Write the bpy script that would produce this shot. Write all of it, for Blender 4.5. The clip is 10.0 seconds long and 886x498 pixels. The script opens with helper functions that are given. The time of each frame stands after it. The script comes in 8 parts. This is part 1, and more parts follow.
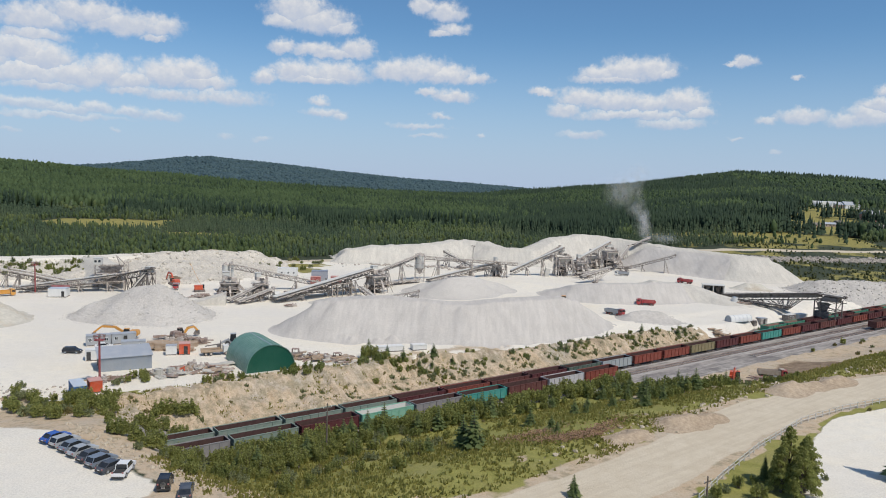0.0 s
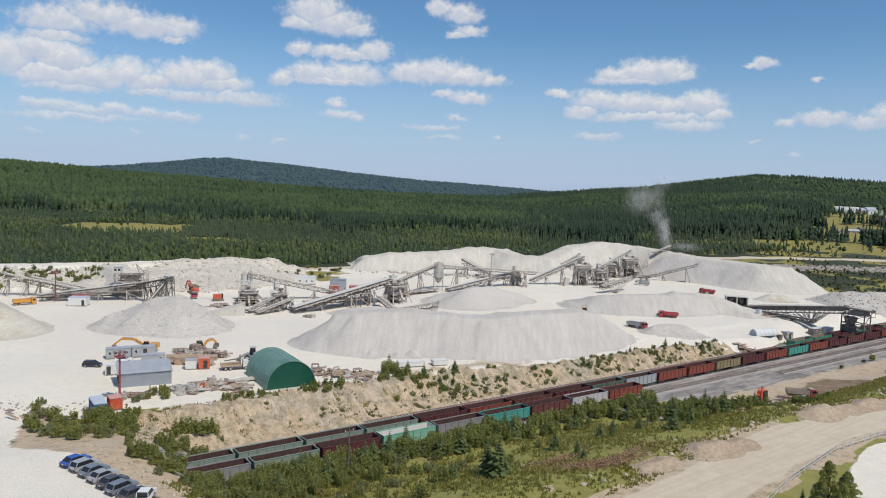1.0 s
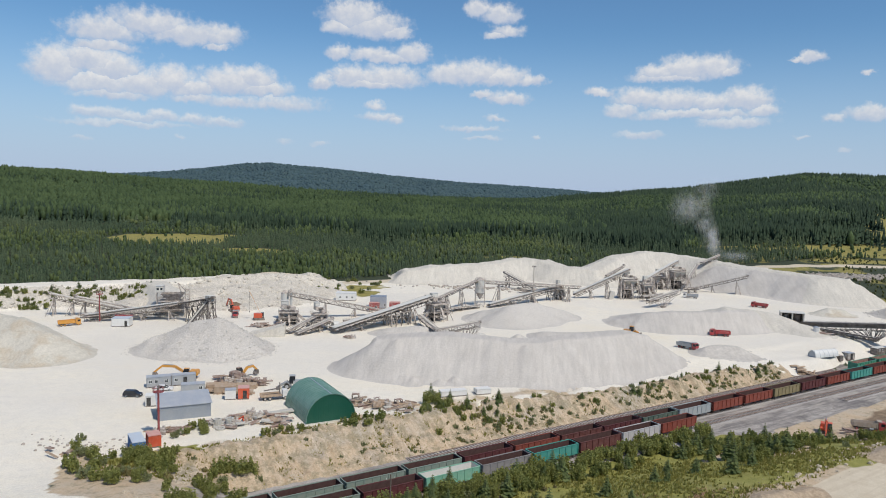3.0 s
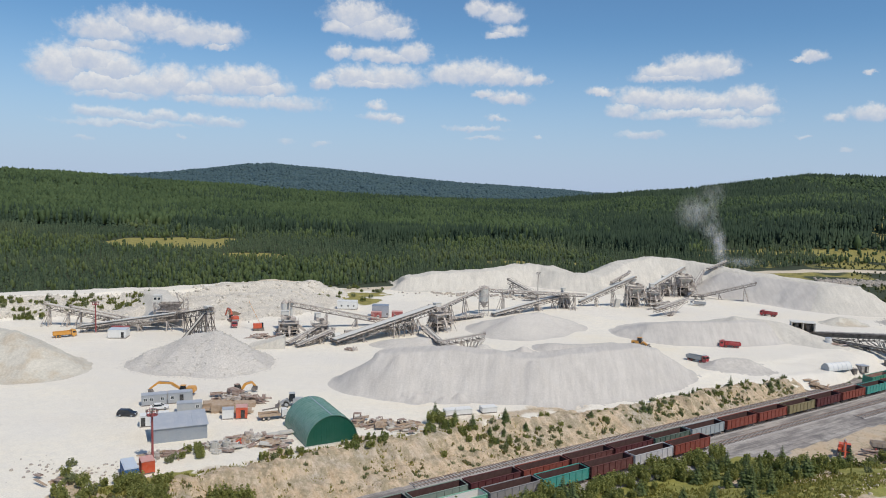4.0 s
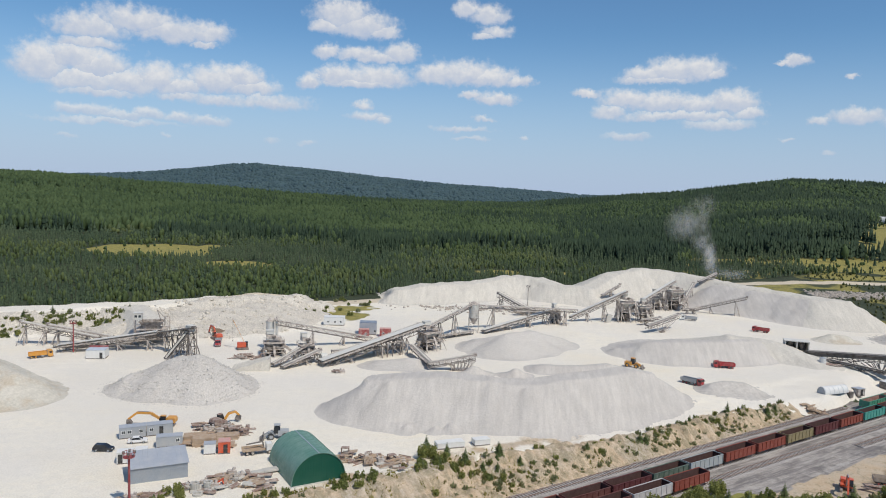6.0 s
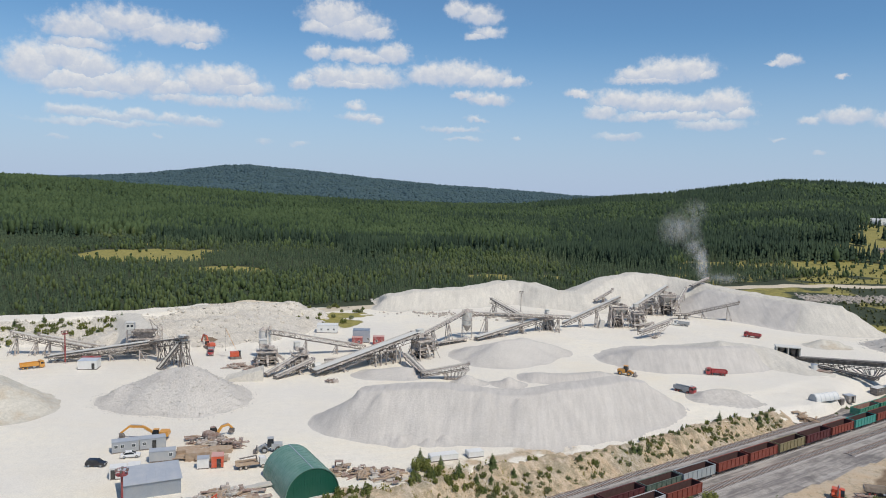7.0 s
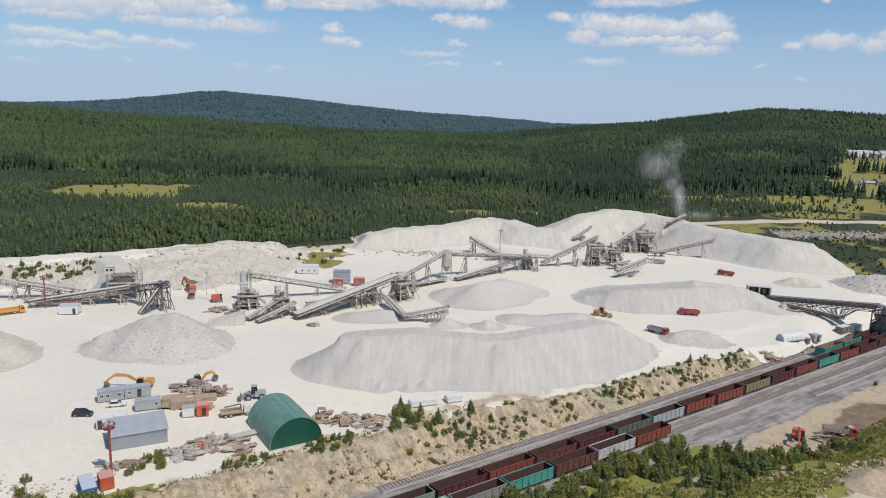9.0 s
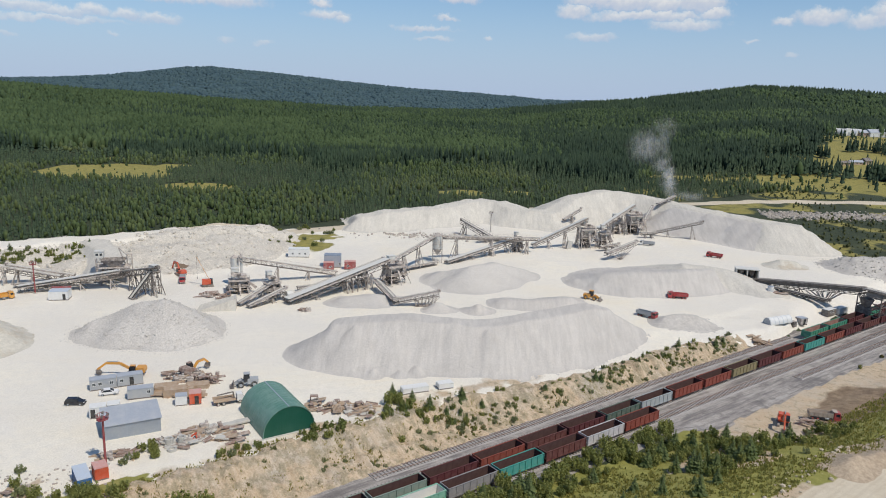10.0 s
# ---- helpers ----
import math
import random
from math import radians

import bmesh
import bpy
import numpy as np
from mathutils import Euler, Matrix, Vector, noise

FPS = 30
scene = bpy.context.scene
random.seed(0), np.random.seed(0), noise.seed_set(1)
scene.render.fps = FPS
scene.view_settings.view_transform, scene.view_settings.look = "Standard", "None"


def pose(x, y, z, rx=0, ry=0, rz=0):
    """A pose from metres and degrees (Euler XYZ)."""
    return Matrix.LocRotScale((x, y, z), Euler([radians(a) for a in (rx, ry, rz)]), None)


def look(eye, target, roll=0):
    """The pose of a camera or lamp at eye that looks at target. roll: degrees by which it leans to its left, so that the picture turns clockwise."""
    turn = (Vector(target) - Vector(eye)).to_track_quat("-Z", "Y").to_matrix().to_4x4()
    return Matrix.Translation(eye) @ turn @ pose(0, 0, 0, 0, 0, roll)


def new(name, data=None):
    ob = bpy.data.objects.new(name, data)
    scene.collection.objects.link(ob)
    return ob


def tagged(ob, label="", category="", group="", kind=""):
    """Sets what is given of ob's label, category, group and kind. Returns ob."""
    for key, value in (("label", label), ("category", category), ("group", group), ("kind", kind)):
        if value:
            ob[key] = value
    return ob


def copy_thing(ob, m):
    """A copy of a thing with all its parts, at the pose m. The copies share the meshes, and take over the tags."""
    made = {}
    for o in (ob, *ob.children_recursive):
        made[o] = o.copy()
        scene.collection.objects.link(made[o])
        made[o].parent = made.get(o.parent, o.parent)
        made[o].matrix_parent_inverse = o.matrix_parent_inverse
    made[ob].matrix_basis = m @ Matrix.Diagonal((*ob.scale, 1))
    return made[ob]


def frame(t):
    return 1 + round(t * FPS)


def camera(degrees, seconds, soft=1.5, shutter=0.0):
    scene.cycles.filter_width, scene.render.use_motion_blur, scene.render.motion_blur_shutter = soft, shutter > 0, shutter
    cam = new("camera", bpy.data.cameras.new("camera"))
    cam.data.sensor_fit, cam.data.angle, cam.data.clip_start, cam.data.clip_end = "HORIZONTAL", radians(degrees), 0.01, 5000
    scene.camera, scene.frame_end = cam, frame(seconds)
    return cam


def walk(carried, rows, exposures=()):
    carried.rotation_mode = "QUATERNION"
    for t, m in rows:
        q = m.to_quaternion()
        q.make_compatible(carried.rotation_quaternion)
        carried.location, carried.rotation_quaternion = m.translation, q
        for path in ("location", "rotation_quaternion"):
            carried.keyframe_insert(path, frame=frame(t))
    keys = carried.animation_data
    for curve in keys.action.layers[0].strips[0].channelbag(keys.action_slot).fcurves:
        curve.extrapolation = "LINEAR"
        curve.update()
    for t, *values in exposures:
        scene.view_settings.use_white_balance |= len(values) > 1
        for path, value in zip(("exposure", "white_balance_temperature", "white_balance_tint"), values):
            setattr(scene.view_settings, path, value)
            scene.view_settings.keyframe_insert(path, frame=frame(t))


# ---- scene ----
cam = camera(63.3, 10.0, soft=1.0)
PATH = [
    (0, (6.095, -7.878, 46.171), (6.028, -5.887, 45.994), 2.0),
    (0.5, (5.147, -5.35, 47.776), (5.076, -3.359, 47.6), 2.3),
    (1, (4.188, -5.131, 49.341), (4.078, -3.141, 49.167), 2.2),
    (1.5, (3.885, -4.97, 51.033), (3.738, -2.982, 50.861), 1.9),
    (2, (3.697, -3.566, 52.435), (3.517, -1.582, 52.263), 1.6),
    (2.5, (3.415, -1.425, 53.826), (3.204, 0.556, 53.652), 1.5),
    (4, (1.281, 7.445, 58.245), (1.057, 9.425, 58.07), 1.5),
    (4.5, (0.371, 10.798, 59.918), (0.151, 12.778, 59.74), 1.5),
    (5, (-0.413, 13.683, 61.473), (-0.613, 15.665, 61.296), 1.8),
    (5.5, (-0.897, 14.214, 62.805), (-1.089, 16.197, 62.63), 1.9),
    (7, (-1.268, 14.242, 67.176), (-1.434, 16.228, 67.005), 1.7),
    (7.5, (-1.123, 14.261, 68.679), (-1.278, 16.245, 68.486), 1.7),
    (8, (-1.256, 14.271, 70.114), (-1.396, 16.25, 69.866), 1.7),
    (8.5, (-1.002, 13.958, 71.769), (-1.126, 15.93, 71.461), 1.7),
    (9, (-1.064, 13.884, 73.174), (-1.168, 15.847, 72.806), 1.8),
    (9.5, (-1.092, 13.748, 74.728), (-1.177, 15.701, 74.303), 1.8),
    (10, (-1.431, 13.932, 76.102), (-1.505, 15.884, 75.671), 1.9),
]
walk(cam, [(t, look(eye, target, roll)) for t, eye, target, roll in PATH])

# ---- light ----
SUN_AZ, SUN_EL = 133.0, 56.0  # degrees clockwise from +y, and above the horizon
scene.view_settings.exposure = 0.0
sun = new("sun", bpy.data.lights.new("sun", "SUN"))
sun.data.energy, sun.data.angle, sun.data.color = 3.3, radians(0.53), (1.0, 0.93, 0.82)
sun.matrix_world = look((0, 0, 300), (
    -math.sin(radians(SUN_AZ)) * math.cos(radians(SUN_EL)),
    -math.cos(radians(SUN_AZ)) * math.cos(radians(SUN_EL)),
    300 - math.sin(radians(SUN_EL))))


class Tree:
    """A short way to write node trees."""

    def __init__(self, tree):
        self.tree = tree

    def node(self, kind, out=0, **given):
        n = self.tree.nodes.new(kind)
        for key, value in given.items():
            if key.startswith("in_"):
                n.inputs[int(key[3:])].default_value = value
            else:
                setattr(n, key, value)
        n["out"] = out
        return n

    def join(self, a, b, slot=0):
        self.tree.links.new(a.outputs[a["out"]] if "out" in a else a.outputs[0], b.inputs[slot])
        return b

    def math(self, op, a, b=None, clamp=False):
        n = self.node("ShaderNodeMath", operation=op, use_clamp=clamp)
        for slot, v in enumerate((a, b)):
            if v is None:
                continue
            if isinstance(v, (int, float)):
                n.inputs[slot].default_value = v
            else:
                self.join(v, n, slot)
        return n

    def noise(self, scale, detail=4.0, rough=0.55, coords=None, out=0):
        n = self.node("ShaderNodeTexNoise", out)
        n.inputs["Scale"].default_value, n.inputs["Detail"].default_value, n.inputs["Roughness"].default_value = scale, detail, rough
        if coords is not None:
            self.join(coords, n, 0)
        return n

    def ramp(self, fac, stops):
        n = self.node("ShaderNodeValToRGB")
        el = n.color_ramp.elements
        while len(el) < len(stops):
            el.new(0.5)
        for e, (at, c) in zip(el, stops):
            e.position, e.color = at, (*c, 1)
        return self.join(fac, n, 0)

    def mix(self, fac, a, b, blend="MIX"):
        n = self.node("ShaderNodeMix", 2, data_type="RGBA", blend_type=blend)
        for slot, v in ((0, fac), (6, a), (7, b)):
            if isinstance(v, (int, float)):
                n.inputs[slot].default_value = v
            elif isinstance(v, tuple):
                n.inputs[slot].default_value = (*v, 1)
            else:
                self.join(v, n, slot)
        return n


world = bpy.data.worlds.new("sky")
scene.world = world
world.use_nodes = True
world.node_tree.nodes.clear()
W = Tree(world.node_tree)
sky = W.node("ShaderNodeTexSky", sky_type="NISHITA", sun_disc=False, sun_elevation=radians(SUN_EL), sun_rotation=radians(SUN_AZ),
             altitude=300.0, air_density=1.0, dust_density=0.1, ozone_density=3.5)
coords = W.node("ShaderNodeTexCoord")
xyz = W.join(coords, W.node("ShaderNodeSeparateXYZ"))
az = W.node("ShaderNodeMath", operation="ARCTAN2")
world.node_tree.links.new(xyz.outputs[0], az.inputs[0]), world.node_tree.links.new(xyz.outputs[1], az.inputs[1])
el = W.node("ShaderNodeMath", operation="ARCSINE")
world.node_tree.links.new(xyz.outputs[2], el.inputs[0])
here = W.node("ShaderNodeCombineXYZ")
W.join(W.math("MULTIPLY", az, 57.2958), here, 0), W.join(W.math("MULTIPLY", el, 57.2958), here, 1)
wobble = W.noise(0.9, 7.0, 0.62, here, 1)
shift = W.join(wobble, W.node("ShaderNodeVectorMath", operation="SUBTRACT", in_1=(0.5, 0.5, 0.5)))
shift = W.join(shift, W.node("ShaderNodeVectorMath", operation="MULTIPLY", in_1=(1.5, 1.15, 0)))
moved = W.join(here, W.node("ShaderNodeVectorMath", operation="ADD"))
W.join(shift, moved, 1)
height = W.join(moved, W.node("ShaderNodeSeparateXYZ", 1))
cover, lie = None, None  # how near a direction lies to a cloud's heart, and how high up in that cloud


def cloud(a, e, w, h, faint=0.0):
    """One heap of a cloud at azimuth a, elevation e, half as wide as w and as high as h, in degrees."""
    global cover, lie
    d = W.join(moved, W.node("ShaderNodeVectorMath", operation="SUBTRACT", in_1=(a, e - h * 0.25, 0)))
    d = W.join(d, W.node("ShaderNodeVectorMath", operation="MULTIPLY", in_1=(0.8 / w, 0.64 / h, 0)))
    under = W.join(d, W.node("ShaderNodeVectorMath", operation="MULTIPLY", in_1=(1, -1.7, 0)))  # flatter below than above
    d = W.join(d, W.node("ShaderNodeVectorMath", operation="MAXIMUM"))
    W.join(under, d, 1)
    d = W.join(d, W.node("ShaderNodeVectorMath", 1, operation="LENGTH"))
    if faint:
        d = W.math("ADD", d, faint)
    up = W.math("MULTIPLY_ADD", height, 0.72 / h)
    up.inputs[2].default_value = -(e - h * 0.25) * 0.72 / h
    if cover is None:
        cover, lie = d, up
        return
    nearer = W.math("LESS_THAN", d, cover)
    pick = W.node("ShaderNodeMix", 0, data_type="FLOAT")
    W.join(nearer, pick, 0), W.join(lie, pick, 2), W.join(up, pick, 3)
    m = W.math("SMOOTH_MIN", cover, d)
    m.inputs[2].default_value = 0.2
    cover, lie = m, pick


for a, e, w, h in ((-31.5, 10.3, 2.7, 1.1), (-28.4, 11.1, 3.6, 0.99), (-26.1, 10.6, 3.2, 0.99), (-23.6, 10.7, 2.0, 0.81), (-23.8, 9.8, 1.1, 0.36), (-31.5, 9.2, 2.5, 0.45)):
    cloud(a, e, w, h, 0.12)
for a, e, w, h in ((-32.5, 8.2, 2.3, 0.99), (-31.0, 7.8, 2.0, 0.99), (-31.9, 6.7, 2.7, 0.81), (-27.0, 7.2, 1.6, 1.08), (-29.1, 6.8, 2.3, 0.9), (-25.5, 6.8, 1.8, 0.72),
                   (-22.9, 7.4, 2.5, 0.99), (-21.1, 7.7, 1.8, 0.81), (-20.5, 7.0, 2.0, 0.63), (-34.4, 7.7, 1.8, 1.35)):
    cloud(a, e, w, h)
for a, e, w, h in ((-19.3, 6.0, 4.1, 0.68), (-22.9, 5.9, 3.2, 0.59), (-31.0, 6.0, 3.6, 0.5), (-25.5, 6.1, 2.6, 0.5)):  # thin veil below the bank
    cloud(a, e, w, h, 0.24)
for a, e, w, h in ((-32.9, 4.6, 0.9, 0.36), (-31.6, 4.6, 1.8, 0.41), (-29.5, 4.4, 2.3, 0.32), (-27.6, 4.6, 1.1, 0.36), (-25.5, 4.5, 1.0, 0.32), (-23.4, 4.3, 1.4, 0.36), (-30.2, 3.9, 4.1, 0.23)):
    cloud(a, e, w, h)
for a, e, w, h in ((-33.1, 2.8, 0.8, 0.18), (-26.5, 3.1, 0.5, 0.18), (-18.9, 3.2, 0.7, 0.27), (-16.2, 3.1, 0.9, 0.18), (-4.2, 4.6, 2.7, 0.23), (-2.5, 5.4, 0.9, 0.23), (-3.3, 3.9, 1.8, 0.18),
                   (0.7, 3.9, 0.4, 0.18), (19.7, 4.2, 0.7, 0.18), (22.4, 3.3, 0.5, 0.18), (23.6, 8.5, 0.5, 0.23)):
    cloud(a, e, w, h, 0.2)
for a, e, w, h in ((-13.6, 12.8, 2.3, 1.13), (-12.3, 12.1, 2.7, 0.99), (-14.8, 11.9, 1.1, 0.54), (-10.6, 11.6, 1.4, 0.45), (-14.8, 10.0, 1.0, 0.45), (-12.2, 9.9, 1.8, 0.5),
                   (-9.2, 10.1, 1.4, 0.72), (-11.0, 9.7, 2.3, 0.41)):
    cloud(a, e, w, h)
for a, e, w, h in ((-16.0, 7.7, 0.9, 0.59), (-13.9, 8.3, 1.6, 0.81), (-10.9, 8.3, 2.7, 0.81), (-12.2, 7.8, 3.2, 0.41), (-6.1, 8.7, 1.8, 0.81), (-4.1, 8.8, 2.3, 0.9), (-2.1, 8.5, 2.3, 0.72),
                   (0.1, 8.3, 1.1, 0.45), (-1.6, 6.9, 1.6, 0.45), (-3.4, 7.1, 0.9, 0.32)):
    cloud(a, e, w, h)
for a, e, w, h in ((-4.1, 13.6, 1.1, 0.68), (-2.3, 13.2, 1.6, 0.72), (-1.8, 12.0, 1.3, 0.45), (-2.7, 11.6, 0.9, 0.27), (-12.0, 6.1, 0.8, 0.32), (-11.5, 5.3, 1.6, 0.36), (-10.4, 5.0, 0.8, 0.32)):
    cloud(a, e, w, h, 0.06)
for a, e, w, h in ((11.7, 9.1, 2.3, 0.9), (13.4, 9.2, 1.9, 0.81), (9.8, 8.9, 1.6, 0.54), (10.5, 8.5, 2.7, 0.36), (14.6, 8.9, 0.7, 0.45), (8.5, 7.0, 2.0, 0.72), (7.2, 6.1, 1.1, 0.54),
                   (11.0, 6.8, 2.7, 0.72), (13.5, 6.6, 1.8, 0.63), (16.0, 6.8, 1.8, 0.81), (17.0, 6.0, 1.0, 0.45), (12.3, 5.8, 4.5, 0.36), (15.2, 5.2, 2.3, 0.41), (5.4, 7.4, 1.1, 0.32)):
    cloud(a, e, w, h)
for a, e, w, h in ((8.6, 4.2, 1.8, 0.32), (20.1, 9.6, 0.9, 0.41), (19.3, 9.5, 0.7, 0.18), (24.0, 5.7, 1.8, 0.59), (21.7, 5.4, 0.7, 0.32), (26.7, 5.4, 1.4, 0.5), (28.2, 5.7, 1.8, 0.81),
                   (28.8, 6.4, 1.4, 0.63), (29.3, 7.3, 1.1, 0.45)):
    cloud(a, e, w, h, 0.05)
for k in range(16):  # the rest of the sky
    cloud(44 + 272 * ((k * 0.618) % 1.0), 5 + 24 * ((k * 0.37) % 1.0), 5 + 5 * ((k * 0.73) % 1.0), 1.6 + 1.4 * ((k * 0.29) % 1.0))
for k in range(12):  # and overhead, unseen, added to whiten the fill light in the shadows
    cloud(-180 + 360 * ((k * 0.618) % 1.0), 28 + 44 * ((k * 0.43) % 1.0), 11 + 8 * ((k * 0.73) % 1.0), 3.5 + 2.5 * ((k * 0.29) % 1.0))
fray = W.noise(1.6, 8.0, 0.62, here)
edge = W.math("ADD", cover, W.math("MULTIPLY", W.math("SUBTRACT", fray, 0.5), 0.9))
mask = W.node("ShaderNodeMapRange", interpolation_type="SMOOTHSTEP")
W.join(edge, mask, 0)
mask.inputs[1].default_value, mask.inputs[2].default_value, mask.inputs[3].default_value, mask.inputs[4].default_value = 1.12, 0.4, 0.0, 0.9
low = W.node("ShaderNodeMapRange", interpolation_type="SMOOTHSTEP")  # thinner in the haze near the horizon
W.join(W.math("MULTIPLY", el, 57.2958), low, 0)
low.inputs[1].default_value, low.inputs[2].default_value, low.inputs[3].default_value, low.inputs[4].default_value = 1.0, 7.5, 0.3, 1.0
billow = W.math("MULTIPLY", W.math("SUBTRACT", W.noise(1.3, 6.0, 0.6, here), 0.5), 1.6)
tone = W.ramp(W.math("ADD", W.math("MULTIPLY", W.math("ADD", lie, billow), 0.5), 0.45), [(0.2, (4.9, 5.5, 6.8)), (0.48, (6.0, 6.3, 7.0)), (0.78, (7.9, 7.8, 7.75))])
haze = W.node("ShaderNodeMapRange", interpolation_type="SMOOTHSTEP")  # summer haze over the hills
W.join(W.math("MULTIPLY", el, 57.2958), haze, 0)
haze.inputs[1].default_value, haze.inputs[2].default_value, haze.inputs[3].default_value, haze.inputs[4].default_value = -1.5, 12.5, 0.95, 0.0
deep = W.mix(1.0, sky, (0.68, 0.9, 1.02), "MULTIPLY")
air = W.mix(haze, deep, (4.1, 5.1, 6.95))
full = W.mix(W.math("MULTIPLY", mask, low), air, tone)
back = W.node("ShaderNodeBackground", in_1=0.1)
W.join(full, back, 0)
W.join(back, W.node("ShaderNodeOutputWorld"), 0)
world.cycles.sampling_method, world.cycles.sample_map_resolution = "MANUAL", 256

# ---- materials ----
def material(name, rough=0.8, metal=0.0):
    m = bpy.data.materials.new(name)
    m.use_nodes = True
    m.node_tree.nodes.clear()
    t = Tree(m.node_tree)
    t.bsdf = t.node("ShaderNodeBsdfPrincipled")
    t.bsdf.inputs["Roughness"].default_value, t.bsdf.inputs["Metallic"].default_value = rough, metal
    t.join(t.bsdf, t.node("ShaderNodeOutputMaterial"))
    return m, t


def bump(t, height, strength, distance):
    b = t.node("ShaderNodeBump")
    b.inputs["Strength"].default_value, b.inputs["Distance"].default_value = strength, distance
    t.join(height, b, b.inputs.find("Height"))
    t.join(b, t.bsdf, t.bsdf.inputs.find("Normal"))


def object_coords(t):
    return t.node("ShaderNodeTexCoord", 3)


def paint(name, colour, rough=0.55, dust=0.25, dust_colour=(0.5, 0.48, 0.43), scale=1.2, metal=0.0, vary=0.12):
    """A painted or bare surface with a film of quarry dust and wear at two scales."""
    m, t = material(name, rough, metal)
    at = object_coords(t)
    big, fine = t.noise(scale, 5, 0.6, at), t.noise(scale * 9, 4, 0.6, at)
    dark = tuple(c * (1 - vary * 1.6) for c in colour)
    base = t.mix(fine, dark, tuple(min(1, c * (1 + vary)) for c in colour))
    worn = t.mix(t.math("MULTIPLY", t.ramp(big, [(0.38, (0, 0, 0)), (0.68, (1, 1, 1))]), dust), base, dust_colour)
    t.join(worn, t.bsdf, 0)
    bump(t, fine, 0.15, 0.01)
    return m


def gravel(name, a, b, stone=2.2, streak=0.5, tint=None, coarse=0.3):
    """Tipped crushed stone: grains, and streaks that run down the slope."""
    m, t = material(name, 0.95)
    at = object_coords(t)
    flow = t.join(at, t.node("ShaderNodeMapping", in_2=(0, 0, radians(-14)), in_3=(1, 0.16, 0.12)))
    broad, grain, run = t.noise(0.09, 5, 0.6, at), t.noise(stone, 6, 0.7, at), t.noise(0.7, 4, 0.6, flow)
    c = t.mix(t.ramp(broad, [(0.35, (0, 0, 0)), (0.65, (1, 1, 1))]), a, b)
    c = t.mix(t.math("MULTIPLY", t.ramp(run, [(0.4, (0, 0, 0)), (0.7, (1, 1, 1))]), streak), c, tuple(v * 0.84 for v in a))
    if tint:
        c = t.mix(t.ramp(t.noise(0.16, 4, 0.6, at), [(0.5, (0, 0, 0)), (0.62, (0.75, 0.75, 0.75))]), c, tint)
    c = t.mix(coarse, c, t.ramp(grain, [(0.32, tuple(v * 0.55 for v in a)), (0.68, tuple(min(1, v * 1.3) for v in b))]))
    t.join(c, t.bsdf, 0)
    bump(t, grain, 0.7, 0.35)
    return m


def leaves(name, dark, light, pale=None, glow=0.3):
    m, t = material(name, 0.75)
    isle = t.node("ShaderNodeNewGeometry", 8)
    at = object_coords(t)
    c = t.mix(isle, dark, light)
    c = t.mix(0.4, c, t.ramp(t.noise(0.9, 3, 0.6, at), [(0.3, tuple(v * 0.5 for v in dark)), (0.7, light)]))
    if pale:
        c = t.mix(t.ramp(t.noise(0.012, 4, 0.6, at), [(0.44, (0, 0, 0)), (0.7, (0.55, 0.55, 0.55))]), c, pale)
    t.join(c, t.bsdf, 0)
    t.bsdf.inputs["Specular IOR Level"].default_value = 0.2
    thin = t.node("ShaderNodeBsdfTranslucent")
    t.join(c, thin, 0)
    both = t.node("ShaderNodeMixShader", in_0=glow)
    t.join(t.bsdf, both, 1), t.join(thin, both, 2)
    t.join(both, next(n for n in t.tree.nodes if n.type == "OUTPUT_MATERIAL"))
    return m


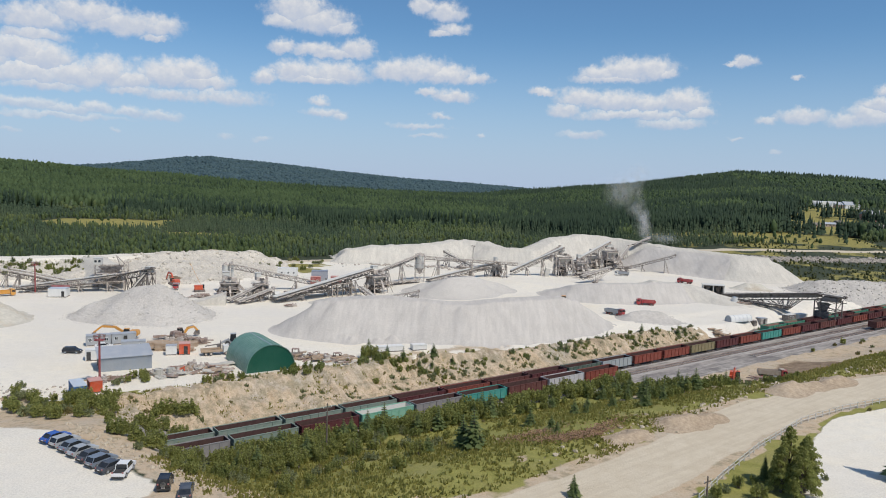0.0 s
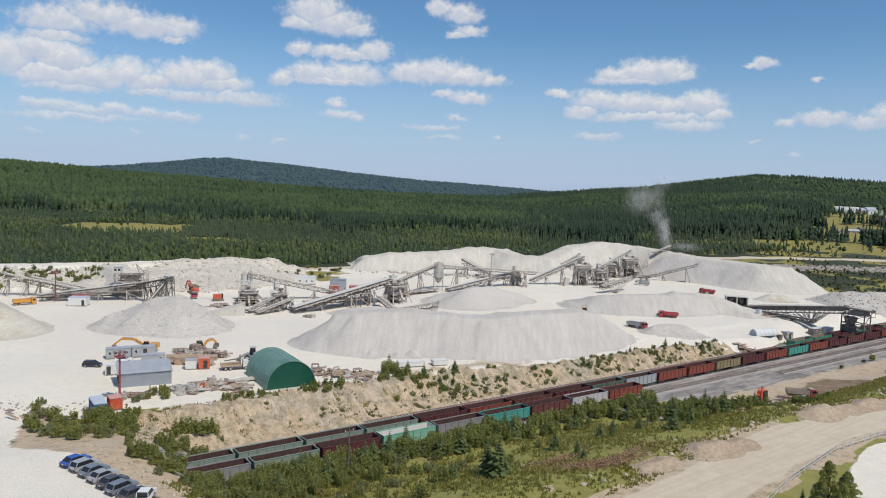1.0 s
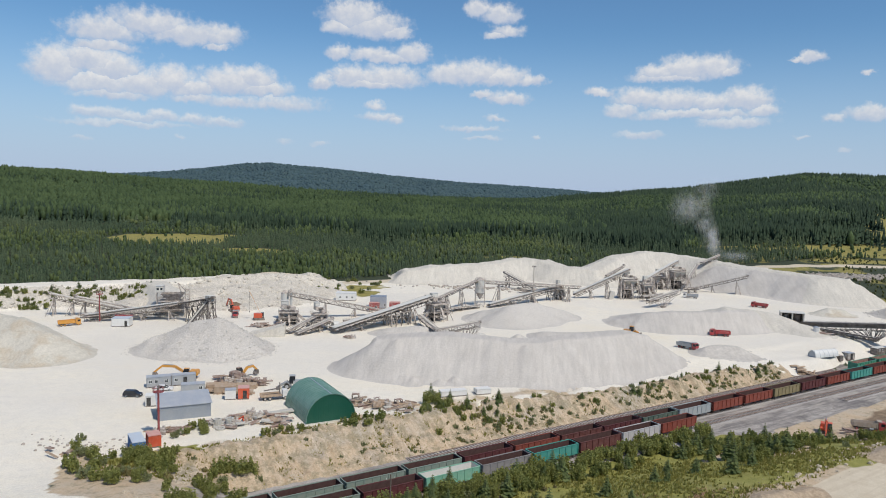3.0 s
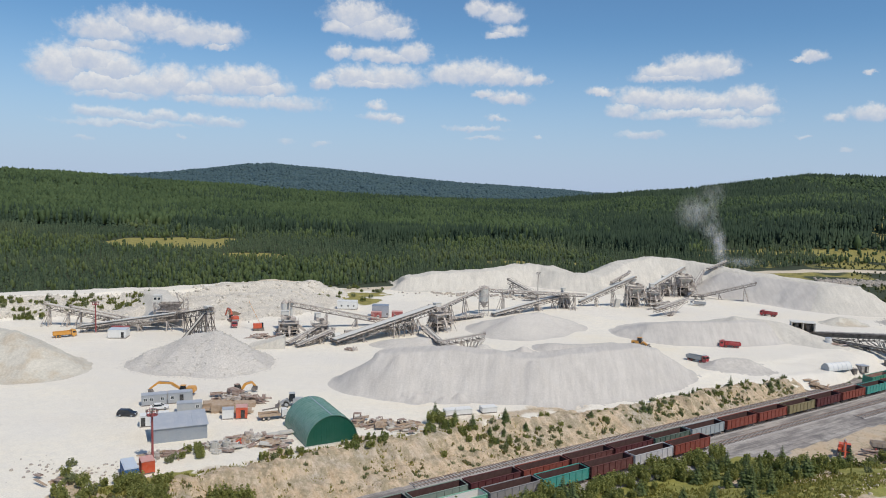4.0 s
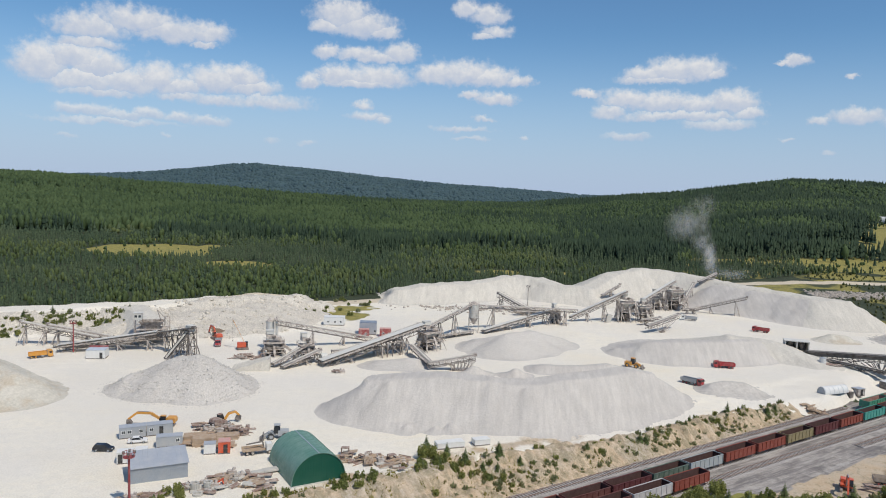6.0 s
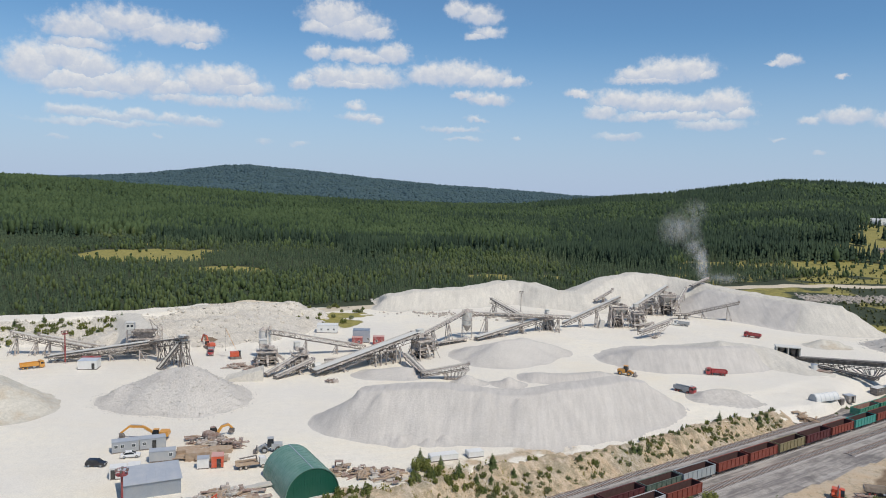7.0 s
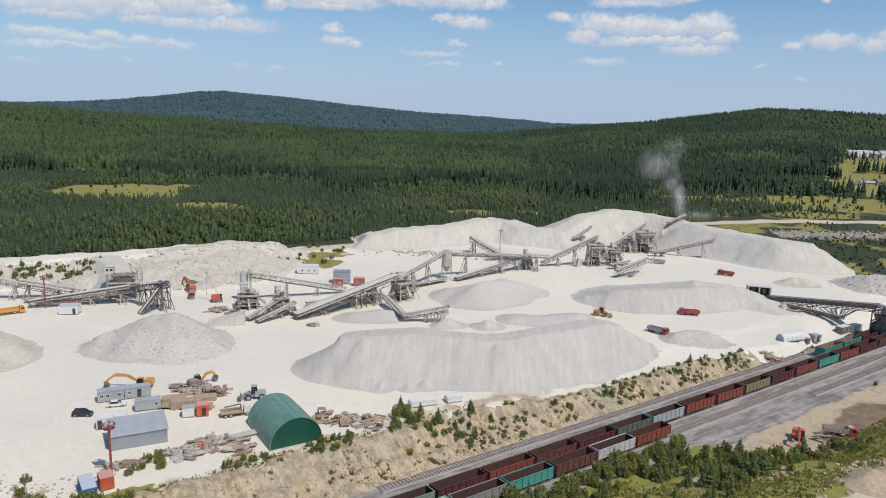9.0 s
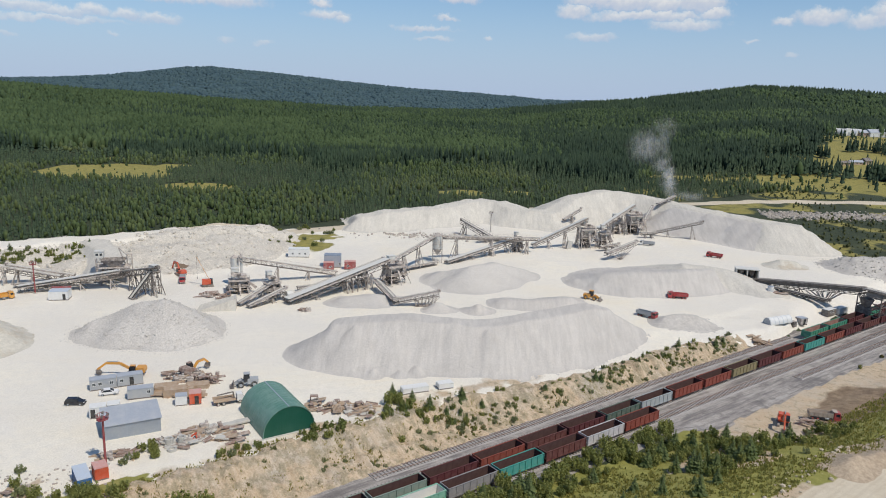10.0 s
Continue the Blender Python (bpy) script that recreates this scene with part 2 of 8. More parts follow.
def ground_material():
    m, t = material("ground_cover", 0.95)
    at = object_coords(t)
    za, zb = t.node("ShaderNodeVertexColor", layer_name="zone_a"), t.node("ShaderNodeVertexColor", layer_name="zone_b")
    sa, sb = t.join(za, t.node("ShaderNodeSeparateColor")), t.join(zb, t.node("ShaderNodeSeparateColor"))

    def weight(node, i, fray=0.35):
        holder = t.node("ShaderNodeMath", operation="ADD")
        t.tree.links.new(node.outputs[i], holder.inputs[0])
        t.join(t.math("MULTIPLY", t.math("SUBTRACT", t.noise(0.35, 5, 0.65, at), 0.5), fray), holder, 1)
        return t.ramp(holder, [(0.38, (0, 0, 0)), (0.62, (1, 1, 1))])

    n1, n2, n3, n4 = t.noise(0.035, 5, 0.6, at), t.noise(0.4, 6, 0.65, at), t.noise(3.0, 5, 0.7, at), t.noise(0.012, 4, 0.6, at)
    yard = t.mix(t.ramp(n1, [(0.36, (0, 0, 0)), (0.64, (1, 1, 1))]), (0.79, 0.735, 0.64), (0.84, 0.765, 0.61))
    yard = t.mix(t.math("MULTIPLY", t.ramp(n2, [(0.42, (0, 0, 0)), (0.7, (1, 1, 1))]), 0.6), yard, (0.58, 0.55, 0.49))
    yard = t.mix(t.math("MULTIPLY", t.ramp(t.noise(0.02, 5, 0.6, at), [(0.5, (0, 0, 0)), (0.66, (1, 1, 1))]), 0.7), yard, (0.78, 0.68, 0.49))
    ruts = t.noise(1.0, 5, 0.6, t.join(at, t.node("ShaderNodeMapping", vector_type="TEXTURE", in_2=(0, 0, radians(41)), in_3=(22, 1.1, 1))))
    haul = t.noise(1.0, 4, 0.6, t.join(at, t.node("ShaderNodeMapping", vector_type="TEXTURE", in_2=(0, 0, radians(24)), in_3=(28, 2.2, 1))))
    yard = t.mix(t.math("MULTIPLY", t.ramp(haul, [(0.42, (0, 0, 0)), (0.66, (1, 1, 1))]), 0.5), yard, (0.8, 0.755, 0.65))
    yard = t.mix(t.math("MULTIPLY", t.ramp(n4, [(0.42, (0, 0, 0)), (0.6, (1, 1, 1))]), 0.6), yard, (0.63, 0.595, 0.54))
    yard = t.mix(0.36, yard, t.ramp(n3, [(0.32, (0.44, 0.41, 0.36)), (0.66, (0.9, 0.86, 0.78))]))
    grass = t.mix(t.ramp(n2, [(0.35, (0, 0, 0)), (0.65, (1, 1, 1))]), (0.2, 0.195, 0.04), (0.31, 0.29, 0.075))
    grass = t.mix(t.math("MULTIPLY", t.ramp(t.noise(0.12, 5, 0.6, at), [(0.5, (0, 0, 0)), (0.68, (1, 1, 1))]), 0.6), grass, (0.3, 0.25, 0.11))
    grass = t.mix(0.3, grass, t.ramp(n3, [(0.35, (0.1, 0.11, 0.024)), (0.7, (0.36, 0.35, 0.1))]))
    soil = t.mix(t.ramp(n2, [(0.35, (0, 0, 0)), (0.68, (1, 1, 1))]), (0.5, 0.36, 0.23), (0.57, 0.46, 0.33))
    scrubby = t.noise(0.55, 6, 0.7, at)
    soil = t.mix(t.math("MULTIPLY", t.ramp(scrubby, [(0.52, (0, 0, 0)), (0.62, (1, 1, 1))]), 0.75), soil, (0.19, 0.17, 0.085))
    soil = t.mix(t.math("MULTIPLY", t.ramp(t.noise(0.09, 4, 0.6, at), [(0.45, (0, 0, 0)), (0.65, (1, 1, 1))]), 0.5), soil, (0.47, 0.42, 0.36))
    soil = t.mix(0.3, soil, t.ramp(n3, [(0.35, (0.28, 0.22, 0.14)), (0.7, (0.62, 0.54, 0.42))]))
    bed = t.mix(t.ramp(n2, [(0.38, (0, 0, 0)), (0.66, (1, 1, 1))]), (0.33, 0.297, 0.265), (0.49, 0.442, 0.39))
    bed = t.mix(t.ramp(t.noise(0.11, 5, 0.65, at), [(0.5, (0, 0, 0)), (0.62, (0.75, 0.75, 0.75))]), bed, (0.075, 0.065, 0.06))
    bed = t.mix(t.math("MULTIPLY", t.ramp(ruts, [(0.48, (0, 0, 0)), (0.62, (1, 1, 1))]), 0.45), bed, (0.5, 0.465, 0.43))
    bed = t.mix(0.3, bed, t.ramp(n3, [(0.35, (0.14, 0.13, 0.13)), (0.7, (0.5, 0.48, 0.45))]))
    streak = t.noise(1.0, 6, 0.7, t.join(at, t.node("ShaderNodeMapping", vector_type="TEXTURE", in_2=(0, 0, radians(39.1)), in_3=(14, 1.3, 1))))
    bed = t.mix(t.ramp(streak, [(0.44, (0, 0, 0)), (0.6, (0.8, 0.8, 0.8))]), bed, (0.15, 0.135, 0.13))
    wood = t.mix(t.ramp(n2, [(0.35, (0, 0, 0)), (0.65, (1, 1, 1))]), (0.022, 0.032, 0.014), (0.045, 0.058, 0.024))
    wood = t.mix(t.ramp(n4, [(0.58, (0, 0, 0)), (0.7, (0.5, 0.5, 0.5))]), wood, (0.1, 0.105, 0.04))
    meadow = t.mix(t.ramp(n2, [(0.35, (0, 0, 0)), (0.65, (1, 1, 1))]), (0.19, 0.175, 0.045), (0.32, 0.275, 0.075))
    c = t.mix(weight(sa, 0), wood, yard)
    c = t.mix(weight(sa, 1, 0.6), c, grass)
    c = t.mix(weight(sa, 2, 0.6), c, soil)
    c = t.mix(weight(sb, 0), c, bed)
    c = t.mix(weight(sb, 1, 0.5), c, meadow)
    road = t.mix(t.ramp(n2, [(0.35, (0, 0, 0)), (0.65, (1, 1, 1))]), (0.56, 0.475, 0.345), (0.64, 0.56, 0.43))
    road = t.mix(t.math("MULTIPLY", t.ramp(ruts, [(0.44, (0, 0, 0)), (0.6, (1, 1, 1))]), 0.4), road, (0.47, 0.385, 0.275))
    road = t.mix(0.2, road, t.ramp(n3, [(0.3, (0.34, 0.29, 0.22)), (0.7, (0.7, 0.64, 0.54))]))
    c = t.mix(weight(sb, 2, 0.25), c, road)
    dug = t.mix(t.ramp(n2, [(0.35, (0, 0, 0)), (0.65, (1, 1, 1))]), (0.16, 0.11, 0.07), (0.3, 0.22, 0.14))
    zb["out"] = 1
    c = t.mix(t.ramp(zb, [(0.3, (1, 1, 1)), (0.75, (0, 0, 0))]), c, dug)
    t.join(c, t.bsdf, 0)
    bump(t, t.math("ADD", n2, t.math("MULTIPLY", n3, 0.5)), 0.5, 0.4)
    return m


def cutting_material():
    """Dry tan earth with runnels down the face, grey stony bands and patches of weeds."""
    m, t = material("cutting_earth", 0.95)
    at = object_coords(t)
    down = t.join(at, t.node("ShaderNodeMapping", vector_type="TEXTURE", in_2=(0, 0, radians(39.1)), in_3=(0.9, 7, 5)))
    run, broad, fine, spots = t.noise(1.0, 6, 0.65, down), t.noise(0.07, 4, 0.6, at), t.noise(2.6, 6, 0.7, at), t.noise(0.42, 6, 0.7, at)
    c = t.mix(t.ramp(run, [(0.36, (0, 0, 0)), (0.64, (1, 1, 1))]), (0.47, 0.335, 0.2), (0.66, 0.52, 0.37))
    grey = t.mix(t.ramp(run, [(0.36, (0, 0, 0)), (0.64, (1, 1, 1))]), (0.33, 0.29, 0.235), (0.54, 0.485, 0.41))
    c = t.mix(t.ramp(broad, [(0.48, (0, 0, 0)), (0.62, (1, 1, 1))]), c, grey)
    c = t.mix(t.math("MULTIPLY", t.ramp(spots, [(0.46, (0, 0, 0)), (0.57, (1, 1, 1))]), 0.75), c, (0.2, 0.18, 0.095))
    c = t.mix(0.35, c, t.ramp(fine, [(0.32, (0.2, 0.145, 0.09)), (0.68, (0.7, 0.59, 0.45))]))
    t.join(c, t.bsdf, 0)
    bump(t, fine, 0.8, 0.3)
    return m


M = {
    "ground": ground_material(),
    "cutting": cutting_material(),
    "gravel": gravel("gravel_grey", (0.515, 0.482, 0.442), (0.605, 0.567, 0.518), streak=0.75, coarse=0.2),
    "gravel_coarse": gravel("gravel_coarse", (0.5, 0.47, 0.43), (0.61, 0.575, 0.525), 2.2, 0.2, coarse=0.42),
    "spoil": gravel("spoil_pale", (0.57, 0.535, 0.47), (0.65, 0.61, 0.535), 1.6, 0.85),
    "spoil_tan": gravel("spoil_tan", (0.52, 0.49, 0.42), (0.62, 0.58, 0.5), 1.6, 0.6, (0.45, 0.36, 0.25)),
    "stone": gravel("stone_dark", (0.45, 0.42, 0.38), (0.56, 0.525, 0.48), 0.9, 0.2),
    "rock": gravel("pale_rock", (0.34, 0.3, 0.26), (0.46, 0.41, 0.35), 1.5, 0.2),
    "rock_tan": gravel("tan_rock", (0.44, 0.37, 0.27), (0.56, 0.48, 0.37), 1.5, 0.2),
    "bench": gravel("bench_rock", (0.5, 0.46, 0.395), (0.66, 0.61, 0.53), 1.7, 0.5, (0.4, 0.36, 0.3), coarse=0.55),
    "earth": gravel("dark_earth", (0.16, 0.11, 0.075), (0.26, 0.19, 0.13), 1.2, 0.3),
    "conifer": leaves("conifer_leaves", (0.014, 0.03, 0.019), (0.043, 0.072, 0.042), (0.065, 0.1, 0.05), 0.12),
    "birch": leaves("birch_leaves", (0.028, 0.052, 0.022), (0.08, 0.122, 0.05), (0.105, 0.15, 0.06), 0.15),
    "bush": leaves("bush_leaves", (0.2, 0.225, 0.06), (0.45, 0.46, 0.16), glow=0.52),
    "bush_dull": leaves("dull_bush_leaves", (0.2, 0.225, 0.1), (0.4, 0.42, 0.22), glow=0.48),
    "bush_dry": leaves("dry_bush_leaves", (0.2, 0.18, 0.07), (0.38, 0.33, 0.15), glow=0.42),
    "bush_dark": leaves("dark_bush_leaves", (0.14, 0.175, 0.05), (0.34, 0.37, 0.125), glow=0.5),
    "scrub": leaves("olive_scrub_leaves", (0.07, 0.085, 0.035), (0.15, 0.16, 0.07)),
    "conifer_near": leaves("young_conifer_leaves", (0.1, 0.145, 0.055), (0.25, 0.3, 0.12), glow=0.45),
    "grass": leaves("grass_blades", (0.24, 0.25, 0.055), (0.46, 0.41, 0.14), glow=0.6),
    "fence_pale": paint("pale_fence_wood", (0.58, 0.55, 0.5), 0.8, 0.3),
    "young": leaves("young_wood", (0.028, 0.052, 0.032), (0.085, 0.122, 0.066), (0.12, 0.15, 0.075), 0.15),
    "young_birch": leaves("young_birch", (0.05, 0.082, 0.03), (0.125, 0.165, 0.06), (0.16, 0.18, 0.07), 0.18),
    # distance haze painted into the leaf colour, bluer than the nearer woods
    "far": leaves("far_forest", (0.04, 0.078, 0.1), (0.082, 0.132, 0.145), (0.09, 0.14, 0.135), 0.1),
    "bark": paint("bark", (0.12, 0.09, 0.07), 0.9, 0.2),
    "green": paint("green_cladding", (0.11, 0.235, 0.185), 0.4, 0.35, (0.34, 0.42, 0.37), 0.35),
    "green_dark": paint("green_end_wall", (0.006, 0.085, 0.052), 0.5, 0.1, (0.1, 0.18, 0.14), 0.4),
    "steel": paint("dusty_steel", (0.33, 0.285, 0.25), 0.8, 0.85, (0.74, 0.67, 0.605), 0.8, vary=0.3),
    "steel_mid": paint("lattice_steel", (0.15, 0.125, 0.108), 0.8, 0.65, (0.54, 0.485, 0.43), 0.7, vary=0.3),
    "earth_tan": gravel("tan_earth", (0.36, 0.27, 0.18), (0.5, 0.4, 0.29), 1.4, 0.4, coarse=0.45),
    "steel_dark": paint("dark_steel", (0.11, 0.095, 0.085), 0.75, 0.5, (0.46, 0.41, 0.365), 0.7),
    "gallery": paint("gallery_sheet", (0.2, 0.18, 0.16), 0.8, 0.5, (0.4, 0.37, 0.33), 0.5, vary=0.3),
    "belt": paint("conveyor_belt", (0.2, 0.195, 0.19), 0.8, 0.6, (0.5, 0.48, 0.44), 0.6),
    "cover": paint("pale_sheet", (0.62, 0.61, 0.57), 0.6, 0.5, (0.66, 0.63, 0.56), 0.5),
    "zinc": paint("galvanised_sheet", (0.35, 0.39, 0.44), 0.45, 0.3, (0.5, 0.49, 0.46), 0.4, 0.3),
    "white": paint("white_paint", (0.74, 0.74, 0.72), 0.5, 0.25),
    "grey": paint("grey_paint", (0.36, 0.38, 0.4), 0.5, 0.3),
    # near-black for trim, belts and rope, and for shade painted into open insides
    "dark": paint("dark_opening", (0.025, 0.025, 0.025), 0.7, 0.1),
    "red": paint("red_paint", (0.34, 0.045, 0.045), 0.55, 0.45),
    "orange_red": paint("orange_red_paint", (0.62, 0.09, 0.03), 0.45, 0.15),
    "pink": paint("faded_red_roof", (0.6, 0.3, 0.26), 0.6, 0.4),
    "blue": paint("blue_paint", (0.04, 0.17, 0.42), 0.45, 0.15),
    "slate": paint("blue_slate_roof", (0.2, 0.25, 0.33), 0.5, 0.4),
    "paleblue": paint("pale_blue_roof", (0.5, 0.57, 0.66), 0.5, 0.3),
    "yellow": paint("yellow_paint", (0.66, 0.3, 0.035), 0.45, 0.2),
    "rust": paint("rusty_steel", (0.24, 0.15, 0.115), 0.85, 0.7, (0.5, 0.45, 0.4), 0.8),
    "wood": paint("weathered_wood", (0.42, 0.3, 0.2), 0.85, 0.45, (0.54, 0.48, 0.41), 0.9),
    "brush": paint("dead_brush", (0.33, 0.2, 0.12), 0.9, 0.3, (0.4, 0.3, 0.2), 0.9, vary=0.3),
    "tyre": paint("rubber", (0.03, 0.03, 0.03), 0.85, 0.35),
    "ballast": gravel("ballast_stone", (0.3, 0.28, 0.27), (0.42, 0.39, 0.37), 3.0, 0.2),
    "sleeper": paint("sleeper_wood", (0.13, 0.11, 0.1), 0.9, 0.5, (0.32, 0.3, 0.28), 0.7),
    "roof_grey": paint("pale_grey_roof", (0.36, 0.39, 0.44), 0.5, 0.35, (0.56, 0.55, 0.52), 0.4),
    "mast_red": paint("dull_red_mast", (0.3, 0.05, 0.05), 0.6, 0.15),
    "wagon_maroon": paint("maroon_steel", (0.1, 0.02, 0.022), 0.75, 0.2, (0.24, 0.16, 0.14), 0.9, vary=0.25),
    "wagon_red": paint("rust_red_steel", (0.235, 0.05, 0.03), 0.75, 0.2, (0.3, 0.2, 0.17), 0.9, vary=0.22),
    "wagon_brown": paint("brown_steel", (0.125, 0.036, 0.03), 0.8, 0.22, (0.28, 0.2, 0.17), 0.9, vary=0.25),
    "wagon_teal": paint("teal_steel", (0.05, 0.3, 0.25), 0.65, 0.2, (0.35, 0.38, 0.34), 0.9, vary=0.15),
    "wagon_mint": paint("mint_steel", (0.2, 0.46, 0.33), 0.65, 0.25, (0.5, 0.5, 0.44), 0.9, vary=0.15),
    "wagon_grey": paint("grey_steel", (0.25, 0.24, 0.24), 0.75, 0.35, (0.4, 0.37, 0.34), 0.9, vary=0.2),
    "wagon_white": paint("whitish_steel", (0.55, 0.54, 0.54), 0.7, 0.35, (0.3, 0.22, 0.19), 0.8, vary=0.15),
    "wagon_olive": paint("olive_steel", (0.24, 0.2, 0.1), 0.75, 0.3, (0.36, 0.3, 0.22), 0.9, vary=0.2),
    "wagon_moss": paint("moss_steel", (0.08, 0.13, 0.1), 0.75, 0.35, (0.33, 0.3, 0.26), 0.9, vary=0.2),
    "wagon_sage": paint("sage_steel", (0.22, 0.29, 0.24), 0.7, 0.4, (0.36, 0.32, 0.27), 0.9, vary=0.2),
    "wagon_blue": paint("bluegrey_steel", (0.36, 0.4, 0.41), 0.7, 0.35, (0.4, 0.36, 0.32), 0.9, vary=0.2),
    "wagon_green": paint("green_steel", (0.05, 0.27, 0.17), 0.65, 0.25, (0.35, 0.36, 0.3), 0.9, vary=0.18),
    "wagon_floor": paint("dirty_wagon_floor", (0.07, 0.034, 0.03), 0.9, 0.3, (0.13, 0.075, 0.065), 0.8, vary=0.3),
    "wagon_floor_red": paint("red_wagon_floor", (0.25, 0.12, 0.09), 0.9, 0.5, (0.45, 0.38, 0.33), 0.7, vary=0.3),
    "car_blue": paint("blue_car_paint", (0.03, 0.1, 0.4), 0.25, 0.08, scale=0.8),
    "car_silver": paint("silver_car_paint", (0.5, 0.51, 0.52), 0.3, 0.1, scale=0.8, metal=0.3),
    "car_steel": paint("bluegrey_car_paint", (0.24, 0.28, 0.34), 0.3, 0.1, scale=0.8, metal=0.3),
    "car_dark": paint("dark_car_paint", (0.07, 0.075, 0.09), 0.25, 0.1, scale=0.8),
    "car_black": paint("black_car_paint", (0.015, 0.015, 0.02), 0.2, 0.08, scale=0.8),
    "car_white": paint("white_car_paint", (0.75, 0.75, 0.75), 0.3, 0.08, scale=0.8),
    "car_glass": paint("dark_car_glass", (0.02, 0.024, 0.03), 0.08, 0.04),
    "lamp_glass": paint("lamp_glass", (0.7, 0.7, 0.72), 0.1, 0.05),
    "truck_red": paint("lorry_red", (0.4, 0.025, 0.03), 0.4, 0.25),
    "sand_bed": paint("sandy_body", (0.42, 0.34, 0.27), 0.7, 0.4),
    "concrete": paint("concrete", (0.5, 0.48, 0.44), 0.85, 0.4, (0.6, 0.57, 0.5), 0.5),
}


def glass_material():
    m, t = material("window_glass", 0.08)
    t.bsdf.inputs["Base Color"].default_value = (0.03, 0.04, 0.05, 1)
    t.bsdf.inputs["Specular IOR Level"].default_value = 0.8
    return m


M["glass"] = glass_material()

# ---- building helpers ----
class Shape:
    """Corners and faces that grow piece by piece into one mesh."""

    def __init__(self):
        self.v, self.f = [], []

    def add(self, corners, faces):
        n = len(self.v)
        self.v.extend(tuple(c) for c in corners)
        self.f.extend(tuple(i + n for i in face) for face in faces)
        return self

    def box(self, x, y, z, sx, sy, sz, rz=0.0, ry=0.0):
        """A box with its middle at x, y and its foot at z."""
        m = Matrix.Translation((x, y, z + sz / 2)) @ Matrix.Rotation(radians(rz), 4, "Z") @ Matrix.Rotation(radians(ry), 4, "Y")
        c = [m @ Vector((sx / 2 * i, sy / 2 * j, sz / 2 * k)) for k in (-1, 1) for j in (-1, 1) for i in (-1, 1)]
        return self.add(c, [(0, 2, 3, 1), (4, 5, 7, 6), (0, 1, 5, 4), (2, 6, 7, 3), (0, 4, 6, 2), (1, 3, 7, 5)])

    def beam(self, p, q, w, h=None):
        """A bar from p to q, w wide and h high."""
        p, q, h = Vector(p), Vector(q), h or w
        d = (q - p).normalized()
        side = d.cross(Vector((0, 0, 1)))
        side = Vector((1, 0, 0)) if side.length < 1e-4 else side.normalized()
        up = side.cross(d)
        c = [e + side * (w / 2 * i) + up * (h / 2 * j) for e in (p, q) for j in (-1, 1) for i in (-1, 1)]
        return self.add(c, [(0, 2, 3, 1), (4, 5, 7, 6), (0, 1, 5, 4), (2, 6, 7, 3), (0, 4, 6, 2), (1, 3, 7, 5)])

    def tube(self, p, q, r, n=10, r2=None):
        p, q, r2 = Vector(p), Vector(q), r if r2 is None else r2
        d = (q - p).normalized()
        a = d.cross(Vector((0, 0, 1)))
        a = Vector((1, 0, 0)) if a.length < 1e-4 else a.normalized()
        b = d.cross(a)
        ring = [(math.cos(2 * math.pi * k / n), math.sin(2 * math.pi * k / n)) for k in range(n)]
        c = [p + (a * x + b * y) * r for x, y in ring] + [q + (a * x + b * y) * r2 for x, y in ring]
        f = [(k, (k + 1) % n, n + (k + 1) % n, n + k) for k in range(n)]
        return self.add(c, f + [tuple(range(n - 1, -1, -1)), tuple(range(n, 2 * n))])

    def prism(self, outline, y0, y1, close=True):
        """An outline of (x, z) drawn out from y0 to y1."""
        n = len(outline)
        c = [(x, y0, z) for x, z in outline] + [(x, y1, z) for x, z in outline]
        f = [(k, (k + 1) % n, n + (k + 1) % n, n + k) for k in range(n if close else n - 1)]
        return self.add(c, f + ([tuple(range(n - 1, -1, -1)), tuple(range(n, 2 * n))] if close else []))

    def lump(self, x, y, z, r, rng, squash=0.8):
        """An uneven stone."""
        t = (1 + 5 ** 0.5) / 2
        raw = [(-1, t, 0), (1, t, 0), (-1, -t, 0), (1, -t, 0), (0, -1, t), (0, 1, t), (0, -1, -t), (0, 1, -t), (t, 0, -1), (t, 0, 1), (-t, 0, -1), (-t, 0, 1)]
        faces = [(0, 11, 5), (0, 5, 1), (0, 1, 7), (0, 7, 10), (0, 10, 11), (1, 5, 9), (5, 11, 4), (11, 10, 2), (10, 7, 6), (7, 1, 8),
                 (3, 9, 4), (3, 4, 2), (3, 2, 6), (3, 6, 8), (3, 8, 9), (4, 9, 5), (2, 4, 11), (6, 2, 10), (8, 6, 7), (9, 8, 1)]
        c = []
        for p in raw:
            k = r / 1.9 * rng.uniform(0.7, 1.3)
            c.append((x + p[0] * k, y + p[1] * k, z + p[2] * k * squash))
        return self.add(c, faces)

    def mesh(self, name):
        me = bpy.data.meshes.new(name)
        me.from_pydata(self.v, [], self.f)
        return me


def part(name, shape, mat, parent=None, label="", smooth=False, at=None):
    """Links a shape or a mesh as ONE mesh object, under a thing or a part."""
    me = shape.mesh(name) if isinstance(shape, Shape) else shape
    if not me.materials:
        me.materials.append(M[mat] if isinstance(mat, str) else mat)
    if smooth:
        me.polygons.foreach_set("use_smooth", [True] * len(me.polygons))
    ob = new(name, me)
    ob.parent = parent
    if at is not None:
        ob.matrix_basis = at
    if label:
        ob["label"] = label
    return ob


def thing(name, at, label, category, group="", kind=""):
    """An Empty at the foot of a thing, which carries its parts."""
    ob = new(name)
    ob.empty_display_size = 0.5
    ob.matrix_basis = at
    return tagged(ob, label, category, group, kind)


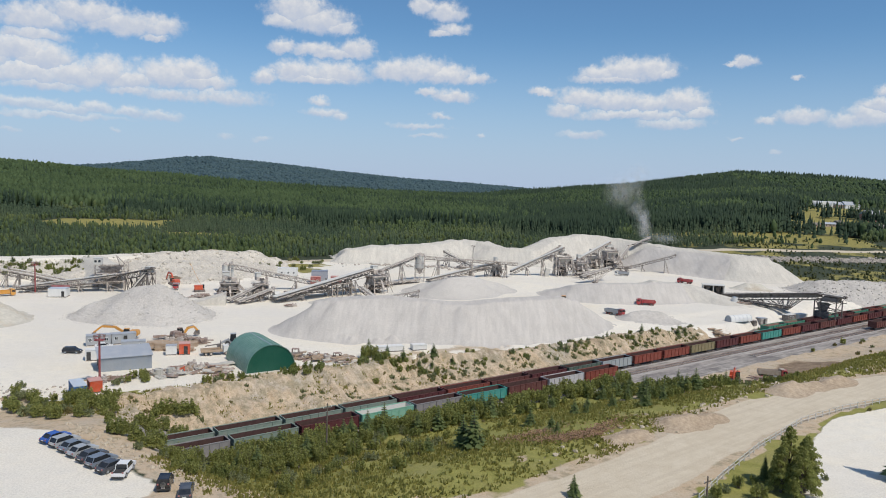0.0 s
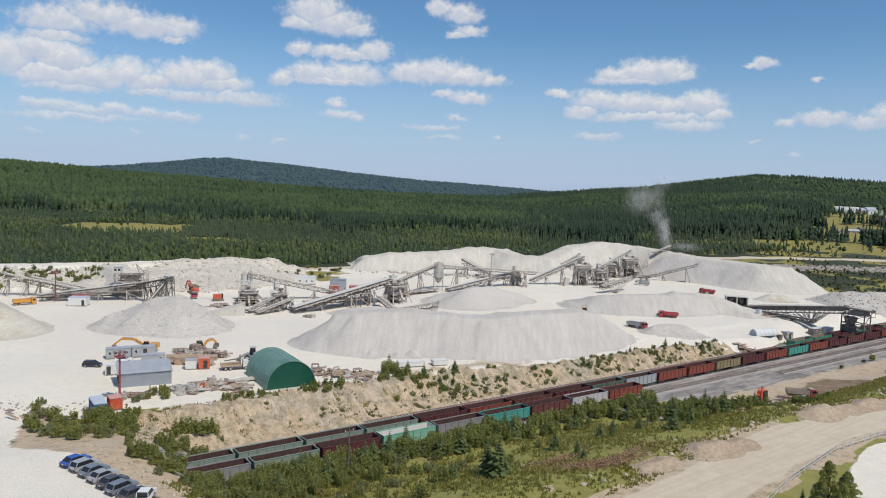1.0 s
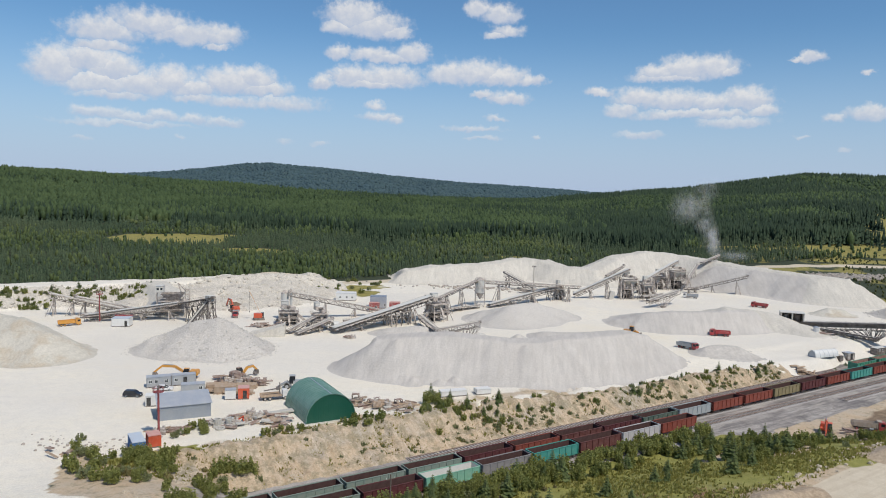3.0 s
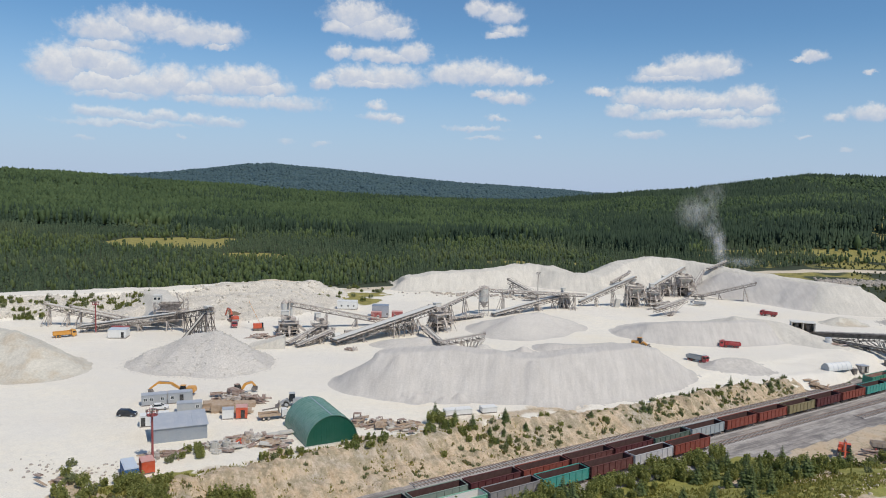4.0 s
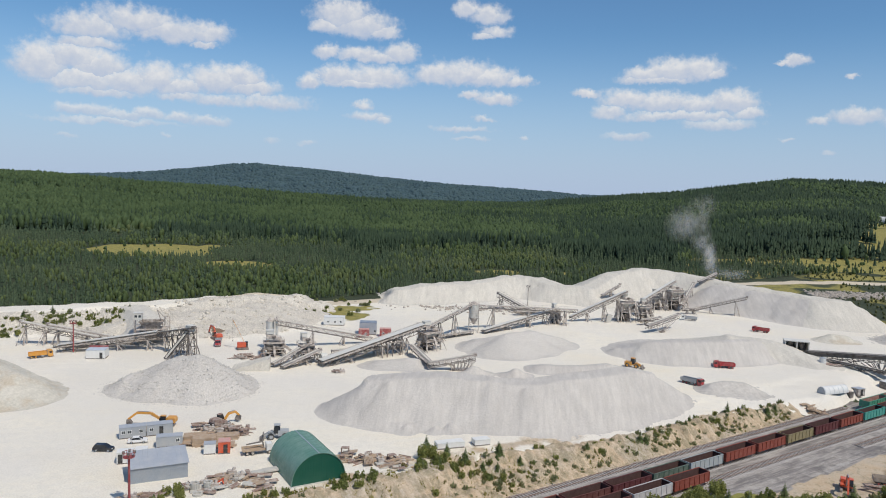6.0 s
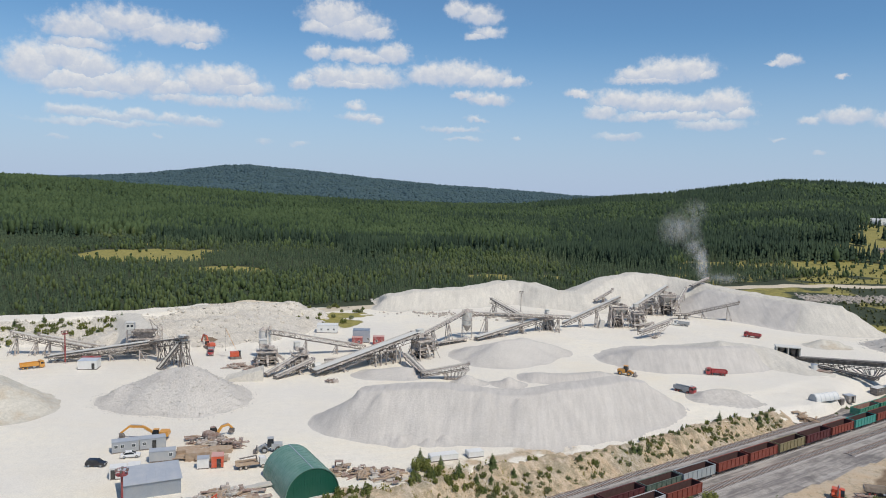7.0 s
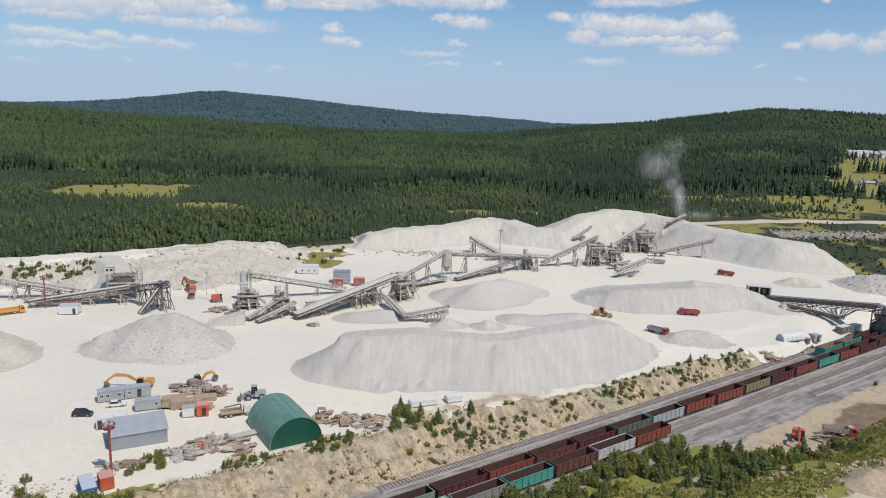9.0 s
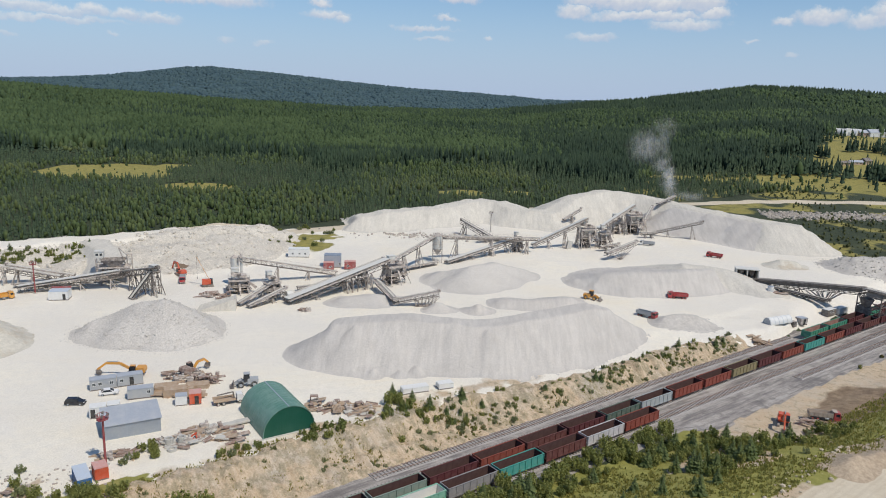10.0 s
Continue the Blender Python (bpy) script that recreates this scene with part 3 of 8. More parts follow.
# ---- the lie of the land ----
def lattice(ix, iy, seed):
    h = (ix.astype(np.int64) * 374761393 + iy.astype(np.int64) * 668265263 + seed * 974634777) & 0xFFFFFFFF
    h = ((h ^ (h >> 13)) * 1274126177) & 0xFFFFFFFF
    return ((h ^ (h >> 16)) & 0xFFFF) / 65535.0


def value_noise(x, y, size, seed=0):
    x, y = np.asarray(x, float) / size, np.asarray(y, float) / size
    ix, iy = np.floor(x), np.floor(y)
    fx, fy = x - ix, y - iy
    fx, fy = fx * fx * (3 - 2 * fx), fy * fy * (3 - 2 * fy)
    a, b = lattice(ix, iy, seed), lattice(ix + 1, iy, seed)
    c, d = lattice(ix, iy + 1, seed), lattice(ix + 1, iy + 1, seed)
    return (a + (b - a) * fx) * (1 - fy) + (c + (d - c) * fx) * fy - 0.5


def fractal(x, y, size, seed=0, octaves=3):
    return sum(value_noise(x, y, size / 2 ** k, seed + k) / 2 ** k for k in range(octaves))


def ease(v, a, b):
    k = np.clip((v - a) / (b - a), 0, 1)
    return k * k * (3 - 2 * k)


def ridge(x, y, line, front, flat_front, back, flat_back, ends=False):
    """The height over the plan of a crest (x, y, height), with its own slopes before and behind it."""
    best = np.full(np.shape(x), -1e9)
    for (x0, y0, h0), (x1, y1, h1) in zip(line[:-1], line[1:]):
        dx, dy = x1 - x0, y1 - y0
        ll = dx * dx + dy * dy
        k = np.clip(((x - x0) * dx + (y - y0) * dy) / ll, 0, 1)
        ox, oy = x - x0 - k * dx, y - y0 - k * dy
        d = np.hypot(ox, oy)
        w = np.clip((dx * oy - dy * ox) / (math.sqrt(ll) * np.maximum(d, 1e-6)), 0, 1)  # 1 straight behind the crest
        if ends:  # the ends of the crest fall away as steeply as its front
            run = ((x - x0) * dx + (y - y0) * dy) / math.sqrt(ll)
            if (x0, y0, h0) == tuple(line[0]):
                w = w * np.clip(1 + run / 3, 0, 1)
            if (x1, y1, h1) == tuple(line[-1]):
                w = w * np.clip(1 + (math.sqrt(ll) - run) / 3, 0, 1)
        slope, flat = front + (back - front) * w, flat_front + (flat_back - flat_front) * w
        best = np.maximum(best, h0 + (h1 - h0) * k - slope * np.maximum(0, d - flat))
    return best


TURN = radians(39.1)  # the railway's heading
CU, SU = math.cos(TURN), math.sin(TURN)


def along(x, y):
    """How far along the railway, and how far across it, a place lies."""
    return x * CU + y * SU, y * CU - x * SU


def plan(u, s):
    return u * CU - s * SU, u * SU + s * CU


RAIL = -4.6
BENCH = [(-330, 205, 8.0), (-202, 285, 8.0), (-188, 291, 8.0), (-178, 302, 8.0), (-160, 310, 8.0), (-140, 325, 8.4), (-119, 343, 8.4), (-105, 349, 8.0), (-98, 350, 5.5)]
APRON = [(-156, 300, 5.0), (-138, 308, 6.0), (-122, 322, 6.6), (-108, 336, 6.4), (-100, 343, 4.0)]


def far_land(x, y):
    r, a = np.hypot(x, y), np.degrees(np.arctan2(x, y))
    a = np.where(np.abs(a) > 60, 60 * np.sign(a), a)
    near_r = np.interp(a, [-40, -5, 6, 12, 40], [1420, 1600, 2100, 2400, 2450])
    near_e = np.interp(a, [-60, -40, -33.6, -27.4, -18, -12, -6, 1, 5, 9.7, 13.9, 17.9, 20.2, 23.6, 29.4, 45],
                       [1.5, 1.2, 0.89, 0.5, -0.1, -0.38, -0.5, -0.45, -0.2, 0.4, 0.93, 1.48, 1.8, 1.68, 1.4, 0.9])
    far_e = np.interp(a, [-60, -33, -27.4, -24.4, -21.7, -19.9, -17.6, -12.1, -5.9, 1.3, 5, 60],
                      [0.1, 0.2, 0.56, 0.93, 1.35, 1.47, 1.31, 0.88, 0.4, 0.11, -0.1, -0.3])
    near_z = 46 - 14 + near_r * np.tan(np.radians(near_e))
    far_z = 46 - 14 + 4500 * np.tan(np.radians(far_e))
    k = np.clip((r - 440) / (near_r - 440), 0, 1)
    lin = np.interp(a, [-10, 20], [0.25, 0.8])
    z = near_z * (lin * k + (1 - lin) * k ** 1.5)
    valley = np.minimum(near_z, far_z) - 25
    beyond = np.clip((r - near_r) / np.maximum(4500 - near_r, 1), 0, 1.15)
    z2 = np.where(beyond < 0.3, near_z + (valley - near_z) * ease(beyond, 0, 0.3), valley + (far_z - valley) * ease(beyond, 0.3, 1.0))
    z = np.where(r > near_r, z2, z)
    return z + fractal(x, y, 240, 5) * 9 * ease(r, 700, 1600)


def road_side(x, y):
    """Across the edge of the car park: negative on the parking side."""
    line_y = np.interp(x, [-140, -92, -84, -76, -59, -42, -31, -15, 20], [180, 150, 128, 113, 108, 95, 87, 74, 50])
    return (y - line_y) * 0.8


def land(x, y):
    """The height of the ground at x, y."""
    x, y = np.asarray(x, float), np.asarray(y, float)
    u, s = along(x, y)
    wob = fractal(x, y, 18, 3)
    yard = 1.2 * ease(y, 285, 340) * (1 - ease(x, 10, 60)) + 0.25 * fractal(x, y, 14, 9)
    left = 3 * (1 - ease(s + wob * 4, 120, 150))
    foot = 109 - 3 * ease(u, 95, 115) - 17 * ease(u, 152, 174)
    front = 3 - 6.6 * ease(s + wob * 5, 69, 69 + 1 * (foot - 69)) - 1.0 * ease(s, foot, foot + 7)
    near = 1 - ease(u, 108, 150)  # the cutting is deeper at its near end
    rim = 139.5 + 5.5 * near - 3.5 * ease(u, 212, 232) + 9 * ease(u, 256, 280) + wob * 4 + value_noise(u, s * 0.15, 3.2, 51) * 3.5 + value_noise(u, s * 0.2, 1.6, 53) * 1.5
    bank = (0.8 + 0.2 * near) * (near * (0.35 * ease(s, 131.5, 138.5) + 0.65 * ease(s, 138, rim)) + (1 - near) * ease(s, 131.5, rim)) + (0.2 - 0.2 * near) * ease(s, 139, 158)
    bank = bank + 0.10 * np.sin(bank * np.pi) * (fractal(x, y, 5, 21) * 3)
    cut = np.where(s < 115, front, RAIL + (yard - RAIL) * np.clip(bank, 0, 1.05))
    c = ease(u, 20 + (s - 100) * 0.12, 44 + (s - 100) * 0.05) * np.where(s < 128, ease(road_side(x, y), 0.5, 12), 1)
    z = left + (np.where(s < 150, cut, yard) - left) * np.where(s < 150, c, 1)
    z = np.where(s >= 150, yard, z)
    z = z + far_land(x, y)
    return np.maximum(z, np.where(y > 200, bench_height(x, y), -99))


def bench_height(x, y):
    """The worked bench: a level top with a track, a rough face and a rubble apron."""
    face = ridge(x + fractal(x, y, 12, 35) * 3, y + fractal(x, y, 10, 37) * 4, BENCH, 0.62, 0, 0.35, 13)
    apron = ridge(x, y + fractal(x, y, 16, 39) * 6, APRON, 0.2, 1, 0.2, 6)
    east = ease(x, -150, -140) * ease(y, 300, 312)
    return np.maximum(face + fractal(x, y, 8, 31) * 2.0 * np.maximum(ease(8.0 - face, 0.2, 1.5), east), apron + fractal(x, y, 7, 32) * 1.6)


def site_edge(x):
    """Where the woods begin behind the works."""
    return np.interp(x, [-500, -330, -222, -194, -163, -115, -78, -30, 40, 100, 160, 240, 420, 700], [225, 245, 314, 332, 351, 378, 408, 440, 468, 500, 532, 560, 640, 760])


def meadows(x, y):
    """How far a place lies in one of the clearings of the wood, 0 to 1."""
    w = fractal(x, y, 40, 41) * 0.8
    m = np.zeros(np.shape(x))
    for cx, cy, rx, ry in ((-286, 572, 52, 62), (-252, 610, 26, 34), (-195, 520, 26, 16), (-16, 545, 27, 17), (36, 560, 12, 8),
                           (440, 720, 150, 110), (590, 900, 170, 140), (530, 1010, 100, 34), (485, 980, 75, 46), (455, 900, 48, 50), (478, 945, 52, 46),
                           (186, 652, 30, 15), (214, 628, 24, 13), (296, 622, 62, 44), (345, 705, 70, 62), (415, 800, 70, 50), (250, 560, 40, 14)):
        m = np.maximum(m, 1 - ease(np.hypot((x - cx) / rx, (y - cy) / ry) + w, 0.75, 1.05))
    return m


def spaced(fine0, fine1, step, reach0, reach1, growth):
    out = list(np.arange(fine0, fine1 + 1e-6, step))
    d = step
    while out[-1] < reach1:
        d *= growth
        out.append(out[-1] + d)
    d = step
    head = [fine0]
    while head[-1] > reach0:
        d *= growth
        head.append(head[-1] - d)
    return np.array(head[:0:-1] + out)


gx = spaced(-235, 255, 1.6, -4200, 4200, 1.055)
gy = spaced(70, 480, 1.6, -900, 4950, 1.05)
GX, GY = np.meshgrid(gx, gy)
GZ = land(GX, GY)


def grid_mesh(name, X, Y, Zs, keep=None):
    ny, nx = X.shape
    co = np.stack([X, Y, Zs], -1).reshape(-1, 3)
    i = np.arange(ny * nx).reshape(ny, nx)
    q = np.stack([i[:-1, :-1], i[:-1, 1:], i[1:, 1:], i[1:, :-1]], -1).reshape(-1, 4)
    if keep is not None:
        q = q[keep.reshape(-1)]
        used = np.unique(q)
        remap = np.full(len(co), -1)
        remap[used] = np.arange(len(used))
        co, q = co[used], remap[q]
    return raw_mesh(name, co, q)


def raw_mesh(name, co, faces):
    """A mesh from arrays of corners and of faces that all have as many sides."""
    me = bpy.data.meshes.new(name)
    n, k = faces.shape
    me.vertices.add(len(co)), me.loops.add(n * k), me.polygons.add(n)
    me.vertices.foreach_set("co", np.ascontiguousarray(co, dtype=np.float32).ravel())
    me.loops.foreach_set("vertex_index", np.ascontiguousarray(faces, dtype=np.int32).ravel())
    me.polygons.foreach_set("loop_start", np.arange(0, n * k, k, dtype=np.int32))
    me.update(calc_edges=True)
    return me


def road_distance(x, y, line):
    d = np.full(np.shape(x), 1e9)
    for (x0, y0), (x1, y1) in zip(line[:-1], line[1:]):
        dx, dy = x1 - x0, y1 - y0
        k = np.clip(((x - x0) * dx + (y - y0) * dy) / (dx * dx + dy * dy), 0, 1)
        d = np.minimum(d, np.hypot(x - x0 - k * dx, y - y0 - k * dy))
    return d


DIRT_ROAD = [(-20, 66), (14, 84), (34, 100), (56, 124), (72, 141), (104, 161), (150, 185), (220, 215)]
WHITE_ROAD = [(58, 55), (69, 91), (78.5, 110), (88, 123), (100, 130), (130, 143), (200, 170), (280, 195)]
FAR_ROAD = [(-330, 245), (-222, 305), (-160, 335), (-118, 362), (-88, 385), (-66, 400), (-20, 455), (60, 500), (150, 522), (224, 534), (300, 541), (420, 560), (600, 640)]


def zones(x, y):
    u, s = along(x, y)
    w = fractal(x, y, 12, 61)
    a, b = np.zeros((*np.shape(x), 4)), np.zeros((*np.shape(x), 4))
    a[..., 3] = b[..., 3] = 1
    edge = site_edge(x)
    inside = ease(edge - y + w * 10, 4, 14)
    car_park = ease(-(road_side(x, y)) + w * 3, 0, 2.5)
    rim = np.interp(u, [108, 150, 212, 230], [144, 138.5, 137.5, 132]) + w * 5
    yard = np.where(s > rim, inside, 0)
    east = ease(x + w * 10 - np.interp(y, [250, 330, 400, 440, 480, 520], [215, 192, 182, 168, 140, 112]), 0, 6) * ease(y, 250, 330)
    a[..., 0] = np.maximum(yard * (1 - east), car_park)
    grass = ((s < 110 - 4 * ease(u, 90, 112) + w * 4) | ((s < 150) & (u < 40))) * (1 - car_park) * (road_side(x, y) > 6 + w * 6)
    a[..., 1] = np.maximum(np.maximum(grass, east * fractal(x, y, 26, 67) * 0.5), (1 - ease(np.hypot((x + 84) / 16, (y - 352) / 26) + w, 0.7, 1.1)) * 0.45)
    cliff = (s > 130) & (s < rim) & (u > 18) & (u < 236 + w * 10)
    bare = (u > 158 + w * 8) & (u < 330) & (s > 86 + w * 8) & (s < 106)
    dug = 1 - ease(np.hypot((u - 209) / 24, (s - 89.5) / 9.5) + w * 0.8, 0.75, 1.05)
    verge = road_distance(x, y, DIRT_ROAD) < 8.4 + w * 5
    a[..., 1] = np.maximum(a[..., 1], cliff * ease(u, 105, 140) * (0.36 + fractal(x, y, 6, 65) * 1.0))
    brink = ease(road_side(x, y), -2.5, -0.5) * (1 - ease(road_side(x, y) + w * 6, 7, 12)) * (x > -84) * (x < 110)
    fringe = ease(s - rim, -1, 2) * (1 - ease(s - rim + w * 8, 6, 13)) * (u > 40) * (1 - ease(u, 135, 160)) * (0.5 + fractal(x, y, 5, 73) * 0.7)
    a[..., 2] = np.clip(fringe + brink * (1.15 + w * 0.6) + cliff * (0.72 - 0.22 * ease(u, 105, 140) + fractal(x, y, 7, 63) * 0.9) + bare * 1.0 + verge * (0.75 + w) + (fractal(x, y, 16, 71) > 0.3) * (s < 95) * 0.9, 0, 1)
    b[..., 0] = ((s > 111 - 4.5 * ease(u, 90, 112) - 4 * ease(u, 148, 165) + w * 2.5) & (s < 131.5 + w * 2) & (u > 34)) * 1.0
    b[..., 1] = np.maximum(np.maximum(meadows(x, y) * (y > np.where(x > 150, 535, edge)), (1 - ease(np.hypot((x + 86) / 17, (y - 352) / 28) + w, 0.7, 1.1)) * 0.7), east * (0.34 + fractal(x, y, 15, 69) * 1.0))
    road = np.maximum(1 - ease(road_distance(x, y, DIRT_ROAD), 5.0 + w * 2, 6.6 + w * 2), 1 - ease(road_distance(x, y, FAR_ROAD), 5, 7))
    b[..., 2] = road
    a[..., 0] = np.maximum(a[..., 0], 1 - ease(road_distance(x, y, WHITE_ROAD), 12.5, 14))
    b[..., 0] = b[..., 0] * (1 - road)
    b[..., 3] = 1 - 0.999 * dug
    a[..., 1] = a[..., 1] * (1 - (1 - ease(road_distance(x, y, WHITE_ROAD), 12.5, 14)))
    return a, b


ground_mesh = grid_mesh("ground", GX, GY, GZ)
za, zb = zones(GX, GY)
for layer, data in (("zone_a", za), ("zone_b", zb)):
    ground_mesh.color_attributes.new(layer, "FLOAT_COLOR", "POINT").data.foreach_set("color", data.astype(np.float32).ravel())
ground = part("ground", ground_mesh, "ground", smooth=True)
BX, BY = np.meshgrid(np.arange(-330, -84, 1.1), np.arange(195, 400, 1.1))
bench_z, bare_z = bench_height(BX, BY), land(BX, BY)
rise = bench_z - 1.2 * ease(BY, 285, 340)
rough = ease(8.1 - bench_z + fractal(BX, BY, 20, 36) * 1.2, 0.3, 1.0) * ease(rise, 0.4, 1.6)
rough = np.maximum(rough, ease(BX, -150, -140) * ease(bench_z, 0.8, 2.0) * (1 - ease(BY - np.interp(BX, [-150, -120, -95], [322, 350, 362]), 0, 6)))
over = (rough > 0.02) & (bench_z > bare_z - 0.5)
bench_mesh = grid_mesh("quarry_bench", BX, BY, bare_z - 0.25 + rough * (0.45 + (fractal(BX, BY, 2.4, 33) + 0.35) * 0.8), over[:-1, :-1] & over[1:, 1:] & over[:-1, 1:] & over[1:, :-1])
tagged(part("quarry_bench", bench_mesh, "bench", smooth=True), "grey rubbly quarry bench with a pale track on top", "quarry bench", kind="structure")
tagged(ground, "pale quarry yard, grassy cutting and wooded hills", "ground", kind="structure")


# the eroded face of the cutting, finer than the land under it
FU, FS = np.meshgrid(np.arange(24, 232, 0.45), np.arange(130.4, 148.6, 0.45))
CX, CY = plan(FU, FS)
gully = np.abs(value_noise(FU + FS * 0.25, FS * 0.22, 2.3, 101)) + 0.6 * np.abs(value_noise(FU - FS * 0.15, FS * 0.3, 1.1, 103))
crust = 0.35 + 1.5 * gully + fractal(CX, CY, 1.6, 105) * 0.5
brow = np.interp(FU, [24, 108, 150, 212, 232], [146.5, 146.5, 141, 139.5, 136])
hold = ease(FS, 130.6, 132.4) * (1 - ease(FS - brow + fractal(CX, CY, 6, 107) * 3, -1.6, 0.6)) * ease(FU, 25, 40) * (1 - ease(FU, 222, 231))
lies = hold > 0.01
cutting_mesh = grid_mesh("cutting_face", CX, CY, land(CX, CY) - 0.3 + hold * crust, lies[:-1, :-1] | lies[1:, 1:] | lies[:-1, 1:] | lies[1:, :-1])
tagged(part("cutting_face", cutting_mesh, "cutting", smooth=True), "eroded tan earth face of the railway cutting with scrub", "earth bank", kind="structure")


# ---- heaps ----
def heap(name, label, line, mat, front=0.66, back=0.66, flat=1.0, flat_back=None, rough=0.5, step=1.0, group="gravel heaps", lumps=1.0, fans=0.0):
    """A tipped heap along a crest of (x, y, height)."""
    hs = max(p[2] for p in line) / min(front, back) + 6 + (flat_back or flat)
    xs, ys = [p[0] for p in line], [p[1] for p in line]
    X, Y = np.meshgrid(np.arange(min(xs) - hs, max(xs) + hs, step), np.arange(min(ys) - hs, max(ys) + hs, step))
    flow = fractal(X, Y, 9, 81, 2)
    z = ridge(X + flow * 2.0 * lumps, Y + fractal(X, Y, 11, 83, 2) * 2.2 * lumps, line, front, flat, back, flat if flat_back is None else flat_back, fans > 0)
    if fans:  # cones of single loads, one beside another
        tips = random.Random(len(line))
        for (x0, y0, h0), (x1, y1, h1) in zip(line[:-1], line[1:]):
            m = max(1, round(math.hypot(x1 - x0, y1 - y0) / fans))
            for k in range(m):
                f = (k + tips.random()) / m
                px, py, ph = x0 + (x1 - x0) * f, y0 + (y1 - y0) * f, h0 + (h1 - h0) * f
                out, lift = tips.uniform(-0.3, 1.7), tips.uniform(-0.5, 0.25)
                nx, ny = (y1 - y0), -(x1 - x0)
                nl = math.hypot(nx, ny)
                z = np.maximum(z, ph + lift - front * np.hypot(X - px - nx / nl * out + flow * 0.5, Y - py - ny / nl * out))
    base = np.array(land(X, Y))
    z = z + fractal(X, Y, 5, 87, 3) * rough
    foot = z - base
    z = base + np.where(foot > 0.8, foot, np.where(foot > -1.2, 0.8 * ((foot + 1.2) / 2.0) ** 2 * 1.0, 0)) - 0.06
    up = (foot > -1.1)
    keep = up[:-1, :-1] | up[1:, 1:] | up[:-1, 1:] | up[1:, :-1]
    me = grid_mesh(name, X, Y, z, keep)
    ob = part(name, me, mat, smooth=True)
    return tagged(ob, label, "gravel pile", group)


heap("gravel_mound", "long ridge of tipped grey crushed stone in the yard",
     [(-39.6, 211.3, 8.8), (-29.4, 211.4, 9.8), (-18.4, 213.2, 10.5), (-8.1, 213, 9.8), (0.8, 213, 9.2), (8.2, 215.6, 9.0), (17, 220.6, 9.4), (25.5, 226.2, 9.5), (39.8, 239, 8.8), (45.4, 242.7, 7.4)],
     "gravel", 0.66, 0.5, 0.1, 7, 0.22, 0.7, lumps=0.7, fans=5.0)
heap("gravel_mound", "low lip of fine stone at the foot of the long ridge", [(-33, 199.5, 1.6), (-26, 198.2, 1.5), (-19, 199.0, 1.4), (-14.5, 200.6, 1.9)], "gravel", 0.6, 0.5, 0.3, rough=0.3, step=0.6, fans=2.6)
ROCK_CONE = heap("gravel_mound", "broad cone of coarse pale crushed rock", [(-114, 219, 4.6), (-101, 222, 9.6), (-95, 223, 10.7)], "gravel_coarse", 0.66, 0.6, 0.6, rough=0.8)
heap("spoil_mound", "tall pale spoil heap with orange clay streaks", [(-142, 203, 7.5), (-152, 207, 10.2), (-175, 214, 11.5)], "spoil_tan", 0.62, 0.62, 1.5, rough=0.8)
heap("gravel_mound", "low grey heap of fine gravel beside the conveyors", [(-12, 299, 4.2), (-1, 296, 7.2), (8, 304, 7.0), (20, 310, 3.6)], "gravel_coarse", 0.5, 0.45, 0.8, rough=0.4)
heap("gravel_mound", "small cone of grey gravel", [(1.5, 258, 2.7), (3, 258.5, 2.5)], "gravel", 0.6, 0.6, 0.4, rough=0.3, step=0.7)
heap("gravel_mound", "small pale cone of gravel below a conveyor", [(-11.5, 258.5, 2.9), (-10, 259, 2.6)], "gravel_coarse", 0.6, 0.6, 0.4, rough=0.3, step=0.7)
heap("gravel_mound", "low flat heap of grey gravel", [(13, 268, 2.1), (23, 269, 1.9), (36, 273, 2.4)], "gravel", 0.45, 0.35, 1.0, rough=0.4)
heap("spoil_mound", "pale ramp of spoil running down beside the feed shed", [(92, 318, 6.4), (106, 316, 5.2), (114, 306, 3.0), (117, 298, 1.2)], "spoil", 0.42, 0.3, 2, 4, 0.5)
heap("gravel_mound", "flat-topped bank of grey gravel beside the haul road",
     [(44, 300, 2.4), (52, 298.5, 5.4), (63, 297, 6.8), (76, 298, 7.1), (95, 306, 7.0), (104, 318, 5.0)], "gravel", 0.68, 0.22, 0.5, 3, 0.4)
heap("gravel_mound", "small heap of grey stone near the lorries", [(68, 256, 2.2), (75, 257, 2.9), (79, 257.5, 2.2)], "stone", 0.5, 0.5, 0.5, rough=0.7, step=0.7)
heap("gravel_mound", "small brownish heap with a split top", [(146, 352, 3.2), (151, 351.5, 2.8)], "spoil_tan", 0.5, 0.5, 0.6, rough=0.7, step=0.8)
DARK_HEAP = heap("stone_mound", "dark heap of broken rock at the yard's edge", [(180, 353, 5.4), (196, 352, 6.2), (225, 355, 6.0)], "stone", 0.5, 0.4, 2, rough=1.2)
heap("spoil_mound", "long white spoil bank with gullied face",
     [(-61, 396, 7.6), (-45, 405, 9.4), (-14, 428, 10.0), (2, 445, 11.8), (12, 445, 11.4), (22, 433, 9.6), (46, 428, 8.8)], "spoil", 0.64, 0.3, 0.6, 8, 0.9, lumps=1.2, fans=7.0)
heap("spoil_mound", "great white spoil mound behind the crushing plant",
     [(46, 428, 8.0), (66, 462, 14.2), (85, 478, 16.2), (103, 476, 14.8), (120, 458, 13.2), (130, 438, 12.7), (146, 420, 12.4), (160, 400, 12.2), (173, 397, 11.8)],
     "spoil", 0.62, 0.45, 1.0, 8, 0.7, lumps=1.0, fans=8.0)
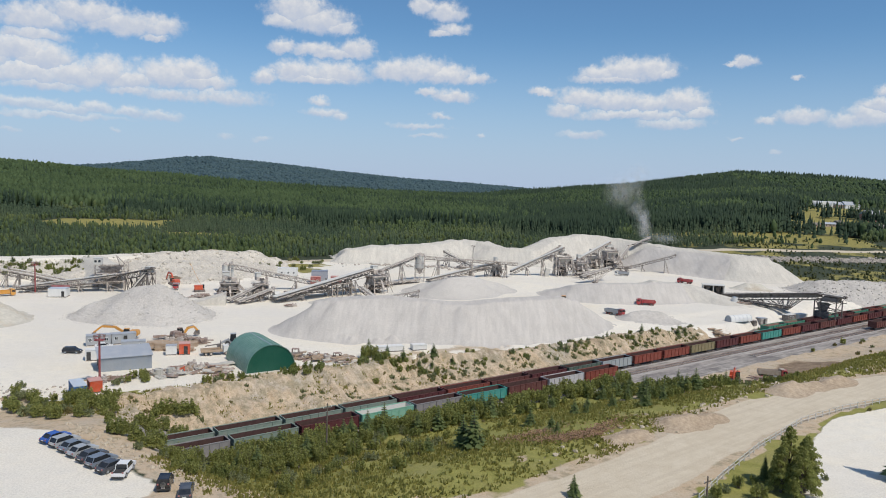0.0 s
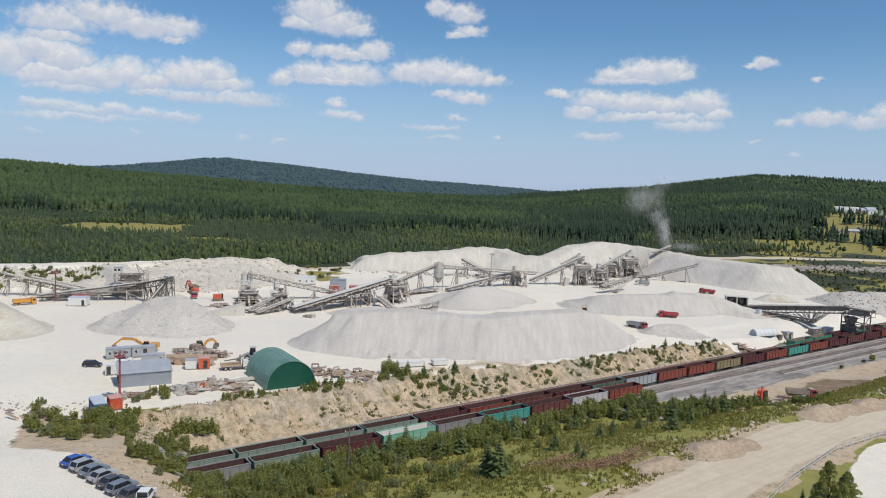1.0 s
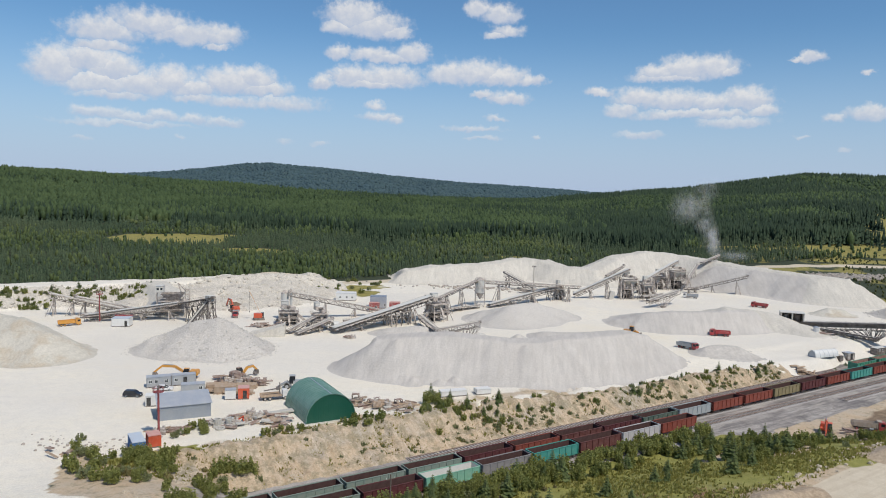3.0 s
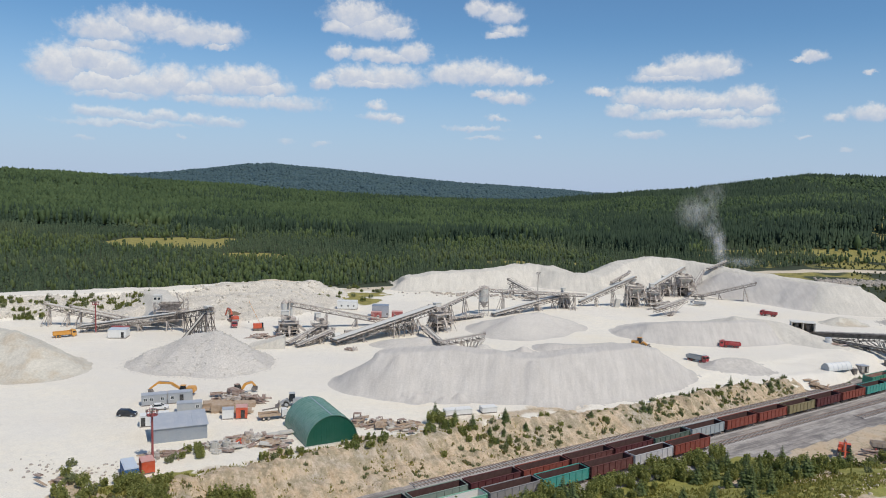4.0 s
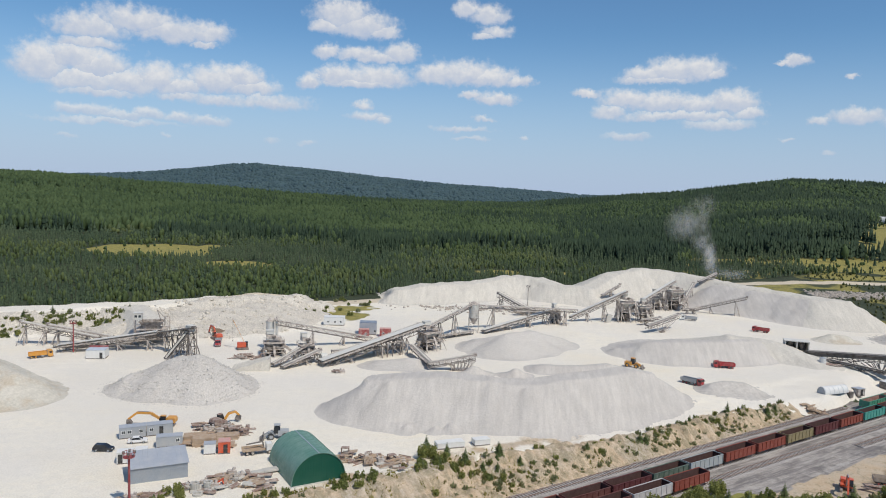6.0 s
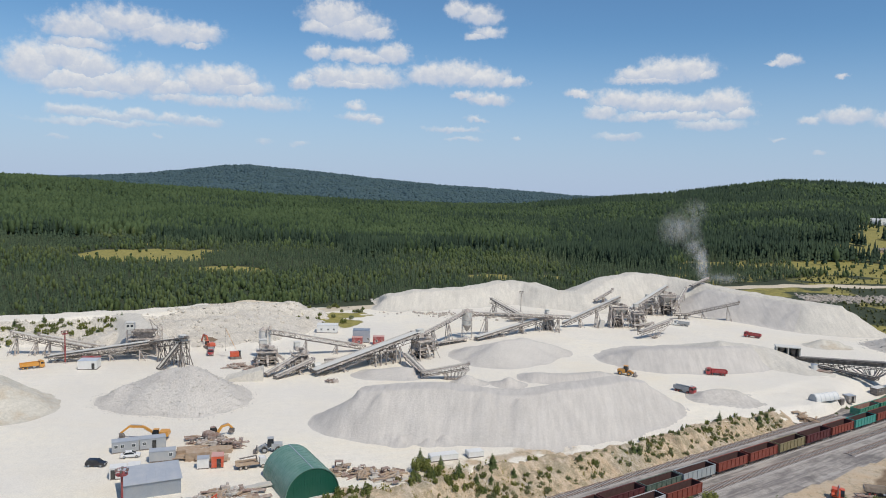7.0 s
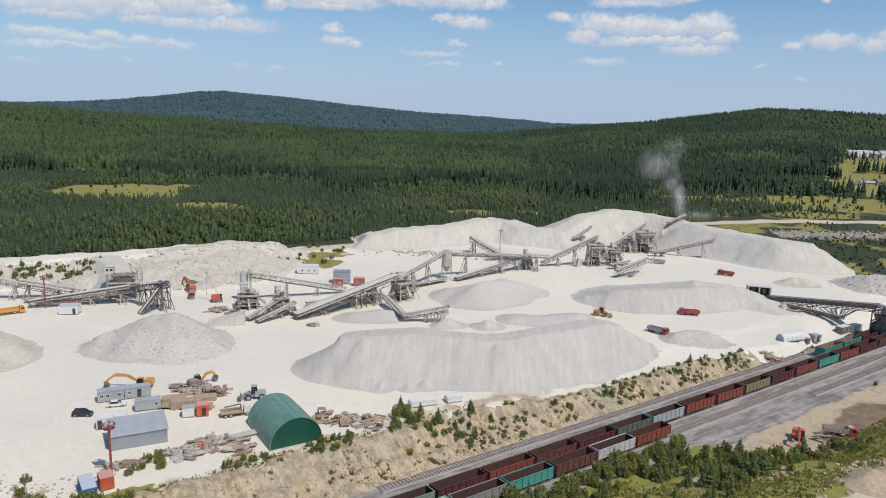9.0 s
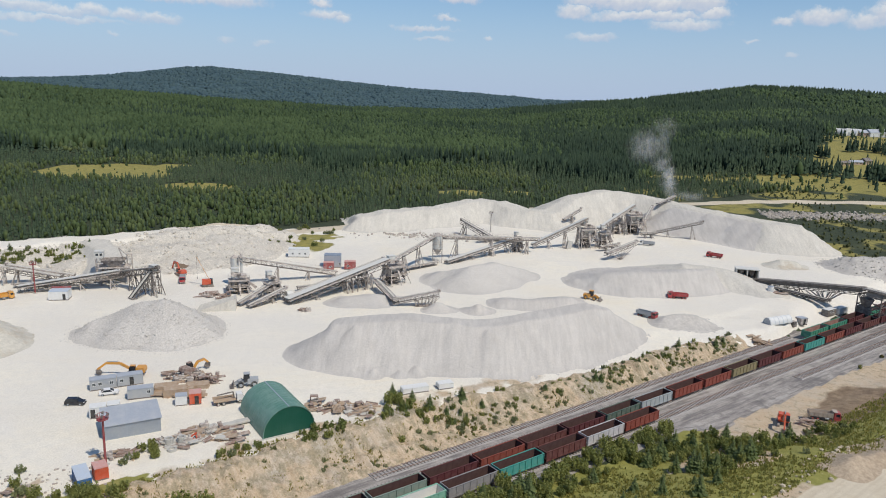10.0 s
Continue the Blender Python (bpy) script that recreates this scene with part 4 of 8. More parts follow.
heap("gravel_mound", "grey face of fresh stone tipped down the white mound", [(119, 444.5, 12.2), (130.5, 432.5, 12.0), (146.5, 415.5, 11.8), (155, 402.5, 11.4)], "gravel", 0.58, 0.8, 0.3, 0.3, 0.5)

heap("haul_ramp", "smooth pale ramp down to the primary crusher", [(-162, 309, 8.4), (-152, 298, 8.2), (-143, 287, 7.8)], "spoil", 0.85, 0.85, 3.6, 3.6, 0.2, 0.9, "ramps")
heap("earth_mound", "dark brown heap of earth beside the excavator", [(-123, 298, 3.0), (-119, 295, 3.4)], "earth", 0.6, 0.6, 0.6, rough=0.9, step=0.8, group="earth heaps")
heap("gravel_mound", "low pale heap of fines below the long conveyor", [(-46, 262, 1.9), (-36, 265, 2.6), (-29, 268, 1.4)], "gravel_coarse", 0.36, 0.36, 0.8, rough=0.4)

for x, y, h in ((47.5, 125.2, 1.5), (53, 129.5, 0.9), (79.5, 152.5, 1.6), (86, 157, 1.1), (93, 161.5, 1.7), (36, 116.5, 0.8)):
    heap("earth_mound", "low brown heap of earth pushed up beside the dirt road", [(x - 2, y - 1.5, h * 0.8 + 3), (x + 2, y + 1.5, h + 3)], "earth_tan", 0.5, 0.5, 0.4, rough=0.8, step=0.6, group="earth heaps")

# ---- woods ----
def clump_template(kind, sides):
    """Corners and triangles of a small tree of unit height."""
    v, f = [], []
    if kind == "conifer":
        tiers = [(0.1, 0.55, 0.25), (0.36, 0.8, 0.19), (0.6, 1.0, 0.12)] if sides > 4 else [(0.08, 0.65, 0.26), (0.4, 1.0, 0.17)]
        for z0, z1, r in tiers:
            n = len(v)
            v += [(r * math.cos(2 * math.pi * k / sides + z0 * 9), r * math.sin(2 * math.pi * k / sides + z0 * 9), z0 + (0.05 if k % 2 else 0)) for k in range(sides)]
            v.append((0, 0, z1))
            f += [(n + k, n + (k + 1) % sides, n + sides) for k in range(sides)]
    else:
        rings = [(0.12, 0.17), (0.38, 0.3), (0.74, 0.24)] if sides > 4 else [(0.2, 0.27), (0.68, 0.26)]
        for z, r in rings:
            v += [(r * math.cos(2 * math.pi * (k + z) / sides), r * math.sin(2 * math.pi * (k + z) / sides), z) for k in range(sides)]
        v.append((0, 0, 1.0))
        for j in range(len(rings) - 1):
            for k in range(sides):
                a, b = j * sides + k, j * sides + (k + 1) % sides
                f += [(a, b, b + sides), (a, b + sides, a + sides)]
        m = (len(rings) - 1) * sides
        f += [(m + k, m + (k + 1) % sides, m + sides) for k in range(sides)]
    return np.array(v), np.array(f)


def wood(name, label, xs, ys, hs, ws, kind, sides, mat, rng, jitter=0.18):
    v, f = clump_template(kind, sides)
    n = len(xs)
    turn = rng.random(n) * 6.283
    c, s = np.cos(turn)[:, None], np.sin(turn)[:, None]
    shake = 1 + (rng.random((n, len(v))) - 0.5) * 2 * jitter
    px = (v[None, :, 0] * c - v[None, :, 1] * s) * ws[:, None] * shake
    py = (v[None, :, 0] * s + v[None, :, 1] * c) * ws[:, None] * shake
    pz = v[None, :, 2] * hs[:, None] * (1 + (rng.random((n, len(v))) - 0.5) * jitter)
    base = land(xs, ys)
    co = np.stack([px + xs[:, None], py + ys[:, None], pz + base[:, None]], -1).reshape(-1, 3)
    faces = (f[None] + (np.arange(n) * len(v))[:, None, None]).reshape(-1, 3)
    ob = part(name, raw_mesh(name, co, faces), mat)
    return tagged(ob, label, "forest", kind="stuff")


def scatter(r0, r1, spacing, rng, a0=-43, a1=42):
    area = radians(a1 - a0) / 2 * (r1 ** 2 - r0 ** 2)
    n = int(area / spacing ** 2)
    r = np.sqrt(rng.random(n) * (r1 ** 2 - r0 ** 2) + r0 ** 2)
    a = np.radians(a0 + (a1 - a0) * rng.random(n))
    x, y = r * np.sin(a), r * np.cos(a)
    ok = (y > site_edge(x) + 6) & (meadows(x, y) < 0.35 + 0.1 * rng.random(n)) & (road_distance(x, y, FAR_ROAD) > 8)
    return x[ok], y[ok]


rng = np.random.default_rng(7)
for r0, r1, gap, sides, high in ((330, 730, 2.75, 5, 1.0), (730, 1150, 4.8, 5, 1.0), (1150, 1750, 7.4, 4, 1.0), (1750, 2700, 11.5, 4, 1.1), (2700, 4800, 20.0, 4, 1.5)):
    x, y = scatter(r0, r1, gap, rng) if r0 < 2700 else scatter(r0, r1, gap, rng, -40, 10)
    r = np.hypot(x, y)
    old = ease(r + fractal(x, y, 120, 91) * 110 - np.abs(x) * 0.08, 672, 705)
    h = (2.2 + 4.6 * rng.random(len(x)) ** 1.4) * (1 - old) + (11.5 + 6.5 * rng.random(len(x))) * old
    h = h * high
    stand = fractal(x, y, 150, 95) + (rng.random(len(x)) - 0.5) * 0.7
    bearing = np.degrees(np.arctan2(x, y))
    leafy = stand > np.where(old > 0.5, np.where(r > 760, -0.34 + 0.5 * ease(bearing, -4, 9), 0.3), 0.2)
    far = r0 >= 2700
    leafy = leafy | far
    w = np.maximum(h * np.where(old > 0.5, 0.68, 0.72), gap * (1.9 if far else 0.95 if r1 == 730 else 1.9))
    for group, keep in (("old", old > 0.5), ("young", old <= 0.5)):
        for leaf, tint in ((False, "conifer"), (True, "birch")):
            pick = keep & (leafy == leaf)
            if pick.sum() < 10:
                continue
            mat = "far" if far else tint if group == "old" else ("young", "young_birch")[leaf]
            label = "forest on the far hills with haze painted into its colour" if far else ("lighter birch stands in the tall forest" if leaf else "dense dark spruce forest") if group == "old" else (
                "young birch thicket before the forest" if leaf else "low young pine plantation before the forest")
            wood("forest", label, x[pick], y[pick], h[pick] * (0.85 if leaf else 1.0), w[pick] * (1.0 if leaf else 0.9), tint, sides + (leaf and sides > 4), mat, rng, 0.3 if leaf else 0.18)

# the far hill beyond the valley, its blue haze put into the colour
A, R = np.meshgrid(np.radians(np.linspace(-50, 50, 260)), np.linspace(2550, 4940, 90))
FX, FY = R * np.sin(A), R * np.cos(A)
far_mesh = grid_mesh("far_hill", FX, FY, land(FX, FY) - 4 + 16 * ease(R, 2600, 2750) + fractal(FX, FY, 60, 45) * 5)
tagged(part("far_hill", far_mesh, "far", smooth=True), "wooded hill in the distance with blue-green haze painted in", "hill", kind="structure")

# ---- railway ----
def put(x, y, rz=0.0, lift=0.0):
    """A pose on the ground."""
    return pose(x, y, float(land(x, y)) + lift, 0, 0, rz)


HEAD = 39.1
for s_track, u0, u1 in ((109.2, 215, 420), (114.7, 44, 420), (120.2, 40, 420), (125.6, 60, 420), (130.4, 80, 250)):
    x0, y0 = plan(u0, s_track)
    track = thing("railway_track", pose(x0, y0, RAIL, 0, 0, HEAD), "rusty steel rails on dark sleepers in grey ballast", "railway track", "tracks of the siding", "structure")
    n = int((u1 - u0) / 0.9)
    bed = Shape()
    bed.prism([(-2.2, -0.35), (-1.5, 0.16), (1.5, 0.16), (2.2, -0.35)], 0, u1 - u0)
    bed.v = [(y, -x, z) for x, y, z in bed.v]
    part("ballast", bed, "ballast", track)
    ties = Shape()
    for k in range(n):
        ties.box(0.4 + k * 0.9, 0, 0.1, 0.26, 2.6, 0.14)
    tagged(part("sleeper_row", ties, "sleeper", track), kind="stuff")
    for side in (-0.76, 0.76):
        part("rail", Shape().box((u1 - u0) / 2, side, 0.24, u1 - u0, 0.075, 0.16), "rust", track)

WAGON = {}
RUN = 13.92


def wagon(colour, inside):
    """An open goods wagon on two bogies, its foot on the rails."""
    w = thing("gondola_wagon", pose(0, 0, -50), "", "railway wagon", "open wagons in the siding")
    long, wide, low, high = 12.75, 3.05, 1.35, 3.5
    for side in (-1, 1):
        wall = Shape()
        wall.box(0, side * (wide / 2 - 0.05), low, long, 0.07, high - low)
        part("side_wall", wall, colour, w)
        # thin sheet added so the inner wall has its own colour, mostly darker
        part("lining", Shape().box(0, side * (wide / 2 - 0.1), low + 0.06, long - 0.2, 0.02, high - low - 0.14), inside, w)
        part("top_rail", Shape().box(0, side * (wide / 2 - 0.02), high - 0.06, long + 0.08, 0.18, 0.14), colour, w)
        part("sill", Shape().box(0, side * (wide / 2 - 0.03), low - 0.16, long, 0.14, 0.3), colour, w)
        for k in range(8):
            x = -long / 2 + 0.12 + k * (long - 0.24) / 7
            part("post", Shape().box(x, side * (wide / 2 + 0.05), low, 0.16, 0.14, high - low), colour, w)
    for end in (-1, 1):
        e = Shape().box(end * (long / 2 - 0.04), 0, low, 0.08, wide - 0.16, high - low)
        for z in (1.9, 2.6):
            e.box(end * (long / 2 + 0.04), 0, z, 0.1, wide - 0.2, 0.14)
        part("end_wall", e, colour, w)
        part("lining", Shape().box(end * (long / 2 - 0.1), 0, low + 0.06, 0.02, wide - 0.3, high - low - 0.14), inside, w)
        part("end_rail", Shape().box(end * (long / 2 - 0.02), 0, high - 0.055, 0.16, wide - 0.22, 0.13), colour, w)
        part("coupler", Shape().box(end * (long / 2 + 0.3), 0, 0.95, 0.62, 0.26, 0.3), "steel_dark", w)
        bogie = part("bogie", Shape().box(end * 4.3, 0, 0.75, 1.2, 2.0, 0.35).box(end * 4.3, 1.02, 0.45, 2.3, 0.16, 0.4).box(end * 4.3, -1.02, 0.45, 2.3, 0.16, 0.4), "steel_dark", w)
        for dx in (-0.92, 0.92):
            for side in (-0.78, 0.78):
                part("wheel", Shape().tube((end * 4.3 + dx, side - 0.07, 0.86), (end * 4.3 + dx, side + 0.07, 0.86), 0.46, 14), "rust", bogie)
    part("floor", Shape().box(0, 0, low - 0.05, long - 0.2, wide - 0.25, 0.1), inside, w)
    part("centre_sill", Shape().box(0, 0, 0.95, long, 0.4, 0.38), "steel_dark", w)
    return w


WAGON_KIND = {
    "maroon": ("wagon_maroon", "wagon_floor", "dark maroon steel open wagon, empty, with rusty inside"),
    "red": ("wagon_red", "wagon_floor", "rust-red steel open wagon, empty"),
    "brown": ("wagon_brown", "wagon_floor", "reddish-brown steel open wagon, worn and empty"),
    "teal": ("wagon_teal", "wagon_floor", "bright teal-green steel open wagon with rusty inside"),
    "mint": ("wagon_mint", "cover", "mint-green steel open wagon filled with pale stone dust"),
    "grey": ("wagon_grey", "wagon_floor", "dusty grey steel open wagon, empty"),
    "white": ("wagon_white", "wagon_floor", "whitish steel open wagon with rust stains"),
    "olive": ("wagon_olive", "wagon_floor", "olive-yellow steel open wagon, empty"),
    "moss": ("wagon_moss", "wagon_floor", "grey-green steel open wagon, dusty and empty"),
    "blue": ("wagon_blue", "wagon_floor", "pale blue-grey steel open wagon, empty"),
    "sage": ("wagon_sage", "wagon_floor", "pale sage-green steel open wagon with a dark rusty inside"),
    "green": ("wagon_green", "wagon_floor_red", "green steel open wagon with red inside, at the loader"),
}
for kind, (colour, inside, label) in WAGON_KIND.items():
    WAGON[kind] = wagon(colour, inside)
    WAGON[kind]["label"] = label


def rake(u_first, s_track, kinds, run=RUN):
    for k, kind in enumerate(kinds):
        x, y = plan(u_first + (k + 0.5) * run, s_track)
        m = pose(x, y, RAIL, 0, 0, HEAD)
        if WAGON[kind].get("placed"):
            copy_thing(WAGON[kind], m)
        else:
            WAGON[kind]["placed"] = 1
            WAGON[kind].matrix_basis = m


rake(154.3 - 9 * 13.45, 114.7, ["grey", "sage", "maroon", "mint", "grey", "teal", "brown", "white", "red"], 13.45)
rake(167.3 - 10 * 13.5, 120.2, ["sage", "sage", "sage", "sage", "maroon", "red", "brown", "maroon", "moss", "blue"], 13.5)
rake(167.6, 120.2, ["red", "red", "olive", "maroon", "red", "teal", "red", "maroon", "brown", "maroon", "red", "maroon", "brown"])
rake(251.0, 125.6, ["green", "green", "maroon", "green", "maroon", "green", "red", "green"])
rake(301, 109.2, ["brown", "maroon"])
for w in WAGON.values():
    w.pop("placed", None)


# ---- buildings of the yard ----
YARD_TURN = 30.5


def arched(half, high, n=20, thick=0.0):
    return [((half + thick) * math.cos(math.pi * k / n), (high + thick) * math.sin(math.pi * k / n) ** 0.9) for k in range(n + 1)]


def hangar():
    h = thing("arched_hangar", put(-44.6, 167.1, 35.5), "green arched sheet-metal hangar with darker green end wall", "hangar")
    h.location.z = 0.0
    half, high, long = 6.1, 6.5, 16.0
    outer, inner = arched(half, high), arched(half - 0.12, high - 0.12)
    skin = Shape()
    n = len(outer)
    for ring, flip in ((outer, False), (inner, True)):
        b = len(skin.v)
        skin.v += [(x, -long / 2, z) for x, z in ring] + [(x, long / 2, z) for x, z in ring]
        for k in range(n - 1):
            f = (b + k, b + n + k, b + n + k + 1, b + k + 1)
            skin.f.append(f[::-1] if flip else f)
    for k in range(n - 1):
        skin.f.append((k, k + 1, 2 * n + k + 1, 2 * n + k))
        skin.f.append((n + k, 3 * n + k, 3 * n + k + 1, n + k + 1))
    part("roof", skin, "green", h, "curved dusty green roof", smooth=False)
    seams = Shape()
    for j in range(15):
        y = -long / 2 + 0.08 + j * (long - 0.16) / 14
        for (x0, z0), (x1, z1) in zip(outer[:-1], outer[1:]):
            seams.beam((x0 * 1.003, y, z0 * 1.003), (x1 * 1.003, y, z1 * 1.003), 0.07, 0.05)
    part("roof_seam", seams, "green", h)
    part("ridge_strip", Shape().box(0, 0, high + 0.005, 0.28, long, 0.05), "zinc", h, "pale ridge strip")
    for y, name in ((-long / 2 + 0.25, "front_wall"), (long / 2 - 0.25, "back_wall")):
        part(name, Shape().prism([(x * 0.985, max(z * 0.985, 0.0)) for x, z in inner], y - 0.06, y + 0.06), "green_dark", h, "dark green end wall")
    ribs = Shape()
    for k in range(-9, 10):
        x = k * 0.6
        top = high * math.sin(math.acos(min(abs(x) / half, 1))) ** 0.9 - 0.25
        if top > 0.3:
            ribs.box(x, -long / 2 + 0.17, 0.05, 0.06, 0.03, top)
    part("wall_rib", ribs, "green_dark", h)
    part("plinth", Shape().box(0, -long / 2 - 0.1, -0.5, 2 * half + 0.6, 0.7, 0.6), "concrete", h, "pale concrete plinth")


hangar()


def corrugated(shape, x0, y0, x1, y1, z0, z1, step=0.35):
    """Upright ribs along a wall."""
    n = max(2, int(math.hypot(x1 - x0, y1 - y0) / step))
    for k in range(n + 1):
        x, y = x0 + (x1 - x0) * k / n, y0 + (y1 - y0) * k / n
        shape.box(x, y, z0, 0.13, 0.13, z1 - z0)
    return shape


def metal_shed():
    s = thing("metal_shed", put(-75.2, 158.9, YARD_TURN + 0.5), "grey corrugated metal shed with pale lean-to roof", "shed")
    s.location.z = 0
    L, Wd, hf, hb = 11.4, 7.4, 3.3, 4.3
    walls = Shape()
    for y, h in ((-Wd / 2, hf), (Wd / 2, hb)):
        walls.box(0, y, 0, L, 0.12, h)
    walls.add([(L / 2, -Wd / 2, 0), (L / 2, Wd / 2, 0), (L / 2, Wd / 2, hb), (L / 2, -Wd / 2, hf), (L / 2 - 0.12, -Wd / 2, 0), (L / 2 - 0.12, Wd / 2, 0), (L / 2 - 0.12, Wd / 2, hb), (L / 2 - 0.12, -Wd / 2, hf)],
              [(0, 1, 2, 3), (7, 6, 5, 4), (0, 3, 7, 4), (1, 5, 6, 2), (3, 2, 6, 7)])
    part("wall", walls, "zinc", s)
    part("wall_rib", corrugated(Shape(), -L / 2, -Wd / 2 - 0.07, L / 2, -Wd / 2 - 0.07, 0.02, hf - 0.05, 0.42), "zinc", s)
    roof = Shape()
    e = 0.35
    k = (hb - hf) / Wd
    c = [(x, y, hf + (y + Wd / 2) * k + z) for z in (0.05, 0.17) for y in (-Wd / 2 - e, Wd / 2 + e) for x in (-L / 2 - e, L / 2 + e)]
    roof.add(c, [(0, 2, 3, 1), (4, 5, 7, 6), (0, 1, 5, 4), (2, 6, 7, 3), (0, 4, 6, 2), (1, 3, 7, 5)])
    part("roof", roof, "roof_grey", s, "pale grey sheet roof")
    seams = Shape()
    for j in range(13):
        x = -L / 2 + j * L / 12
        seams.beam((x, -Wd / 2 - e, hf - e * k + 0.19), (x, Wd / 2 + e, hb + e * k + 0.19), 0.06, 0.05)
    part("roof_seam", seams, "roof_grey", s)
    for y in (-Wd / 2 + 0.2, 0.0, Wd / 2 - 0.2):
        part("door_post", Shape().box(-L / 2 + 0.1, y, 0, 0.18, 0.18, hf + (y + Wd / 2) * k), "steel_dark", s)
    # near-black sheet added behind the posts as the shed's unlit inside
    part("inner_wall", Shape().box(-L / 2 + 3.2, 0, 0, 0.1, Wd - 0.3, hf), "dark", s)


metal_shed()


def window(parent, x, y, z, w=0.9, h=0.9, rz=0.0, mat="white"):
    f = Shape()
    m = Matrix.Rotation(radians(rz), 4, "Z")

    def b(px, pz, sx, sz, depth=0.08):
        p = m @ Vector((px, 0, 0))
        f.box(x + p.x, y + p.y, z + pz, sx, depth, sz, rz)
    b(0, 0, w, 0.09), b(0, h - 0.09, w, 0.09), b(-w / 2 + 0.045, 0.09, 0.09, h - 0.18), b(w / 2 - 0.045, 0.09, 0.09, h - 0.18), b(0, 0.09, 0.06, h - 0.18)
    win = part("window", f, mat, parent, "white framed window")
    part("pane", Shape().box(x, y, z + 0.08, w - 0.16, 0.03, h - 0.16, rz), "glass", win)
    return win


def cabin(name, at, L, Wd, H, wall, roof, label, category="cabin", windows=(), door=None, ribs=False, group=""):
    """A site cabin or container with base frame, flat roof, corner posts, windows on its front and a door."""
    c = thing(name, at, label, category, group)
    part("wall", Shape().box(0, 0, 0.12, L, Wd, H - 0.12), wall, c)
    part("roof", Shape().box(0, 0, H, L + 0.16, Wd + 0.16, 0.1).box(0, 0, H + 0.1, L - 0.3, Wd - 0.3, 0.05), roof, c)
    part("base_frame", Shape().box(0, 0, -0.15, L + 0.05, Wd + 0.05, 0.27), "steel_dark", c)
    for x in (-1, 1):
        for y in (-1, 1):
            part("corner_post", Shape().box(x * (L / 2 - 0.02), y * (Wd / 2 - 0.02), 0, 0.14, 0.14, H), wall, c)
    if ribs:
        r = corrugated(Shape(), -L / 2 + 0.2, -Wd / 2 - 0.02, L / 2 - 0.2, -Wd / 2 - 0.02, 0.15, H - 0.1, 0.4)
        corrugated(r, L / 2 + 0.02, -Wd / 2 + 0.2, L / 2 + 0.02, Wd / 2 - 0.2, 0.15, H - 0.1, 0.4)
        part("wall_rib", r, wall, c)
    for x in windows:
        window(c, x, -Wd / 2 - 0.03, 1.05)
    if door is not None:
        # a dark panel on the wall paints the unlit doorway
        d = part("door", Shape().box(door, -Wd / 2 - 0.02, 0.15, 0.95, 0.08, 2.0), "dark", c, "doorway panel painted dark like an unlit inside")
        part("handle", Shape().box(door + 0.35, -Wd / 2 - 0.09, 1.05, 0.16, 0.06, 0.05), "zinc", d)
    return c


def spot(x, y, rz, dz=0.15):
    m = put(x, y, rz)
    m.translation.z += dz
    return m


cabin("office_cabin", spot(-92.3, 179.6, 30), 6.0, 2.6, 2.6, "grey", "roof_grey", "grey site office cabin with white windows", windows=(-2.1, -0.7, 1.9), group="site cabins")
cabin("office_cabin", spot(-86.9, 182.8, 30), 6.0, 2.6, 2.6, "grey", "roof_grey", "grey site office cabin with an open dark door", windows=(-2.0,), door=0.3, group="site cabins")
cabin("store_cabin", spot(-80.8, 175.6, 24), 5.8, 2.5, 2.4, "grey", "roof_grey", "low grey store cabin with one white window", windows=(1.9,), group="site cabins")
cabin("white_cabin", spot(-85.6, 164.4, 24), 3.4, 2.6, 2.5, "white", "white", "small white site cabin with an open dark door", door=-1.0, group="site cabins")
cabin("grey_cabin", spot(-82.6, 165.8, 24), 2.5, 2.6, 2.7, "grey", "white", "small grey cabin beside the white one", group="site cabins")
cabin("blue_container", spot(-73.9, 136.0, -52), 6.2, 2.4, 2.5, "blue", "paleblue", "blue steel container with a pale blue roof", "container", ribs=True)
cabin("red_container", spot(-71.9, 139.0, -52), 3.2, 2.4, 2.4, "orange_red", "pink", "orange-red steel container with a faded pink roof", "container", ribs=True)
cabin("red_kiosk", spot(-66.4, 173.8, 20), 2.6, 2.8, 2.7, "orange_red", "pink", "red metal kiosk with faded roof among timber", "kiosk", door=0.3)
cabin("white_store", spot(-69.4, 172.6, 20), 2.6, 2.2, 2.3, "white", "roof_grey", "white sheet-metal store beside the red kiosk", "store")
cabin("weigh_hut", spot(-145.0, 251.8, 14), 6.2, 4.6, 3.0, "white", "paleblue", "white hut with a pale blue roof and red trim", "hut", door=1.9)
part("red_roof_trim", Shape().box(0, 2.2, 3.18, 6.3, 0.5, 0.5), "red", bpy.data.objects["weigh_hut"])
cabin("plant_hut", spot(-78.2, 326.8, 8), 9.0, 5.0, 3.4, "white", "white", "long white plant hut behind the conveyors", "hut", windows=(-2.5, 0.5, 3.0))
cabin("blue_roof_hut", spot(-60.0, 312.5, 8), 7.0, 5.0, 5.0, "roof_grey", "slate", "white control hut with blue roof above red cabins", "hut", windows=(-3.0, 0.0, 3.0))
cabin("red_cabin", spot(-60.5, 306.3, 8), 4.2, 3.0, 3.2, "red", "pink", "dusty red cabin in front of the control hut", windows=(0.8,), group="red cabins")
cabin("red_cabin", spot(-52.0, 309.5, 8), 4.6, 3.0, 3.2, "red", "pink", "dusty red cabin in front of the control hut", windows=(-0.8,), group="red cabins")
cabin("dark_box", spot(120.6, 270.4, 25), 3.2, 2.6, 2.4, "steel", "roof_grey", "small dusty metal box hut near the siding", "hut", door=0.2)
